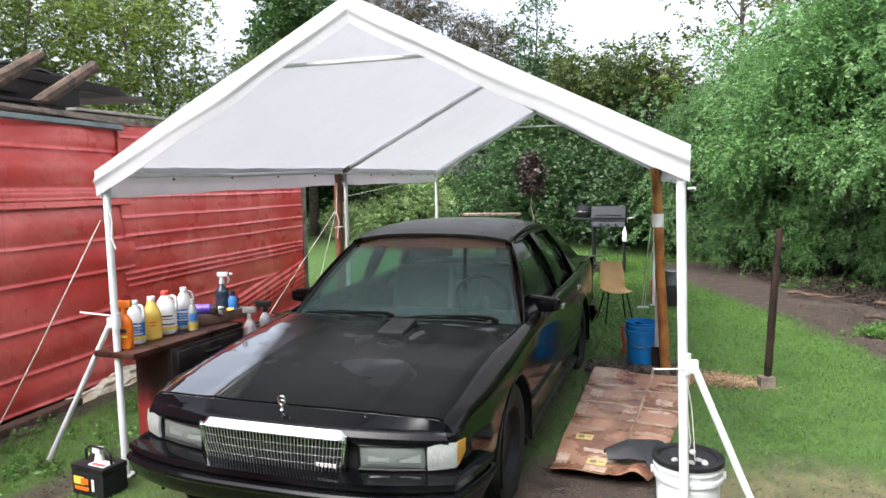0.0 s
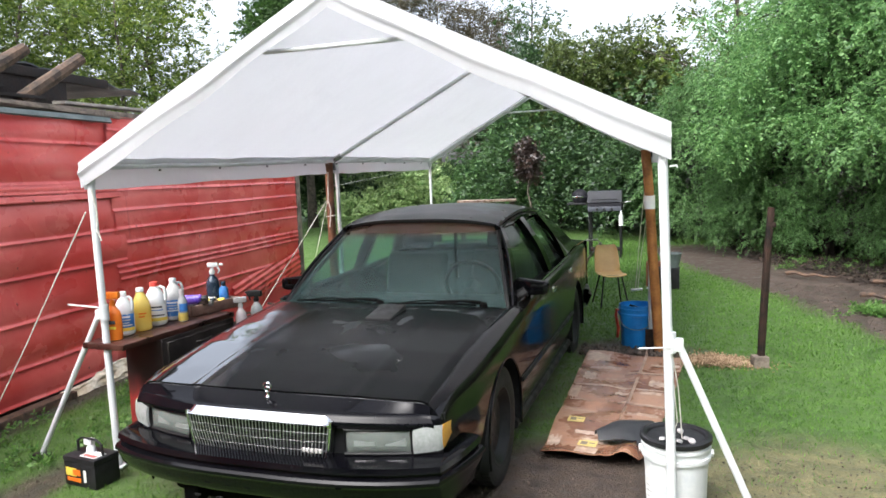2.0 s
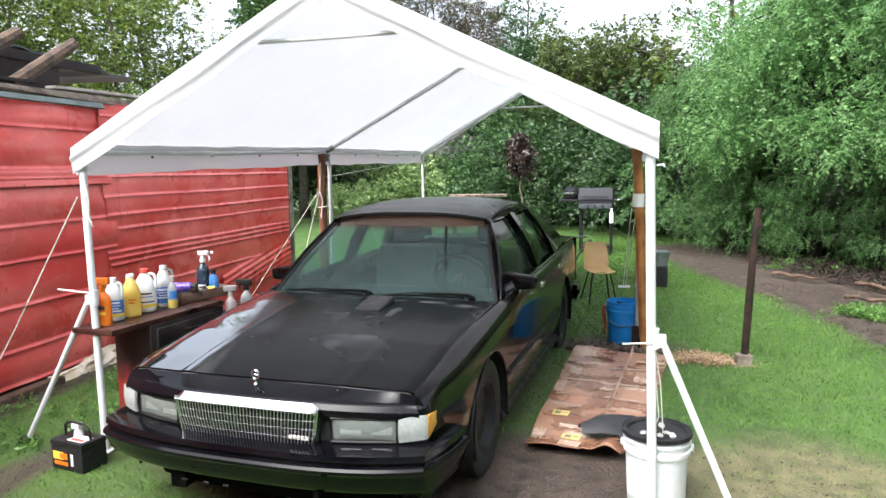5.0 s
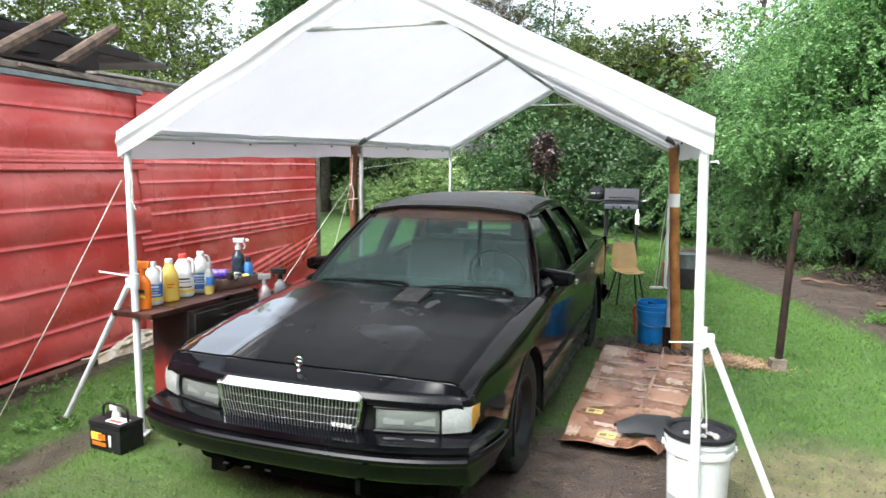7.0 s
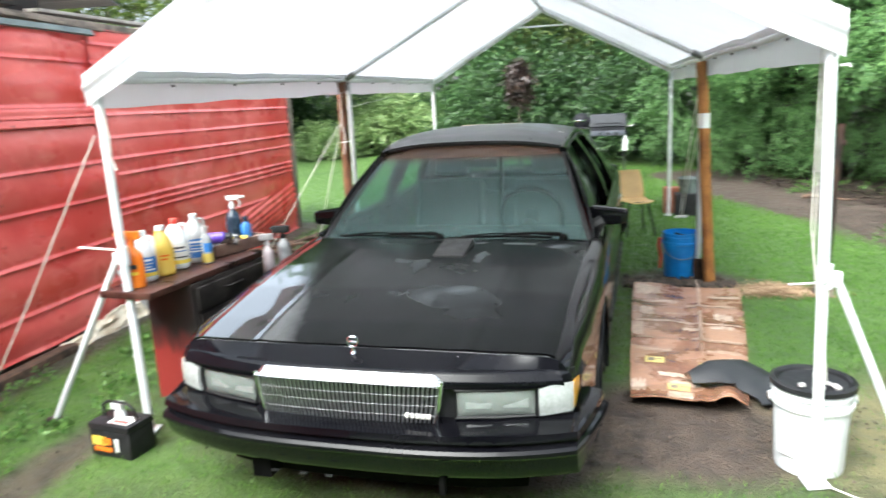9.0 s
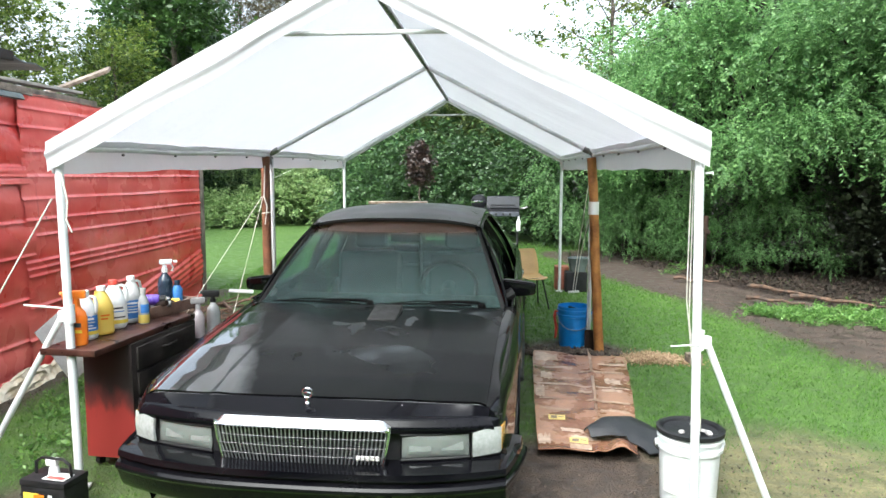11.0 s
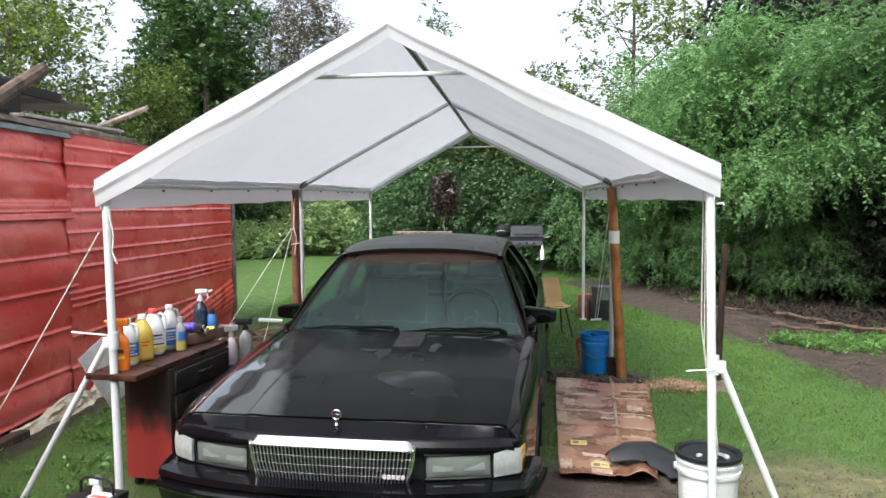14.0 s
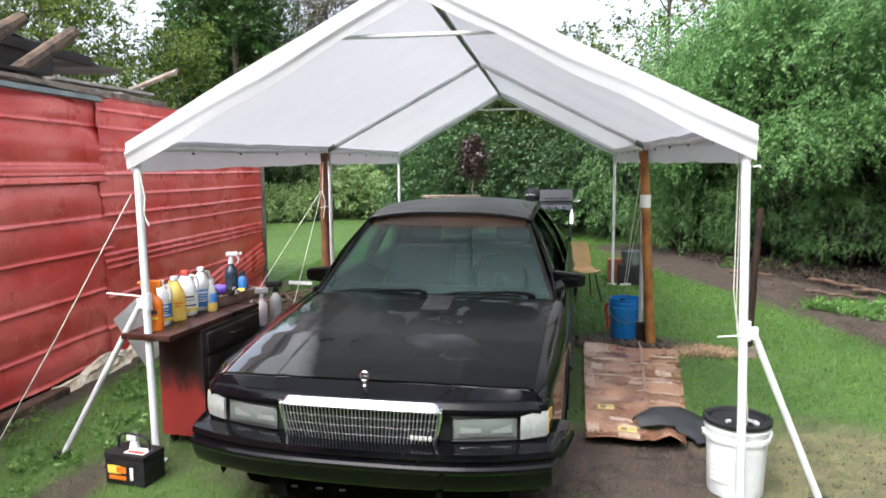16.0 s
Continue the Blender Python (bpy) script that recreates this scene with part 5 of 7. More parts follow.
    part("trunk_lid", sheet(lambda a, b: (lerp(-0.78, 0.78, b), lerp(3.98, 4.74, a), 0.925 + 0.02 * (1 - (2 * b - 1) ** 2) - 0.03 * a**4 - 0.01 * abs(2 * b - 1) ** 8), 14, 16, 0.01), M_paint, c, "black trunk lid")
    part("cowl", sheet(lambda a, b: (lerp(-0.75, 0.75, b), lerp(1.40, 1.58, a) + 0.05 * (2 * b - 1) ** 2, 0.812 + 0.006 * a), 4, 20, 0.01), M_under, c, "black cowl grille below the windscreen")

    # roof and glass
    def roof(a, b):
        u, v = lerp(-0.56, 0.56, b), lerp(1.98, 3.44, a)
        vv = v + SET + 0.05 * (2 * b - 1) ** 2 * (1 - a)
        return (u, vv, rate(v, ROOF) - 0.048 * abs(2 * b - 1) ** 2.8)

    part("roof", sheet(roof, 30, 24, 0.015), M_roof_paint, c, "black chalky roof with bright reflections painted as grey patches")

    def screen(a, b):
        k = 2 * a - 1
        bow = 0.02 * math.sin(math.pi * b)
        base, top = (0.742 * k, 1.485 + 0.06 * k * k, 0.815), (0.545 * k, 2.00 + SET + 0.05 * k * k, 1.300 - 0.042 * abs(k) ** 2.8)
        return tuple(lerp(base[i], top[i], b) + (0, -bow, bow * 0.6)[i] for i in range(3))

    ws = part("windscreen", sheet(screen, 24, 12), M_screen, c, "windscreen with a brown shade band")
    ws.visible_shadow = False
    part("screen_seal", tube([screen(a, b) for a, b in ([(0, k / 6) for k in range(7)] + [(k / 10, 1) for k in range(1, 11)] + [(1, 1 - k / 6) for k in range(1, 7)])], 0.012, 6), M_trim, c)
    rw = part("rear_window", sheet(lambda a, b: (lerp(0.70, 0.54, b) * (1 - 2 * a), lerp(4.02, 3.42 + SET, b) - 0.03 * math.sin(math.pi * a), lerp(0.925, 1.275, b) + 0.02 * math.sin(math.pi * b)), 16, 8), M_glass, c)
    rw.visible_shadow = False
    for u0, u1 in ((-0.62, -0.03), (0.03, 0.62)):
        def lay(u, up):
            """A point a little in front of the glass, up its slope by up metres."""
            k = u / 0.742
            return (u, 1.485 + 0.06 * k * k - 0.022 + 0.76 * up, 0.845 + 0.64 * up)

        pivot = (u1, 1.452, 0.848)
        arm = [pivot, (u1 - 0.02, 1.456, 0.872), lay(lerp(u1, u0, 0.25), 0.035), lay(lerp(u1, u0, 0.52), 0.03)]
        wp = part("wiper", tube(arm, [0.016, 0.012, 0.008, 0.006], 8), M_under, c, "black windscreen wiper")
        part("wiper_pivot", lathe([(0.0, 0.825), (0.024, 0.825), (0.022, 0.862), (0.012, 0.874), (0.0, 0.875)], 12), M_under, wp).matrix_basis = pose(u1, 1.452, 0)
        part("wiper_blade", tube([lay(lerp(u0 - 0.02, u1 - 0.06, k / 8), 0.004 + 0.012 * math.sin(math.pi * k / 8)) for k in range(9)], 0.006, 6), M_under, wp, "rubber wiper blade")
        part("blade_bridge", tube([lay(lerp(u0 + 0.06, u1 - 0.16, k / 8), 0.014 + 0.022 * math.sin(math.pi * k / 8)) for k in range(9)], 0.004, 6), M_under, wp)
    part("cabin_upright", tube([(0.09, 2.6, 1.36), (0.092, 2.595, 1.1), (0.095, 2.6, 0.84)], 0.014, 8), M_under, c, "thin dark upright bar inside the cabin")
    # cabin
    part("floor_pan", box((-0.74, 0.35, 0.18), (0.74, 4.5, 0.24), 0.02), M_dark, c)
    part("engine_bay", box((-0.36, 0.30, 0.24), (0.36, 1.4, 0.62), 0.02), M_dark, c)
    part("firewall", box((-0.74, 1.42, 0.24), (0.74, 1.50, 0.82), 0.01), M_dark, c)
    part("dashboard", box((-0.70, 1.62, 0.62), (0.70, 2.0, 0.83), 0.05, seg=3), M_under, c, "dark dashboard")
    part("parcel_shelf", box((-0.66, 3.50, 0.80), (0.66, 4.0, 0.84), 0.01), M_cabin, c)
    for u in (-0.36, 0.36):
        st = part("seat", box((u - 0.26, 2.35, 0.30), (u + 0.26, 2.85, 0.50), 0.06, seg=3), M_cabin, c, "grey cloth front seat")
        part("seat_back", moved(box((-0.25, -0.06, 0), (0.25, 0.08, 0.56), 0.06, seg=3), pose(u, 2.84, 0.45, -14)), M_cabin, st)
        part("headrest", moved(box((-0.13, -0.05, 0), (0.13, 0.05, 0.17), 0.045, seg=3), pose(u, 2.99, 1.02, -8)), M_cabin, st)
    part("rear_seat", box((-0.64, 3.15, 0.30), (0.64, 3.55, 0.50), 0.06, seg=3), M_cabin, c, "grey cloth rear bench seat")
    part("rear_seat_back", moved(box((-0.64, -0.06, 0), (0.64, 0.10, 0.48), 0.05, seg=3), pose(0, 3.52, 0.46, -16)), M_cabin, c)
    wheel = [(0.36 + 0.185 * math.cos(a), 2.12 - 0.07 * math.sin(a), 0.86 + 0.17 * math.sin(a)) for a in np.linspace(0, 2 * math.pi, 28)[:-1]]
    sw = part("steering_wheel", tube(wheel, 0.015, 8, closed=True), M_under, c, "dark steering wheel")
    part("steering_hub", tube([(0.36, 2.02, 0.82), (0.36, 2.12, 0.86)], 0.05, 10), M_trim, sw)
    part("rear_view_mirror", box((-0.02, 2.02, 1.165), (0.18, 2.04, 1.215), 0.01), M_dark, c)
    return c


car()


# ---- things beside the shed ----
BENCH = pose(0.183, -0.045, 0, 0, 0, -4)


def bench():
    w = thing("workbench", BENCH, "narrow dark-stained wooden desk with a scorched red cabinet below", "desk")
    g = ground_z(0, 0.5)
    part("worktop", box((-0.29, 0.0, 0.69), (0.01, 0.95, 0.724), 0.006), M_benchwood, w, "dark stained wooden top")
    part("cabinet", box((-0.26, 0.28, g + 0.06), (0.02, 0.93, 0.689), 0.006), M_black, w, "blackened cabinet body")

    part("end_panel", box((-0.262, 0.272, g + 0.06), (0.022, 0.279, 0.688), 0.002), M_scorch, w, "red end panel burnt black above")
    for k in range(4):
        z = 0.13 + 0.138 * k
        d = part("drawer_front", box((0.02, 0.31, z), (0.036, 0.90, z + 0.122), 0.006), M_black, w, "dark wooden drawer front")
        part("drawer_pull", tube([(0.036, 0.54, z + 0.075), (0.055, 0.56, z + 0.075), (0.055, 0.66, z + 0.075), (0.036, 0.68, z + 0.075)], 0.005, 6), M_black, d)
    for u, v in ((-0.22, 0.32), (-0.02, 0.32), (-0.22, 0.88), (-0.02, 0.88)):
        part("castor", moved(lathe([(0.0, -0.012), (0.028, -0.012), (0.03, 0), (0.028, 0.012), (0, 0.012)], 12), pose(u, v, g + 0.03, 0, 90, 0)), M_dark, w)


bench()
TOP = 0.725


def wrap(r, flat, z0, z1, a0, a1, n=14):
    """A strip of paper that hugs a round body: radius, depth factor, heights, and the angles between which it lies."""
    return sheet(lambda a, b: (r * math.cos(lerp(a0, a1, a)), r * flat * math.sin(lerp(a0, a1, a)), lerp(z0, z1, b)), n, 1)


def jug(x, y, turn, h, r, body, label, cap, band, band2=None):
    """A blow-moulded gallon jug: square-shouldered foot, sloping shoulder, open loop handle, neck, screw cap and a printed label."""
    j = thing("jug", pose(x, y, TOP, 0, 0, turn), label, "bottle", "bottles on the desk")
    flat = 0.86
    prof = [(0, 0.004), (r * 0.80, 0.0), (r * 0.94, 0.004), (r, 0.016), (r * 1.005, h * 0.08), (r * 0.985, h * 0.10), (r * 0.985, h * 0.48), (r * 1.0, h * 0.50), (r * 0.985, h * 0.56), (r * 0.88, h * 0.66), (r * 0.70, h * 0.76), (r * 0.50, h * 0.84), (r * 0.36, h * 0.885), (r * 0.33, h * 0.90), (r * 0.33, h * 0.94), (0, h * 0.94)]
    bm = lathe(prof, 32)
    for v in bm.verts:
        a = math.atan2(v.co.y, v.co.x)
        f = 1 + 0.07 * math.cos(4 * a + math.pi) * min(1, max(0, (h * 0.7 - v.co.z) / (h * 0.2)))
        v.co.x, v.co.y = v.co.x * f, v.co.y * f * flat
    part("body", bm, body, j, sharp=50)
    part("cap", lathe([(0, h * 0.905), (r * 0.37, h * 0.905), (r * 0.40, h * 0.912), (r * 0.40, h * 0.918), (r * 0.385, h * 0.92), (r * 0.375, h * 0.985), (r * 0.34, h), (0, h)], 20), cap, j, "ribbed screw cap")
    part("handle", tube([(r * 0.34, 0, h * 0.865), (r * 0.62, 0, h * 0.885), (r * 0.90, 0, h * 0.85), (r * 1.02, 0, h * 0.74), (r * 1.0, 0, h * 0.62), (r * 0.92, 0, h * 0.54)], [r * 0.12, r * 0.14, r * 0.15, r * 0.15, r * 0.14, r * 0.15], 10), body, j, "moulded loop handle")
    face = radians(-52 - turn)
    lo, hi = face - 1.15, face + 1.15
    if band is not body:
        lb = part("label", wrap(r * 1.055, flat, h * 0.11, h * 0.50, lo, hi), band, j, "printed paper label")
        if band2:
            part("label_stripe", wrap(r * 1.063, flat, h * 0.115, h * 0.19, lo, hi), band2, lb)
        for k in range(4):
            z, w = h * (0.23 + 0.062 * k), (0.95, 0.55, 0.8, 0.7)[k]
            part("print_bar", wrap(r * 1.067, flat, z, z + h * (0.03, 0.018, 0.022, 0.04)[k], face - w, face + w * 0.8), (M_ink, M_paper, M_labelblue, M_ink)[k] if band is not M_labelblue else (M_paper, M_paper, M_milky, M_paper)[k], lb)
    else:
        for k in range(2):
            part("moulded_print", wrap(r * 1.05, flat, h * (0.40 - 0.07 * k), h * (0.435 - 0.07 * k), face - 0.3, face + 0.5 - 0.2 * k, 8), M_orange, j, "faint orange print")
    return j


def trigger_bottle(x, y, z, turn, h, r, body, head, label, band=None, wide=1.0, group="spray bottles", small=1.0):
    """A bottle with a trigger sprayer."""
    t = thing("spray_bottle", pose(x, y, z, 0, 0, turn), label, "spray bottle", group)
    k = Matrix.Diagonal((wide, 1 / wide**0.5, 1, 1))
    part("body", moved(lathe([(0, 0), (r * 0.92, 0), (r, 0.01), (r, h * 0.50), (r * 0.86, h * 0.60), (r * 0.45, h * 0.68), (r * 0.36, h * 0.71), (r * 0.36, h * 0.76), (0, h * 0.76)], 20), k), body, t)
    part("collar", lathe([(0, h * 0.73), (r * 0.44, h * 0.73), (r * 0.44, h * 0.81), (0, h * 0.81)], 14), head, t)
    hd = part("sprayer_head", moved(box((-0.066 * small, -0.017 * small, h * (1 - 0.15 * small)), (0.044 * small, 0.017 * small, h), 0.010 * small), pose(0, 0, 0)), head, t, "trigger sprayer head")
    part("nozzle", tube([(-0.055, 0, h * 0.95), (-0.078, 0, h * 0.95)], 0.009, 8), head, hd)
    part("trigger", tube([(-0.04, 0, h * 0.90), (-0.052, 0, h * 0.82), (-0.042, 0, h * 0.75)], 0.006, 6), head, hd)
    part("neck", tube([(0, 0, h * 0.80), (0, 0, h * 0.88)], 0.014, 8), head, t)
    if band:
        part("label", moved(lathe([(r * 1.012, h * 0.10), (r * 1.012, h * 0.38)], 20), k), band, t, "printed label")
    return t


def desk_things():
    o = trigger_bottle(0.042, 0.065, TOP, 15, 0.275, 0.036, M_orange, M_orange, "bright orange bottle with an orange trigger top", M_orange, 1.25, "bottles on the desk")
    part("print_bar", box((-0.03, -0.036, 0.095), (0.025, -0.0335, 0.115), 0.0), M_ink, o)
    part("print_bar", box((-0.028, -0.036, 0.065), (0.028, -0.0335, 0.08), 0.0), M_labelyel, o)
    jug(0.008, 0.185, 10, 0.255, 0.055, M_white, "white plastic jug with a blue label", M_white, M_labelblue, M_labelyel)
    jug(0.018, 0.315, 150, 0.258, 0.060, M_yellow, "translucent jug of yellow liquid with a white cap", M_white, M_yellow)
    jug(0.0, 0.46, 20, 0.27, 0.066, M_white, "white plastic jug with a red cap and yellow label", M_labelred, M_paper, M_labelyel)
    jug(0.015, 0.615, 60, 0.27, 0.058, M_milky, "cloudy plastic jug with a blue and white label", M_white, M_labelblue)
    b = thing("clear_bottle", pose(0.105, 0.58, TOP), "slim clear plastic bottle half full of pale liquid", "bottle", "bottles on the desk")
    part("body", lathe([(0, 0), (0.027, 0), (0.03, 0.008), (0.03, 0.12), (0.022, 0.15), (0.013, 0.165), (0.013, 0.178), (0, 0.178)], 18), M_cloudy, b)
    part("cap", lathe([(0, 0.175), (0.016, 0.175), (0.016, 0.205), (0, 0.205)], 14), M_haze, b)
    part("liquid_band", lathe([(0.0305, 0.006), (0.0305, 0.055)], 18), M_yellow, b, "pale yellow liquid")
    part("label", wrap(0.031, 1.0, 0.065, 0.115, -1.6, 0.3, 10), M_labelblue, b, "small blue label")
    t = thing("wooden_tray", pose(0.045, 0.905, TOP, 0, 0, -14), "shallow brown wooden box full of small odds and ends", "box")
    for lo, hi in (((-0.12, -0.21, 0), (0.10, 0.21, 0.012)), ((-0.12, -0.21, 0), (-0.108, 0.21, 0.07)), ((0.088, -0.21, 0), (0.10, 0.21, 0.07)), ((-0.12, -0.21, 0), (0.10, -0.198, 0.07)), ((-0.12, 0.198, 0), (0.10, 0.21, 0.07))):
        part("board", box(lo, hi, 0.003), M_tray, t)
    rnd = random.Random(8)
    for k in range(18):
        x, y, z = rnd.uniform(-0.02, 0.11), rnd.uniform(0.78, 1.05), TOP + 0.035 + rnd.uniform(0, 0.05)
        kind = rnd.choice((M_dark, M_rust, M_labelyel, M_steel, M_paper, M_navy))
        tube_like = rnd.random() < 0.5
        if tube_like:
            bm = tube([(-0.05, 0, 0), (0.05, 0, 0)], [0.016, 0.019], 10)
        else:
            bm = box((-0.035, -0.025, -0.018), (0.035, 0.025, 0.018), 0.006)
        solid("small_bottle" if tube_like else "small_part", bm, kind, pose(x, y, z, rnd.uniform(-15, 15), rnd.uniform(-15, 15), rnd.uniform(0, 180)), "small tube lying among odds and ends in the box" if tube_like else "small loose part among odds and ends in the box", "clutter", "odds and ends in the box")
    c = thing("spray_can", pose(0.0, 0.775, TOP + 0.098, 0, 90, 20), "purple aerosol can lying on the box", "spray can")
    part("body", lathe([(0, -0.10), (0.03, -0.10), (0.033, -0.095), (0.033, 0.08), (0.022, 0.095), (0, 0.095)], 18), M_purple, c)
    part("cap", lathe([(0, 0.09), (0.026, 0.09), (0.026, 0.125), (0, 0.125)], 16), M_dark, c)
    trigger_bottle(-0.005, 1.055, TOP + 0.012, 200, 0.30, 0.045, M_navy, M_white, "dark bottle with a white trigger sprayer standing in the box", M_navy, small=0.7)
    bl = thing("blue_bottle", pose(0.065, 1.075, TOP + 0.012), "small blue bottle standing in the wooden box", "bottle")
    part("body", lathe([(0, 0), (0.03, 0), (0.032, 0.01), (0.032, 0.11), (0.016, 0.135), (0, 0.135)], 18), M_labelblue, bl)
    part("cap", lathe([(0, 0.13), (0.018, 0.13), (0.018, 0.165), (0, 0.165)], 14), M_navy, bl)
    st = thing("plastic_crate", pose(0.22, 1.10, ground_z(0.2, 1.1)), "black plastic crate holding spray bottles behind the desk", "crate")
    part("body", box((-0.1, -0.13, 0), (0.14, 0.22, 0.52), 0.02), M_dark, st)
    trigger_bottle(0.205, 1.06, 0.525, 35, 0.27, 0.040, M_pink, M_haze, "clear spray bottle of pinkish liquid with a grey sprayer")
    trigger_bottle(0.25, 1.19, 0.53, 10, 0.29, 0.044, M_cloudy, M_trim, "clear spray bottle with a black trigger sprayer")
    pn = thing("acrylic_sheet", pose(-0.84, 1.27, 0.40, 74, -24, 84), "clouded plastic sheet leaning on the shed wall", "panel")
    part("pane", box((-0.14, -0.22, -0.004), (0.14, 0.22, 0.004), 0.002), M_clearsheet, pn)
    part("rim", tube([(-0.14, -0.22, 0), (0.14, -0.22, 0), (0.14, 0.22, 0), (-0.14, 0.22, 0)], 0.003, 6, closed=True), M_haze, pn)


desk_things()


def battery():
    z = ground_z(-0.03, -0.26)
    b = thing("car_battery", pose(0.05, -0.19, z, 0, 0, -8) @ Matrix.Diagonal((0.9, 0.9, 0.88, 1)), "black car battery with a yellow and orange label on the grass", "battery")
    part("case", box((-0.135, -0.085, 0), (0.135, 0.085, 0.15), 0.008), M_dark, b)
    part("lid", box((-0.138, -0.088, 0.15), (0.138, 0.088, 0.185), 0.008), M_dark, b)
    lb = part("label", box((-0.118, -0.089, 0.028), (0.02, -0.0865, 0.128), 0.0), M_dark, b, "printed battery label")
    part("label_block", box((-0.112, -0.092, 0.068), (-0.02, -0.0895, 0.118), 0.002), M_labelyel, lb, "yellow lettering block")
    part("label_block", box((-0.05, -0.0925, 0.075), (0.015, -0.0900, 0.112), 0.002), M_orange, lb, "orange lettering block")
    part("label_block", box((-0.105, -0.092, 0.034), (0.015, -0.0895, 0.058), 0.002), M_orange, lb)
    part("label_block", box((0.04, -0.0905, 0.04), (0.062, -0.0885, 0.115), 0.002), M_paper, lb)
    part("handle", tube([(-0.11, 0, 0.18), (-0.108, 0, 0.25), (-0.07, 0, 0.275), (0.06, 0, 0.275), (0.1, 0, 0.25), (0.108, 0, 0.18)], 0.008, 8), M_dark, b, "black carrying strap")
    part("warning_label", box((-0.02, -0.06, 0.185), (0.11, 0.02, 0.189), 0.0), M_paper, b, "white and red label")
    part("warning_stripe", box((0.0, -0.055, 0.189), (0.1, -0.03, 0.192), 0.0), M_labelred, b)
    s = thing("dispenser", pose(0.045, -0.18, z + 0.166), "white plastic dispenser cap standing on the battery", "cap")
    part("base", lathe([(0, 0), (0.026, 0), (0.022, 0.03), (0.014, 0.04), (0, 0.04)], 14), M_white, s)
    part("head", box((-0.035, -0.016, 0.04), (0.02, 0.016, 0.075), 0.008), M_white, s)


battery()


# ---- things by the track side ----
def bucket(name, x, y, wall, label, back=1):
    z = ground_z(x, y) - 0.01
    b = thing(name, pose(x, y, z), label, "bucket", "five-gallon buckets")
    h, r0, r1 = 0.37, 0.128, 0.147
    prof = [(0, 0.006), (r0, 0.0), (r0 + 0.003, 0.01), (lerp(r0, r1, 0.7), h * 0.74), (r1 + 0.006, h * 0.75), (r1 + 0.007, h * 0.80), (r1 - 0.001, h * 0.81), (r1, h * 0.88), (r1 + 0.007, h * 0.885), (r1 + 0.007, h * 0.92), (r1, h * 0.925), (r1 + 0.002, h), (r1 - 0.004, h), (r1 - 0.006, h * 0.9), (r0 - 0.004, 0.02), (0, 0.02)]
    part("body", lathe(prof, 36), wall, b)
    arc = [(-(r1 + 0.012) * math.cos(a), back * (-0.03 - 0.12 * math.sin(a)), h * 0.80 - 0.13 * math.sin(a)) for a in np.linspace(0, math.pi, 16)]
    part("bail_handle", tube(arc, 0.004, 6), M_steel, b, "wire bail handle")
    for s in (-1, 1):
        part("ear", moved(lathe([(0, 0), (0.018, 0), (0.018, 0.012), (0, 0.014)], 12), pose(s * (r1 + 0.004), 0, h * 0.80, 0, s * 90, 0)), wall, b)
    return b, h, r1


def buckets():
    b, h, r = bucket("white_bucket", 3.075, 0.175, M_white, "white plastic bucket with a black rim, filled with odds and ends", -1)
    part("rim", lathe([(r + 0.011, h - 0.016), (r + 0.012, h + 0.004), (r - 0.004, h + 0.009), (r - 0.016, h + 0.002), (r - 0.02, h - 0.008), (0, h - 0.010)], 36), M_dark, b, "black rim and sunken lid")
    lb = part("label", moved(sheet(lambda a, c: (0.1425 * math.sin(lerp(-1.15, -0.45, a)), -0.1425 * math.cos(lerp(-1.15, -0.45, a)), lerp(0.08, 0.24, c)), 10, 2), pose(0, 0, 0)), M_paper, b, "faded grey printed panel")
    for k in range(5):
        part("print_bar", sheet(lambda a, c: (0.1438 * math.sin(lerp(-1.1, -0.6, a)), -0.1438 * math.cos(lerp(-1.1, -0.6, a)), lerp(0.10 + 0.026 * k, 0.106 + 0.026 * k, c)), 6, 1), M_milky, lb)
    rnd = random.Random(5)
    for k in range(6):
        x, y = 3.075 + rnd.uniform(-0.08, 0.08), 0.175 + rnd.uniform(-0.08, 0.08)
        solid("bottle_cap", lathe([(0, 0), (0.014, 0), (0.015, 0.009), (0.009, 0.014), (0, 0.014)], 12), M_haze, pose(x, y, 0.353 + rnd.uniform(0, 0.010), rnd.uniform(-20, 20), rnd.uniform(-20, 20), 0), "small pale plastic scrap on the bucket lid", "scrap", "scraps on the bucket lid")
    b, h, r = bucket("blue_bucket", 2.805, 3.165, M_blue, "bright blue plastic bucket with a red handle on the mud")
    part("rag", tube([(-r - 0.015, 0.0, h * 0.86), (-r - 0.03, 0.0, h * 0.7), (-r - 0.01, 0.01, h * 0.4), (-r - 0.02, 0.01, h * 0.16)], [0.018, 0.012, 0.014, 0.01], 8), M_labelred, b, "red strap hanging down the side")
    solid("trowel", box((-0.05, -0.012, 0), (0.05, 0.012, 0.02), 0.005), M_dark, pose(2.79, 3.13, ground_z(2.8, 3.1) + 0.33, 0, 20, 30), "dark tool handle lying in the blue bucket", "tool")
    solid("scrap_plate", box((-0.062, -0.012, 0), (0.062, 0.012, 0.19), 0.006), M_rust, pose(2.945, 2.955, ground_z(2.95, 2.95) - 0.01, -6, 0, 4), "rusty dark metal plate leaning on the wooden post", "plate")


buckets()


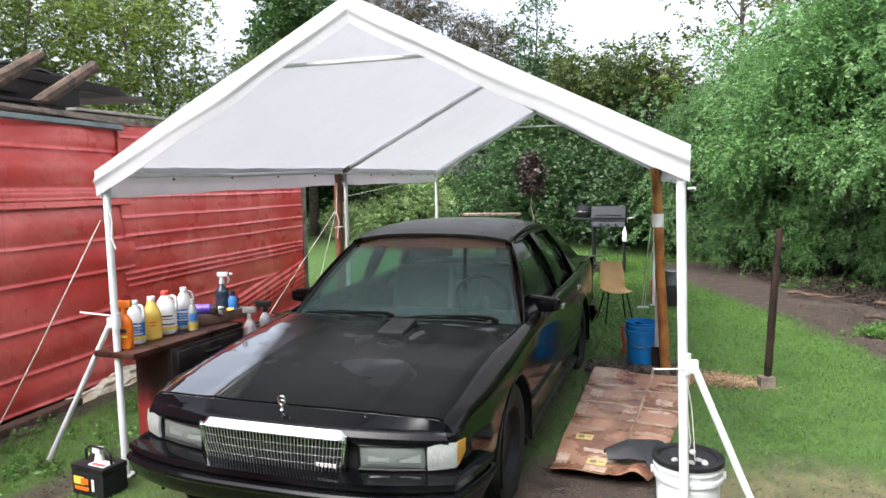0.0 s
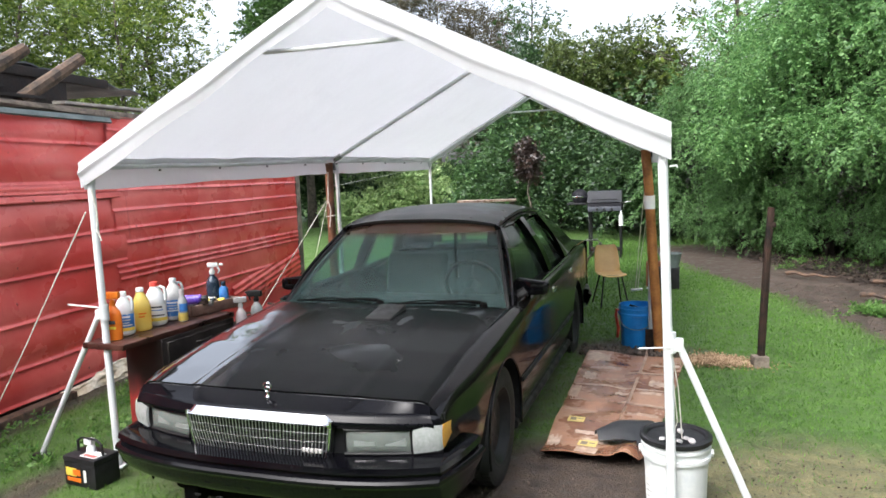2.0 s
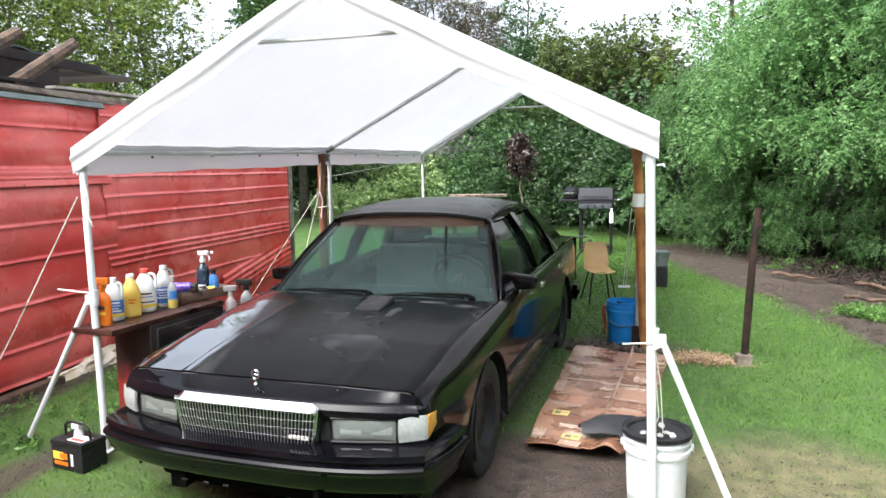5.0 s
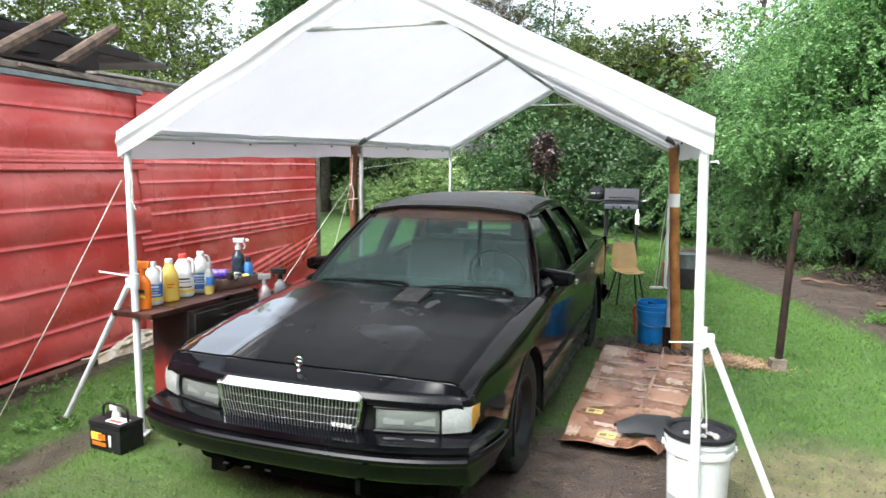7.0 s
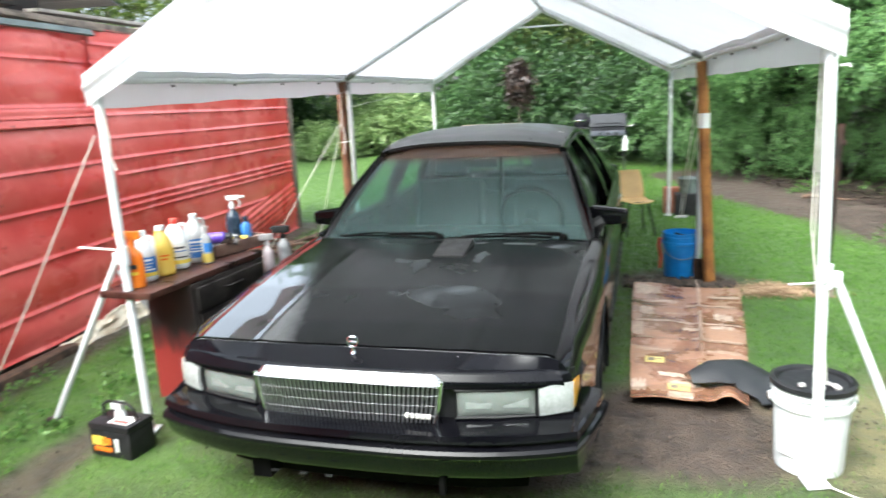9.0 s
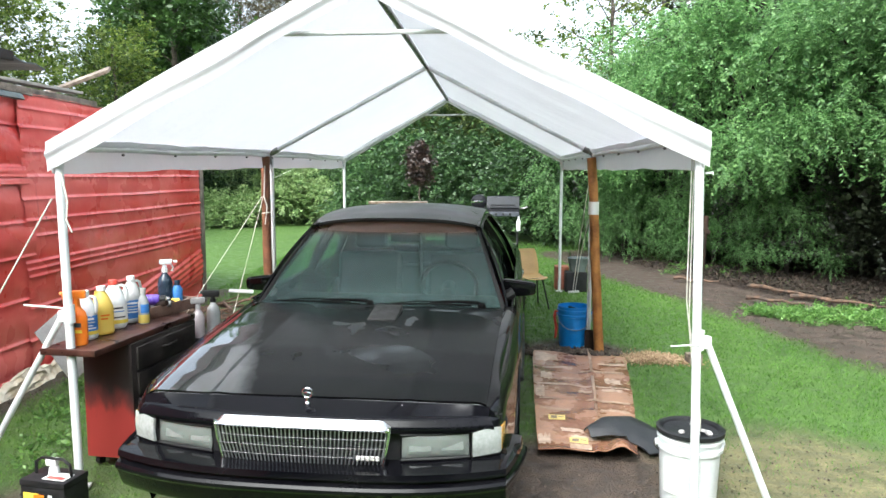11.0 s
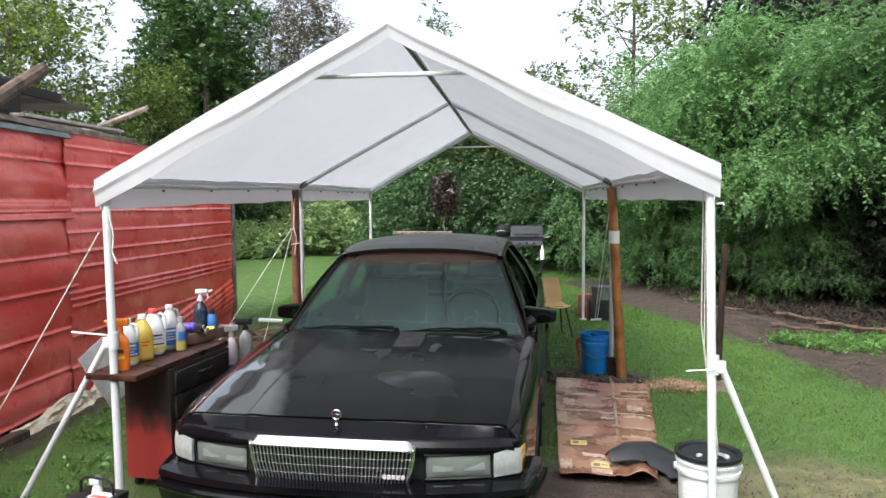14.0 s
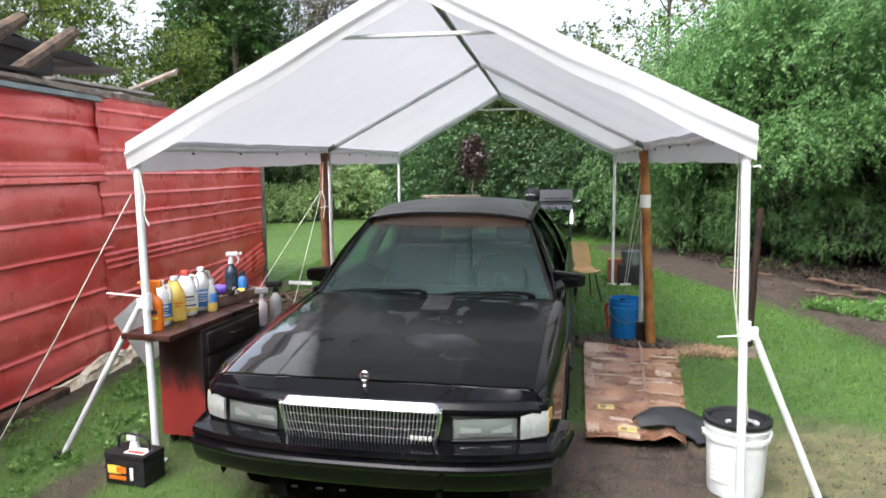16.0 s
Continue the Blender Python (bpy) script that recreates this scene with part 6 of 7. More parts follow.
def cardboard():
    corners = ((2.37, 0.62), (2.90, 0.54), (2.42, 2.80), (3.18, 2.66))

    def fn(a, b):
        x = lerp(lerp(corners[0][0], corners[1][0], a), lerp(corners[2][0], corners[3][0], a), b)
        y = lerp(lerp(corners[0][1], corners[1][1], a), lerp(corners[2][1], corners[3][1], a), b)
        x += 0.09 * math.sin(math.pi * a) * 0 + 0.13 * b * (1 - b) * (a - 0.2) + wobble((x * 2, y * 2, 1), 2.0, 0.02) * (b > 0.9)
        folds = 0.012 * math.exp(-(((b - 0.42) / 0.02) ** 2)) + 0.012 * math.exp(-(((b - 0.74) / 0.02) ** 2)) + 0.01 * math.exp(-(((a - 0.62) / 0.03) ** 2))
        curl = 0.055 * math.exp(-b / 0.05) * (0.35 + 0.9 * a * (1.4 - a)) + 0.06 * math.exp(-(((a - 0.86) / 0.12) ** 2) - (((b - 0.05) / 0.09) ** 2))
        return (x, y, ground_z(x, y) + 0.012 + folds + curl + wobble((x * 3, y * 3, 5), 1.0, 0.02) + wobble((x * 7, y * 7, 5), 1.0, 0.008))

    c = solid("cardboard_sheet", sheet(lambda a, b: fn(1 - a, b), 36, 70, 0.005), M_card, pose(0, 0, 0), "large flattened wet brown cardboard lying on the mud", "cardboard")
    rnd = random.Random(3)

    def strip(a0, a1, b0, b1, material, name, label, up=0.0085):
        part(name, sheet(lambda a, b: (lambda p: (p[0], p[1], p[2] + up))(fn(lerp(a1, a0, a), lerp(b0, b1, b))), 14, 4), material, c, label)

    def torn(a0, a1, b0, b1, seed, material=M_flute, name="torn_strip", label="pale torn paper strip"):
        def edge(a, b):
            jag = wobble((a * 4, seed, b * 2), 1.3, 0.35) * min(1, 6 * a, 6 * (1 - a))
            return lerp(a0, a1, a + 0.1 * wobble((b * 5, seed, 2), 1, 1)), lerp(b0, b1, b) + (b1 - b0) * jag

        part(name, sheet(lambda a, b: (lambda p: (p[0], p[1], p[2] + 0.0075))(fn(*edge(1 - a, b))), 18, 4), material, c, label)

    for n, (a0, a1, b0, b1) in enumerate(((0.05, 0.36, 0.335, 0.36), (0.05, 0.30, 0.425, 0.445), (0.02, 0.97, 0.585, 0.602), (0.1, 0.42, 0.79, 0.812), (0.605, 0.635, 0.30, 0.98), (0.5, 0.95, 0.77, 0.79),
                                           (0.55, 0.95, 0.45, 0.465), (0.35, 0.60, 0.10, 0.13), (0.25, 0.48, 0.155, 0.18), (0.66, 0.95, 0.34, 0.36), (0.70, 0.90, 0.55, 0.575), (0.3, 0.5, 0.68, 0.70), (0.7, 0.98, 0.88, 0.905), (0.46, 0.6, 0.52, 0.55))):
        torn(a0, a1, b0, b1, n)
    for n, (a0, a1, b0, b1) in enumerate(((0.01, 0.14, 0.06, 0.13), (0.02, 0.28, 0.88, 0.97), (0.33, 0.55, 0.012, 0.06), (0.02, 0.11, 0.46, 0.56), (0.08, 0.2, 0.66, 0.72), (0.74, 0.9, 0.65, 0.70))):
        torn(a0, a1, b0, b1, n + 40, M_flute, "torn_patch", "pale torn patch")
    for a0, a1, b0, b1 in ((0.13, 0.30, 0.225, 0.27), (0.60, 0.78, 0.19, 0.245), (0.33, 0.52, 0.068, 0.112)):
        strip(a0, a1, b0, b1, M_sticker, "sticker", "yellow sticker", 0.010)
        strip(lerp(a0, a1, 0.15), lerp(a0, a1, 0.5), lerp(b0, b1, 0.2), lerp(b0, b1, 0.75), M_oldwood, "print_bar", "", 0.012)
        strip(lerp(a0, a1, 0.58), lerp(a0, a1, 0.9), lerp(b0, b1, 0.45), lerp(b0, b1, 0.6), M_oldwood, "print_bar", "", 0.012)
    strip(0.86, 0.97, 0.28, 0.31, M_paper, "sticker", "white sticker", 0.006)
    strip(0.80, 0.95, 0.17, 0.22, M_paper, "sticker", "white sticker", 0.006)

    def mat(a, b):
        spine = ((2.66, 0.80, 0.075), (2.78, 0.88, 0.10), (2.92, 0.92, 0.09), (3.02, 0.82, 0.04), (3.06, 0.66, 0.012))
        k = a * 4
        i = min(3, int(k))
        p = Vector(spine[i]).lerp(Vector(spine[i + 1]), k - i)
        w = (0.05 + 0.11 * math.sin(math.pi * min(1, a * 1.1) * 0.9)) * (1 if a < 0.8 else 0.9)
        d = Vector((-0.35 + a, 1 - 0.9 * a, 0)).normalized()
        q = p + d * (b - 0.5) * 2 * w
        return (q.x, q.y, ground_z(q.x, q.y) + p.z * (0.7 + 0.5 * math.sin(math.pi * b)) + 0.012)

    solid("rubber_mat", sheet(mat, 30, 12, 0.008), M_rubber, pose(0, 0, 0), "folded black rubber mat lying over the cardboard edge", "mat")


cardboard()


def fence_post():
    p = thing("fence_post", pose(3.735, 2.60, ground_z(3.7, 2.6)), "dark rusty leaning post in a concrete block", "post")
    part("shaft", tube([(0, 0, -0.05), (0.03, 0.04, 0.5), (0.055, 0.08, 0.9), (0.085, 0.13, 1.21)], [0.028, 0.029, 0.027, 0.026], 8), M_rust, p)
    part("notch", box((0.065, 0.085, 1.06), (0.115, 0.155, 1.10), 0.008), M_rust, p)
    part("footing_block", moved(box((-0.06, -0.05, -0.03), (0.055, 0.05, 0.085), 0.012), pose(0, 0, 0, 0, 0, 12)), M_oldwood, p, "brown block at the foot")


fence_post()


def sand():
    rng = np.random.default_rng(4)
    n = 3600
    bm = bmesh.new()
    for _ in range(n):
        a = rng.normal() * 0.15
        x, y = 3.41 + a, 2.66 + rng.normal() * 0.075 - 0.03 * a
        z = ground_z(x, y) + 0.045 * max(0, 1 - abs(a) / 0.34) * rng.random() + 0.002
        s = rng.uniform(0.004, 0.011)
        m = pose(x, y, z, *rng.uniform(0, 360, 3)) @ Matrix.Diagonal((s, s * 0.7, s * 0.45, 1))
        one = [bm.verts.new(m @ Vector(c)) for c in ((-1, -1, 0), (1, -1, 0.2), (0.9, 1, 0), (-1, 0.8, 0.3), (0, 0, 1), (0, 0, -0.8))]
        for i in range(4):
            bm.faces.new((one[i], one[(i + 1) % 4], one[4]))
            bm.faces.new((one[(i + 1) % 4], one[i], one[5]))
    solid("sand_pile", bm, M_sand, pose(0, 0, 0), "low spread pile of pale sand and wood chips", "sand", kind="stuff", sharp=0)
    bm = bmesh.new()
    for _ in range(420):
        x, y = rng.uniform(2.35, 3.2), 2.86 + rng.normal() * 0.07
        s = rng.uniform(0.008, 0.022)
        m = pose(x, y, ground_z(x, y) + 0.008, *rng.uniform(0, 360, 3)) @ Matrix.Diagonal((s, s, s * 0.7, 1))
        one = [bm.verts.new(m @ Vector(c)) for c in ((-1, -1, 0), (1, -1, 0.2), (0.9, 1, 0), (-1, 0.8, 0.3), (0, 0, 1), (0, 0, -0.8))]
        for i in range(4):
            bm.faces.new((one[i], one[(i + 1) % 4], one[4]))
            bm.faces.new((one[(i + 1) % 4], one[i], one[5]))
    solid("mud_clods", bm, M_clod, pose(0, 0, 0), "scattered grey mud clods by the blue bucket", "soil", kind="stuff", sharp=0)


sand()


def chair():
    z = ground_z(2.45, 4.85)
    c = thing("chair", pose(2.47, 4.83, z, 0, 0, 18), "small tan plastic shell chair with dark metal legs on the lawn", "chair")

    def shell(a, b):
        u = (a - 0.5) * 2
        if b < 0.5:
            k = b / 0.5
            y, zz, w = lerp(-0.19, 0.13, k), 0.365 - 0.02 * math.sin(math.pi * k) + (0.03 * (1 - k / 0.12) * -0.4 if k < 0.12 else 0), lerp(0.135, 0.14, k)
        else:
            k = (b - 0.5) / 0.5
            y, zz, w = 0.13 + 0.035 * math.sin(k * 1.3) + 0.05 * k, 0.365 + 0.30 * k, 0.14 - 0.025 * k**3
        lip = 0.02 * abs(u) ** 3
        corner = 1 - 0.1 * max(0, (b - 0.9) / 0.1) ** 2
        return (u * w * corner, y - (lip if b > 0.55 else 0), zz + (lip if b < 0.5 else 0))

    part("seat_shell", sheet(shell, 14, 26, 0.008), M_tan, c, "moulded tan seat and back")
    for s in (-1, 1):
        part("leg", tube([(s * 0.10, -0.10, 0.345), (s * 0.155, -0.19, 0.0)], 0.009, 8), M_dark, c)
        part("leg", tube([(s * 0.10, 0.08, 0.345), (s * 0.165, 0.19, 0.0)], 0.009, 8), M_dark, c)
    part("seat_rail", tube([(-0.11, -0.10, 0.345), (0.11, -0.10, 0.345)], 0.009, 8), M_dark, c)
    part("seat_rail", tube([(-0.11, 0.08, 0.345), (0.11, 0.08, 0.345)], 0.009, 8), M_dark, c)


chair()


def grill():
    g = thing("gas_grill", pose(2.12, 8.9, ground_z(2.1, 8.9)), "black gas grill with a closed lid and side shelf", "grill")
    part("firebox", box((-0.28, -0.22, 0.78), (0.28, 0.22, 0.92), 0.02), M_grill, g, "dark control panel and firebox")
    lid = box((-0.285, -0.22, 0.925), (0.285, 0.22, 1.12), 0.0)
    for v in lid.verts:
        if v.co.z > 1.0:
            v.co.y = v.co.y * 0.78 + 0.03
            v.co.x *= 0.985
    bmesh.ops.bevel(lid, geom=list(lid.edges), offset=0.018, segments=3, profile=0.6, affect="EDGES")
    part("grill_lid", lid, M_lid, g, "black lid with a flat top")
    part("control_panel", box((-0.27, -0.238, 0.785), (0.27, -0.221, 0.865), 0.006), M_panel, g, "blue-grey control panel")
    for s in (-1, 1):
        for y in (-0.18, 0.18):
            part("leg", tube([(s * 0.25, y, 0), (s * 0.25, y, 0.8)], 0.016, 8), M_dark, g)
    part("lid_handle", tube([(-0.2, -0.23, 0.98), (-0.2, -0.26, 0.98), (0.2, -0.26, 0.98), (0.2, -0.23, 0.98)], 0.01, 8), M_grill, g)
    for u in (-0.12, 0.0, 0.12):
        part("knob", moved(lathe([(0, 0), (0.022, 0), (0.02, 0.025), (0, 0.028)], 12), pose(u, -0.238, 0.825, 90, 0, 0)), M_dark, g)
    part("side_shelf", box((-0.62, -0.18, 0.90), (-0.29, 0.18, 0.93), 0.01), M_dark, g, "black side shelf")
    part("side_arm", tube([(0.28, 0, 0.91), (0.36, -0.02, 0.92), (0.42, 0.0, 0.935)], 0.012, 6), M_steel, g)
    part("lower_rack", box((-0.26, -0.19, 0.12), (0.26, 0.19, 0.15), 0.008), M_rust, g)
    h = thing("round_pot", pose(1.70, 8.9, ground_z(2.1, 8.9) + 0.93), "shiny black rounded pot on the grill's shelf", "pot")
    part("body", lathe([(0, 0), (0.10, 0), (0.135, 0.05), (0.14, 0.11), (0.11, 0.18), (0.05, 0.22), (0, 0.225)], 22), M_grill, h)
    part("band", lathe([(0.142, 0.085), (0.145, 0.10), (0.142, 0.115)], 22), M_chrome, h)
    b = solid("white_bottle", lathe([(0, 0), (0.035, 0), (0.035, 0.16), (0.015, 0.2), (0.015, 0.25), (0, 0.25)], 14), M_white, pose(2.385, 8.68, ground_z(2.4, 8.7) + 0.55), "white bottle hung on the grill's leg", "bottle")
    part("hanger", tube([(0, 0, 0.24), (0, 0.03, 0.32)], 0.006, 6), M_steel, b)


grill()


def far_things():
    p = thing("planter_box", pose(3.09, 5.95, ground_z(3.1, 6)), "black plastic planter box beside a terracotta pot", "planter")
    part("body", box((-0.14, -0.12, 0), (0.14, 0.12, 0.26), 0.01), M_dark, p)
    t = thing("terracotta_planter", pose(2.93, 6.12, ground_z(3, 6)), "square terracotta planter on the lawn", "planter")
    part("body", box((-0.10, -0.10, 0), (0.08, 0.10, 0.31), 0.01), M_terracotta, t)
    g = thing("grey_tub", pose(3.12, 5.97, ground_z(3.1, 6) + 0.26), "weathered grey metal tub on the planter", "tub")
    part("body", lathe([(0, 0), (0.10, 0), (0.14, 0.17), (0.148, 0.175), (0.14, 0.18), (0.09, 0.02), (0, 0.02)], 20), M_tealtrim, g)
    f = thing("hand_truck", pose(2.13, 6.0, ground_z(2.1, 6)), "grey bent-tube hand truck lying behind the car", "hand truck")
    part("frame", tube([(-0.10, 0, 0.40), (-0.06, 0, 0.60), (0.10, 0, 0.61), (0.14, 0, 0.57), (-0.02, 0, 0.36), (-0.16, 0, 0.02)], 0.014, 8), M_steel, f)
    part("frame", tube([(0.14, 0.02, 0.57), (0.16, 0.3, 0.02)], 0.014, 8), M_steel, f)
    zb = ground_z(0.66, 6.5)
    b = thing("plank_table", pose(0.66, 6.5, zb, 0, 0, 4), "high narrow table with a pale plank top behind the car", "table")
    part("tabletop", box((-0.41, -0.11, 1.185 - zb), (0.41, 0.11, 1.22 - zb), 0.006), M_flute, b, "pale wooden plank top")
    for u in (-0.36, 0.36):
        for v in (-0.07, 0.07):
            part("leg", box((u - 0.02, v - 0.02, 0), (u + 0.02, v + 0.02, 1.186 - zb), 0.004), M_rotten, b)
    solid("white_cup", lathe([(0, 0), (0.035, 0), (0.042, 0.06), (0, 0.065)], 14), M_white, pose(2.02, 3.72, 0.905), "small white cup standing on the trunk lid", "cup")
    j = thing("scrap_heap", pose(-0.72, 3.75, ground_z(-0.7, 3.7)), "heap of brown brush and boards behind the desk", "scrap")
    rnd = random.Random(12)
    for k in range(16):
        part("stick", moved(tube([(-0.4, 0, 0), (0.1, 0.03, 0.01), (0.45, -0.02, 0)], [0.016, 0.014, 0.006], 6), pose(rnd.uniform(-0.3, 0.3), rnd.uniform(-0.5, 0.5), 0.03 + rnd.uniform(0, 0.14), rnd.uniform(-8, 8), rnd.uniform(-12, 12), rnd.uniform(0, 180))), M_rotten, j)
    solid("white_plank", box((-0.15, -0.05, 0), (0.15, 0.05, 0.025), 0.006), M_white, pose(-1.15, 5.2, ground_z(-1.1, 5.2) + 0.05, 4, 5, 20), "white painted plank lying by the shed corner", "plank")
    br = [((5.45, 6.45), (6.05, 5.35)), ((5.1, 5.45), (5.6, 5.0)), ((5.7, 5.7), (6.6, 4.9)), ((4.6, 7.0), (5.1, 6.6))]
    for (x0, y0), (x1, y1) in br:
        pts = [(lerp(x0, x1, k / 5), lerp(y0, y1, k / 5) + wobble((k, x0, 0), 0.8, 0.06), ground_z(x0, y0) + 0.035 + 0.02 * (k % 2)) for k in range(6)]
        solid("fallen_branch", tube(pts, [0.03 - 0.004 * k for k in range(6)], 7), M_rotten, pose(0, 0, 0), "fallen brown branch on the bare soil", "branch", "fallen branches")
    solid("clear_cup", lathe([(0, 0), (0.03, 0), (0.038, 0.11), (0.036, 0.11), (0.028, 0.004), (0, 0.004)], 14), M_haze, pose(-0.72, -0.52, 0.035, 80, 0, 60), "crushed clear plastic cup lying on the grass", "cup")


far_things()


# ---- umbrella over the walk's last stand ----
def umbrella():
    m, n, l, p = tree_of("dotted_cloth")
    co, vor = n.new("ShaderNodeTexCoord"), n.new("ShaderNodeTexVoronoi")
    vor.inputs["Scale"].default_value, vor.inputs["Randomness"].default_value = 26.0, 0.0
    l.new(co.outputs["UV"], vor.inputs["Vector"])
    ramp = n.new("ShaderNodeValToRGB")
    ramp.color_ramp.interpolation = "LINEAR"
    ramp.color_ramp.elements[0].position, ramp.color_ramp.elements[1].position = 0.30, 0.36
    ramp.color_ramp.elements[0].color, ramp.color_ramp.elements[1].color = (0.75, 0.75, 0.78, 1), (0.02, 0.018, 0.022, 1)
    l.new(vor.outputs["Distance"], ramp.inputs[0])
    l.new(ramp.outputs[0], p.inputs["Base Color"])
    p.inputs["Roughness"].default_value = 0.6
    ux, uy, rim_z = 2.30, -3.52, 2.06
    u = thing("umbrella", pose(ux, uy, 0), "open black umbrella with white polka dots and a hanging tag", "umbrella")
    ribs, rad = 8, 0.55

    def cloth(a, b):
        ang = 2 * math.pi * a
        seg = abs(((a * ribs) % 1) - 0.5) * 2
        r = rad * b * (0.93 + 0.07 * seg**2)
        return (r * math.cos(ang), r * math.sin(ang), rim_z + 0.24 * (1 - b**1.8) + 0.03 * b * b * (1 - seg**2))

    bm = sheet(cloth, 64, 14)
    uv = bm.loops.layers.uv.new("cloth")
    for f in bm.faces:
        for lp in f.loops:
            lp[uv].uv = (lp.vert.co.x, lp.vert.co.y)
    part("cloth", bm, m, u, "black cloth with white dots", sharp=0)
    part("shaft", tube([(0, 0, 0.0), (0, 0, rim_z + 0.30)], 0.007, 8), M_steel, u, "slim steel shaft stuck in the lawn")
    part("grip", tube([(0, 0, 0.95), (0, 0, 1.10)], 0.014, 10), M_dark, u, "black grip")
    for k in range(ribs):
        a = 2 * math.pi * k / ribs
        rb = part("rib", tube([(rad * f * math.cos(a), rad * f * math.sin(a), rim_z + 0.235 * (1 - f**1.8)) for f in (0.02, 0.3, 0.6, 0.8, 1.0)], 0.003, 5), M_dark, u)
        part("rib_tip", tube([(rad * math.cos(a), rad * math.sin(a), rim_z + 0.004), (rad * 1.03 * math.cos(a), rad * 1.03 * math.sin(a), rim_z - 0.012)], 0.005, 6), M_dark, rb)
    tx, ty, tz = -0.126, 0.66, 1.719
    top = (rad * math.cos(2 * math.pi * 2 / 8) - 0.02, rad * 0.99, rim_z + 0.005)
    st = part("strap", sheet(lambda a, b: (lerp(top[0], tx + 0.005, b) + (a - 0.5) * 0.026, lerp(top[1], ty + 0.003, b), lerp(top[2], tz + 0.075, b)), 1, 10, 0.002), M_dark, u, "black tie strap")
    tag = part("tag", box((tx - 0.039, ty - 0.0008, tz), (tx + 0.039, ty + 0.0008, tz + 0.083), 0.0), M_tag, st, "dark teal cardboard tag")
    part("print_bar", box((tx - 0.026, ty - 0.0022, tz + 0.040), (tx + 0.026, ty - 0.0014, tz + 0.050), 0.0), M_oldwood, tag)
    part("print_bar", box((tx - 0.02, ty - 0.0022, tz + 0.029), (tx + 0.02, ty - 0.0014, tz + 0.032), 0.0), M_tealtrim, tag)


umbrella()


# ---- foliage ----
def quads(name, base, along, side, material):
    """One mesh of leaves: four corners each, from numpy rows of stalk point, length and half-width vectors."""
    n = len(base)
    v = np.empty((n, 4, 3), np.float32)
    v[:, 0], v[:, 1], v[:, 2], v[:, 3] = base, base + 0.45 * along + side, base + along, base + 0.45 * along - side
    me = bpy.data.meshes.new(name)
    me.vertices.add(4 * n)
    me.loops.add(4 * n)
    me.polygons.add(n)
    me.vertices.foreach_set("co", v.ravel())
    me.loops.foreach_set("vertex_index", np.arange(4 * n, dtype=np.int32))
    me.polygons.foreach_set("loop_start", np.arange(0, 4 * n, 4, dtype=np.int32))
    me.update(calc_edges=True)
    me.validate()
    me.materials.append(material)
    return me


def unit(a):
    return a / np.maximum(1e-9, np.linalg.norm(a, axis=-1, keepdims=True))


def sprays(rng, centres, spread, count, leaf, per, droop, wide=0.3):
    """Leafy twigs round clump centres: count twigs a clump, per leaves a twig in pairs along it."""
    c = np.repeat(centres, count, 0)
    sp = np.repeat(np.broadcast_to(np.asarray(spread, float), centres.shape), count, 0)
    way = unit(rng.normal(size=c.shape))
    start = c + way * sp * rng.uniform(0.35, 1.0, (len(c), 1))
    twig = unit(way * [1, 1, 0.6] + rng.normal(size=c.shape) * 0.5 - [0, 0, droop])
    reach = leaf * per * 0.28 * rng.uniform(0.7, 1.3, (len(c), 1))
    k = np.tile(np.arange(per), len(c))
    f = (k / per)[:, None]
    t, s0, rr = np.repeat(twig, per, 0), np.repeat(start, per, 0), np.repeat(reach, per, 0)
    base = s0 + t * rr * f - np.array([0, 0, 1]) * droop * rr * f**2 * 0.5
    across = unit(np.cross(t, np.array([0, 0, 1.0]) + rng.normal(size=t.shape) * 0.35))
    out = unit(across * np.where(k % 2, 1, -1)[:, None] + t * 0.7 + rng.normal(size=t.shape) * 0.25 - [0, 0, 0.25 * droop])
    size = leaf * rng.uniform(0.6, 1.25, (len(base), 1))
    nrm = unit(np.cross(out, t) + rng.normal(size=t.shape) * 0.35)
    side = unit(np.cross(out, nrm)) * size * wide
    return base, out * size, side


def limb_mesh(rng, height, r, limbs, reach, lean=0.0, crown_from=0.35):
    """A tapered, slightly crooked trunk with limbs; gives the mesh and the limb tips."""
    bm, tips = bmesh.new(), []
    pts = [Vector((lean * (k / 8) ** 1.5 * height + rng.normal() * 0.03 * k * 0.3, rng.normal() * 0.03 * k * 0.3, height * 0.92 * k / 8)) for k in range(9)]
    tube([p - Vector((0, 0, 0.1)) if i == 0 else p for i, p in enumerate(pts)], [r * (1.25 if k == 0 else 1) * (1 - 0.1 * k) for k in range(9)], 8, bm)
    for n in range(limbs):
        f = lerp(crown_from, 0.97, (n + 0.5) / limbs)
        i = min(7, int(f * 8))
        p = pts[i].lerp(pts[i + 1], f * 8 - i)
        ang = n * 2.4 + rng.uniform(-0.4, 0.4)
        ln = reach * (1.1 - 0.55 * f) * rng.uniform(0.7, 1.2)
        d = Vector((math.cos(ang), math.sin(ang), rng.uniform(0.25, 0.8)))
        mid, end = p + d * ln * 0.5 + Vector((0, 0, 0.05 * ln)), p + d * ln
        tube([p, mid, end], [r * 0.42 * (1.15 - f), r * 0.27 * (1.15 - f), r * 0.08], 5, bm)
        tips += [p.lerp(end, 0.55), p.lerp(end, 0.8), end]
        for q in range(2):
            e2 = mid + Vector((math.cos(ang + (q * 2 - 1) * 0.9), math.sin(ang + (q * 2 - 1) * 0.9), rng.uniform(0.1, 0.6))) * ln * 0.5
            tube([mid, e2], [r * 0.16 * (1.15 - f), r * 0.05], 4, bm)
            tips.append(e2)
    tips.append(pts[-1])
    return bm, np.array([tuple(t) for t in tips])


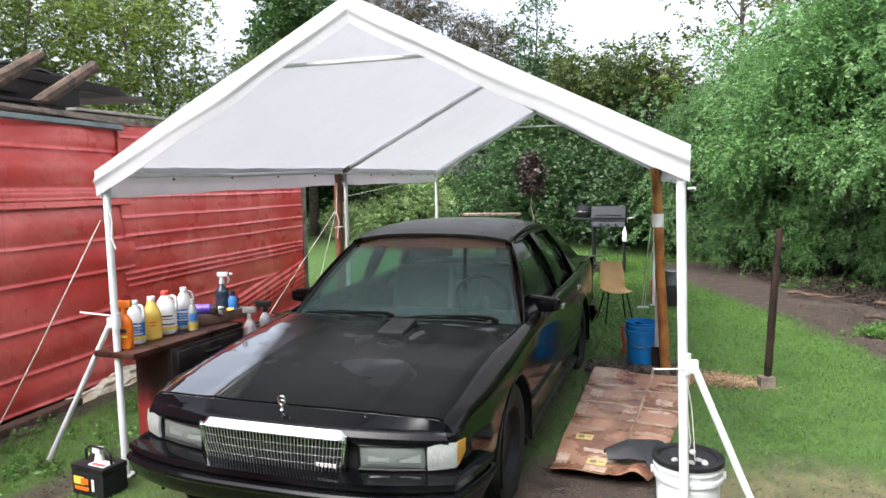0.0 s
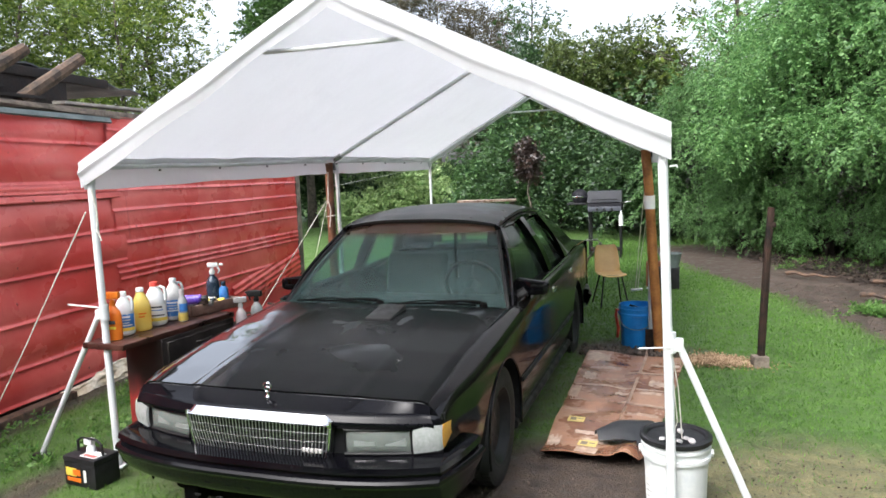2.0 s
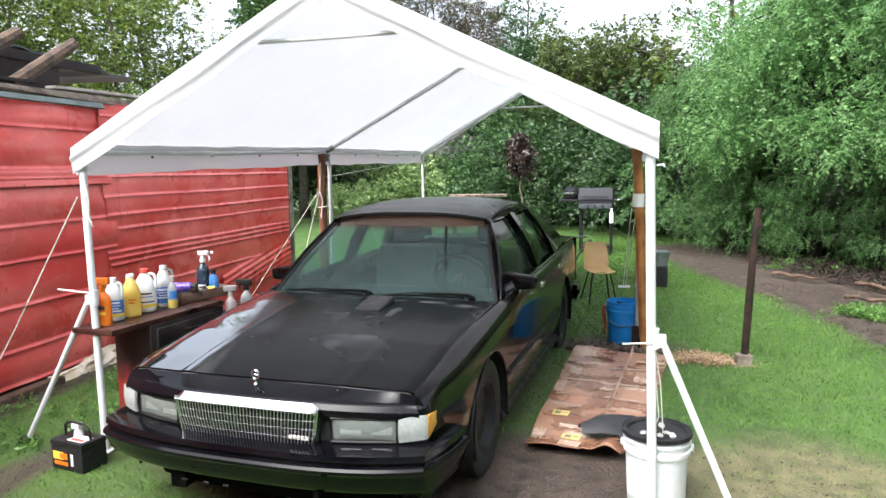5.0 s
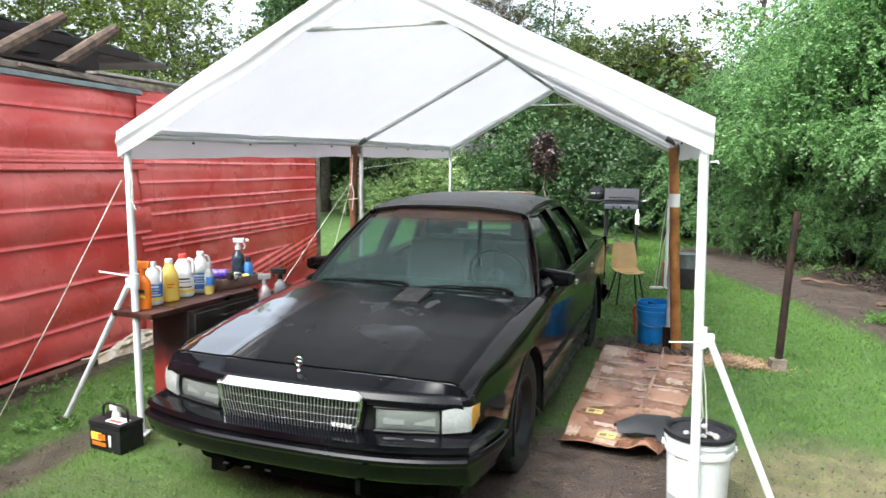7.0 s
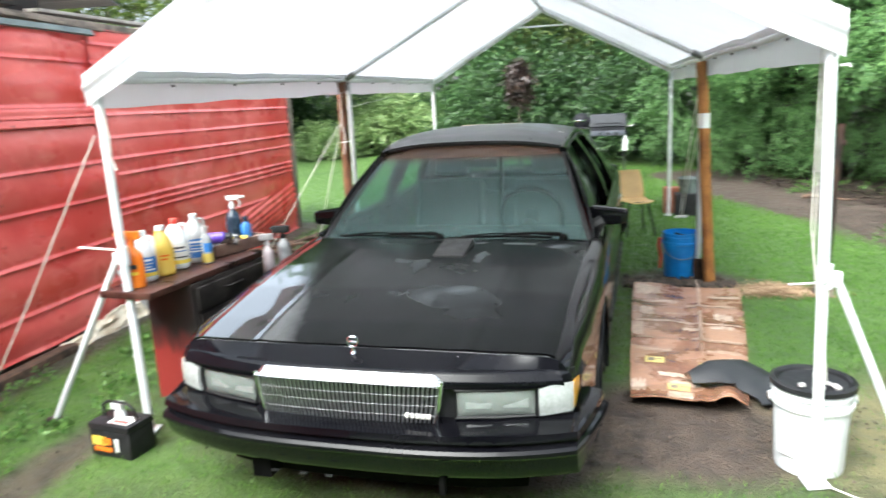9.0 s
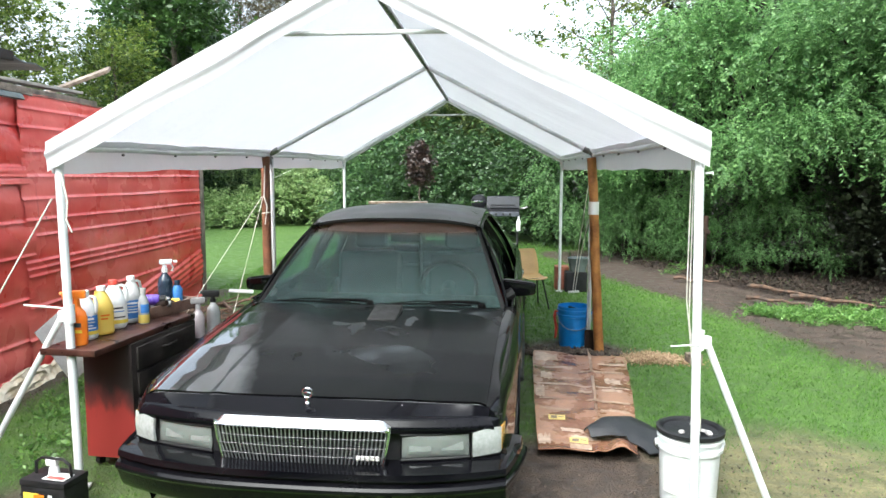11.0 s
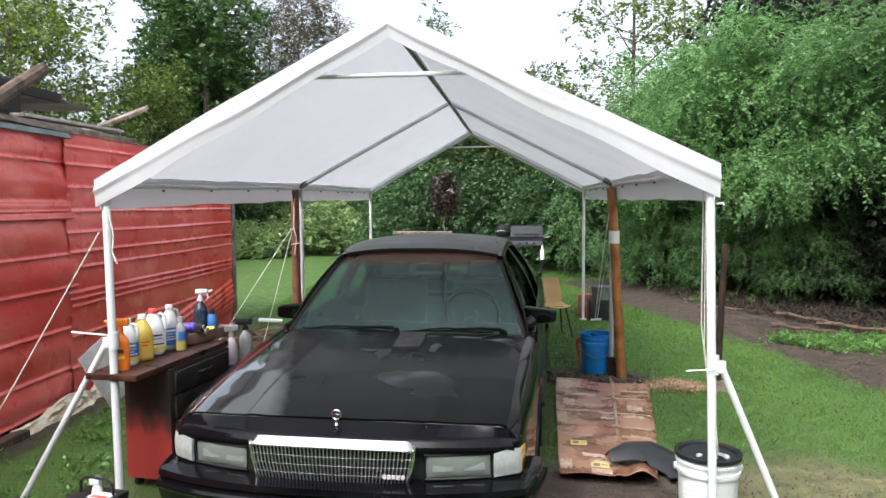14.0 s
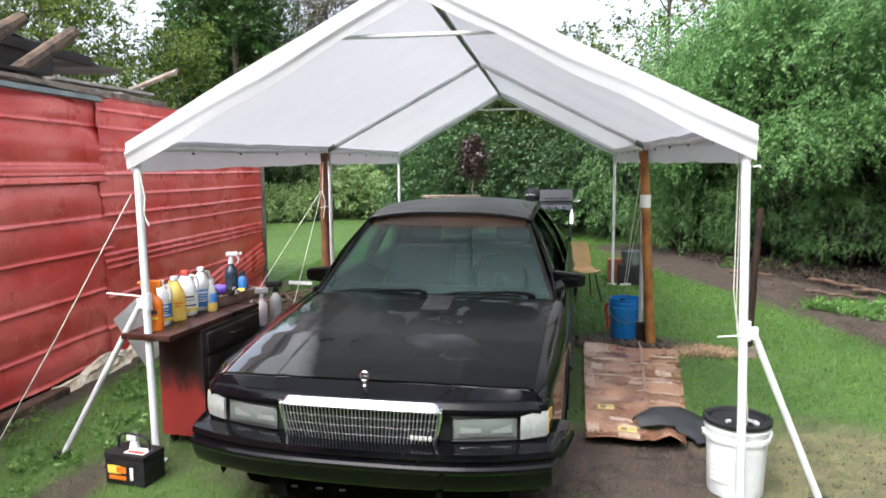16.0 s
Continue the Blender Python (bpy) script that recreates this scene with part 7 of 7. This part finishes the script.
def tree_kind(name, seed, height, r, limbs, reach, material, leaf, clump, twigs, per, droop, label, crown_from=0.35, lean=0.0, wide=0.3, bark=None):
    rng = np.random.default_rng(seed)
    t = thing(name, pose(0, 0, 0), label, "tree" if "tree" in name else "shrub")
    bm, tips = limb_mesh(rng, height, r, limbs, reach, lean, crown_from)
    part("trunk", bm, bark or M_bark, t, "", sharp=0)
    tips = tips + rng.normal(size=tips.shape) * clump * 0.25
    me = quads("crown", *sprays(rng, tips, clump * rng.uniform(0.6, 1.3, (len(tips), 1)), twigs, leaf, per, droop, wide), material)
    crown = new("crown", me)
    crown.parent = t
    return t


def plant(kind, rows, group):
    """Stands the first of a kind at the first row and copies at the others: x, y, scale, turn, and the height's own scale."""
    tagged(kind, group=group)
    for n, (x, y, sc, turn, *tall) in enumerate(rows):
        m = pose(x, y, ground_z(x, y) - 0.04, 0, 0, turn) @ Matrix.Diagonal((sc, sc, sc * (tall[0] if tall else 1), 1))
        if n:
            copy_thing(kind, m)
        else:
            first = m
    kind.matrix_basis = first


def bush_kind(name, seed, height, spread, material, leaf, twigs, per, droop, label, stems=9, wide=0.3, clump=0.42, hollow=0.25, floor=0.25):
    """A thicket shrub: arching stems from the ground that carry leafy clumps nearly down to it."""
    rng = np.random.default_rng(seed)
    t = thing(name, pose(0, 0, 0), label, "shrub")
    tips = []
    for n in range(stems):
        a = n * 2.4 + rng.uniform(-0.3, 0.3)
        rad, h = spread * rng.uniform(0.45, 1.0), height * rng.uniform(0.72, 1.0)
        pts = []
        for k in range(8):
            f = k / 7
            pts.append(Vector((math.cos(a) * rad * f**1.7 + rng.normal() * 0.05, math.sin(a) * rad * f**1.7 + rng.normal() * 0.05, h * math.sin(f * math.pi * 0.58) / math.sin(math.pi * 0.5) - 0.05)))
            if f > hollow:
                tips += [pts[-1], pts[-1] + Vector(rng.normal(size=3) * 0.35 * spread * 0.6)]
        for q in range(5):
            b = a + rng.uniform(-0.8, 0.8)
            f = rng.uniform(0.25, 0.9)
            tips.append(Vector((math.cos(b) * spread * rng.uniform(0.8, 1.15), math.sin(b) * spread * rng.uniform(0.8, 1.15), h * f * 0.9)))
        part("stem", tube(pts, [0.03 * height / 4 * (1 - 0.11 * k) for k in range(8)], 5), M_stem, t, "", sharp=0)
    tips = np.array([tuple(p) for p in tips])
    tips[:, 2] = np.maximum(tips[:, 2], floor + 0.3 * rng.random(len(tips)))
    me = quads("crown", *sprays(rng, tips, clump * rng.uniform(0.6, 1.3, (len(tips), 1)), twigs, leaf, per, droop, wide), material)
    crown = new("crown", me)
    crown.parent = t
    return t


def woods():
    a = bush_kind("thicket_shrub", 1, 3.3, 1.7, L_thicket, 0.066, 25, 16, 0.55, "tall dense grey-green shrub with arching leafy branches", 11, 0.21)
    plant(a, [(9.4, 4.6, 1.25, 140, 1.3), (4.5, 10.9, 0.95, 30, 1.1), (5.35, 10.0, 0.75, 250, 1.2), (4.35, 9.75, 0.48, 90, 1.1), (5.65, 8.75, 0.44, 180, 1.1), (6.45, 7.75, 0.42, 320, 1.1)], "thicket beside the yard")
    h = bush_kind("overhanging_shrub", 17, 4.4, 1.6, L_thicket, 0.066, 26, 16, 0.6, "tall shrub whose leafy top overhangs a dark hollow", 10, 0.21, hollow=0.55, floor=1.85)
    plant(h, [(5.5, 8.9, 1.0, 0), (6.2, 8.2, 1.0, 130), (7.6, 7.1, 1.05, 70, 1.0), (8.5, 5.5, 1.1, 210, 1.0)], "thicket beside the yard")
    f = bush_kind("back_shrub", 19, 3.6, 1.8, L_thicket, 0.095, 20, 9, 0.5, "tall green shrub in the thicket, and in an unseen added row", 10, 0.28)
    plant(f, [(10.2, 8.8, 1.5, 20, 1.3), (5.9, 12.2, 1.1, 90, 1.1), (9.6, 3.0, 1.3, 50),
              # Unseen row behind the walk, added to darken the car's reflections.
              (-6.2, -9.6, 1.0, 10), (-3.4, -9.8, 1.05, 80), (-0.6, -9.5, 1.0, 150), (2.2, -9.9, 1.05, 220), (5.0, -9.6, 1.0, 300), (7.8, -9.4, 1.05, 20), (10.6, -8.0, 1.0, 120), (12.2, -4.8, 1.1, 210), (12.4, -0.6, 1.1, 330)], "thicket beside the yard")
    # Filler shrubs added so the hollow reads as deep shade.
    e = bush_kind("shaded_shrub", 23, 3.4, 1.5, L_shade, 0.10, 24, 9, 0.4, "shrub with near-black leaves painted for the hollow's shade", 10, 0.3)
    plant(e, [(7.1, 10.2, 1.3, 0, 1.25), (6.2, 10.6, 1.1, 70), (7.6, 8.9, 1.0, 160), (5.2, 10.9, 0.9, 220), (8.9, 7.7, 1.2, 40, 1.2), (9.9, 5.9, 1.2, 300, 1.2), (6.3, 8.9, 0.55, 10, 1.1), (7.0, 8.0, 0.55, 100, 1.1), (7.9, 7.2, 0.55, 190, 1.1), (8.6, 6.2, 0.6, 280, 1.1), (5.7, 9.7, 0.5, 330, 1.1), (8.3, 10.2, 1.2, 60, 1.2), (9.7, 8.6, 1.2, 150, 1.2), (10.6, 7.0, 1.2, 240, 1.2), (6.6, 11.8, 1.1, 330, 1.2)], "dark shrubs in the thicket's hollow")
    b = bush_kind("undergrowth_shrub", 2, 2.0, 1.3, L_wood, 0.085, 16, 8, 0.3, "mid-green woodland undergrowth shrub", 9, 0.3)
    plant(b, [(-1.2, 15.5, 1.0, 0), (0.6, 14.6, 1.2, 60), (2.0, 14.2, 1.1, 120), (3.2, 12.6, 1.1, 200), (4.0, 12.0, 0.9, 250), (-0.2, 16.5, 1.5, 80), (1.8, 16.8, 1.6, 10), (3.6, 15.0, 1.5, 300), (5.4, 13.4, 1.4, 40), (-3.6, 19.5, 0.9, 90),
              (-6.2, 20.5, 0.9, 10), (-9, 19.5, 1.2, 200), (-2.4, 20, 1.0, 150)], "undergrowth at the wood's edge")
    t1 = tree_kind("woodland_tree", 3, 5.2, 0.11, 13, 1.8, L_wood, 0.13, 0.55, 26, 8, 0.25, "leafy green woodland tree behind the yard, and in an unseen added row", 0.22)
    plant(t1, [(-0.4, 18.6, 0.9, 0), (5.2, 15.6, 0.85, 170, 0.75), (-1.8, 20.5, 1.1, 230), (7.2, 15.5, 1.0, 290), (8.8, 14.0, 1.25, 20), (9.5, 11.0, 1.35, 70), (12, 8, 1.5, 130), (10.5, 17, 1.5, 10), (0.6, 22, 1.0, 330),
              # Unseen trees added behind the walk to block low skylight.
              (-7.5, -10.5, 1.3, 15), (-4.6, -11.6, 1.4, 95), (-1.8, -10.8, 1.3, 200), (1.0, -11.8, 1.45, 310), (3.8, -10.9, 1.3, 40), (6.6, -11.7, 1.4, 150), (9.4, -10.4, 1.3, 260), (12.0, -7.6, 1.4, 80), (13.5, -3.4, 1.4, 220), (13.4, 2.0, 1.3, 20)], "woodland behind the yard")
    t7 = tree_kind("olive_tree", 31, 5.4, 0.11, 15, 1.8, L_olive, 0.10, 0.5, 34, 8, 0.2, "rounded tree with olive-green leaves behind the yard", 0.22)
    plant(t7, [(0.9, 17.6, 1.02, 0), (2.6, 17.0, 0.95, 110), (4.0, 16.4, 0.8, 200)], "woodland behind the yard")
    t2 = tree_kind("airy_tree", 5, 7.5, 0.12, 18, 2.1, L_yellow, 0.105, 0.55, 22, 8, 0.15, "tall airy tree with yellow-green leaves", 0.12)
    plant(t2, [(-8.2, 9.6, 0.8, 0), (-9.6, 12.2, 0.95, 80), (-11.0, 9.6, 0.95, 160), (-7.6, 13.6, 0.72, 220), (-13.2, 8.0, 1.05, 300), (-12.6, 12.6, 1.1, 30), (-10.2, 7.4, 0.8, 200), (7.4, 17.5, 0.8, 120), (5.1, 14.4, 0.52, 60), (2.9, 19.5, 0.62, 300)], "airy trees behind the shed")
    t3 = tree_kind("dark_tree", 7, 8.5, 0.16, 18, 2.3, L_deep, 0.15, 0.65, 30, 8, 0.2, "tall dark green broadleaf tree", 0.2)
    plant(t3, [(-7.5, 16.6, 1.0, 0), (-9.4, 18.6, 0.95, 120), (-9.6, 21.0, 0.95, 240)], "dark trees behind the meadow")
    t4 = tree_kind("thin_tree", 9, 8.0, 0.07, 12, 1.3, L_deep, 0.10, 0.45, 9, 7, 0.5, "thin sparse tree with bare twigs against the sky", 0.3)
    plant(t4, [(-1.7, 24.0, 1.22, 0), (0.2, 26.0, 0.9, 100), (-2.4, 25.2, 1.05, 20)], "sparse trees against the sky")
    t6 = tree_kind("bare_tree", 27, 9.4, 0.08, 20, 1.5, L_twig, 0.15, 0.42, 24, 7, 0.1, "tall bare tree with a haze of thin brown twigs", 0.25, wide=0.11)
    plant(t6, [(-8.4, 24.4, 1.1, 0), (-7.0, 23.8, 1.2, 70), (-5.6, 24.2, 1.02, 140), (-4.3, 24.8, 0.94, 230), (-3.2, 24.0, 0.88, 300)], "sparse trees against the sky")
    t5 = tree_kind("sparse_tree", 15, 7.6, 0.11, 15, 2.3, L_yellow, 0.11, 0.34, 6, 8, 0.35, "sparse tree with forking bare limbs and yellow-green sprigs", 0.42, 0.02)
    plant(t5, [(4.75, 14.2, 1.0, 200), (6.4, 17.0, 1.05, 40)], "sparse trees against the sky")
    d = bush_kind("meadow_shrub", 11, 1.5, 1.4, L_pale, 0.12, 16, 7, 0.1, "pale green meadow shrub beyond the lawn", 8, 0.3)
    plant(d, [(-6.4, 23.0, 1.0, 0), (-5.0, 22.2, 1.1, 60), (-3.6, 23.2, 1.0, 120), (-8.2, 22.0, 1.1, 200), (-2.2, 24.0, 1.1, 20), (-5.9, 16.0, 0.6, 30), (-4.4, 17.6, 0.95, 100), (-3.3, 18.6, 0.7, 170)], "pale meadow shrubs")
    w = tree_kind("withered_tree", 13, 2.35, 0.035, 11, 0.16, L_dead, 0.085, 0.18, 9, 5, 1.6, "small dead tree with a drooping withered brown crown", 0.68)
    plant(w, [(0.32, 11.6, 1.0, 0)], "")


woods()


def grass():
    rng = np.random.default_rng(21)
    n = 330000
    x, y = rng.uniform(-3.0, 6.6, n), -3.2 + 15.5 * rng.uniform(0, 1, n) ** 1.35
    keep = np.array([rng.random() > soil(a, b) * 1.08 for a, b in zip(x, y)]) & ~((x > 0.75) & (x < 2.05) & (y > 0.0) & (y < 3.6)) & ~((x > 2.4) & (x < 3.08) & (y > 0.75) & (y < 2.72))
    keep &= x > -1.25 - 0.068 * y
    keep &= rng.random(n) < np.clip(np.minimum(np.minimum((y + 3.2) / 1.6, (6.6 - x) / 1.2), (12.3 - y) / 2.5), 0, 1)
    x, y = x[keep], y[keep]
    z = np.array([ground_z(a, b) for a, b in zip(x, y)]) - 0.004
    tuft = np.array([noise.noise(Vector((a * 2.2, b * 2.2, 9))) for a, b in zip(x, y)])
    h = (0.02 + 0.013 * rng.random(len(x)) + 0.014 * np.maximum(0, tuft))[:, None] * (1 + 0.05 * np.maximum(0, y))[:, None]
    lean = rng.normal(size=(len(x), 3)) * 0.55
    lean[:, 2] = 1
    along = unit(lean) * h
    side = unit(np.cross(along, rng.normal(size=along.shape))) * (0.0019 + 0.0003 * np.maximum(0, y))[:, None]
    me = quads("grass", np.stack([x, y, z], 1), along, side, L_grass)
    tagged(new("grass", me), "short green lawn grass with worn patches", "grass", kind="stuff")
    # crumbs of soil and dead stalks over the bare patches
    n = 36000
    x, y = rng.uniform(-1.3, 6.4, n), rng.uniform(-2.0, 6.5, n) ** 1.0
    keep = np.array([soil(a, b) > 0.35 + 0.4 * rng.random() for a, b in zip(x, y)])
    x, y = x[keep], y[keep]
    z = np.array([ground_z(a, b) for a, b in zip(x, y)]) - 0.012
    way = rng.normal(size=(len(x), 3))
    way[:, 2] = np.abs(way[:, 2]) * 0.6 + 0.2
    size = rng.uniform(0.006, 0.017, (len(x), 1))
    turn = unit(np.cross(way, rng.normal(size=way.shape)))
    me = quads("soil_crumbs", np.stack([x, y, z], 1), unit(way) * size, turn * size * 0.45, M_clod)
    tagged(new("soil_crumbs", me), "damp crumbs of soil and chaff on the bare mud", "soil", kind="stuff")
    # leaf litter on the ground under the thicket; its dark tones include the shade there
    n = 110000
    x, y = rng.uniform(4.2, 10.5, n), rng.uniform(3.5, 12.0, n)
    keep = np.array([min(near_line((a - 0.75, b), p, q) for p, q in zip(TRACK, TRACK[1:])) > 0.12 + 0.55 * rng.random() and a > 4.2 + max(0, 6 - b) * 0.5 for a, b in zip(x, y)]) & (x + 0.55 * y > 8.9)
    x, y = x[keep], y[keep]
    z = np.array([ground_z(a, b) for a, b in zip(x, y)]) + 0.004 + 0.02 * rng.random(len(x))
    way = rng.normal(size=(len(x), 3)) * [1, 1, 0.25]
    turn = unit(np.cross(way, rng.normal(size=way.shape) * 0.3 + [0, 0, 1]))
    size = rng.uniform(0.025, 0.06, (len(x), 1))
    me = quads("leaf_litter", np.stack([x, y, z], 1), unit(way) * size, turn * size * 0.3, M_litter)
    tagged(new("leaf_litter", me), "brown leaf litter, darkened for the shade under the thicket", "leaf litter", kind="stuff")
    # weeds in tufts by the wall, and a patch of leafy weeds on the bare track
    c = np.array([(rng.uniform(-1.1, -0.3), rng.uniform(-1.5, 3.0), 0.01) for _ in range(70)] + [(4.95 + 1.7 * k / 230 + 0.12 * rng.normal(), 4.75 - 0.2 * k / 230 + 0.3 * rng.normal() * (0.4 + k / 230), 0.06) for k in range(230)] + [(rng.uniform(4.6, 6.4), rng.uniform(7.6, 9.2), 0.1) for _ in range(60)])
    me = quads("weeds", *sprays(rng, c, (0.07, 0.07, 0.04), 14, 0.032, 4, -0.5, 0.28), L_weed)
    tagged(new("weeds", me), "low leafy weeds by the wall and the track", "weeds", kind="stuff")


grass()
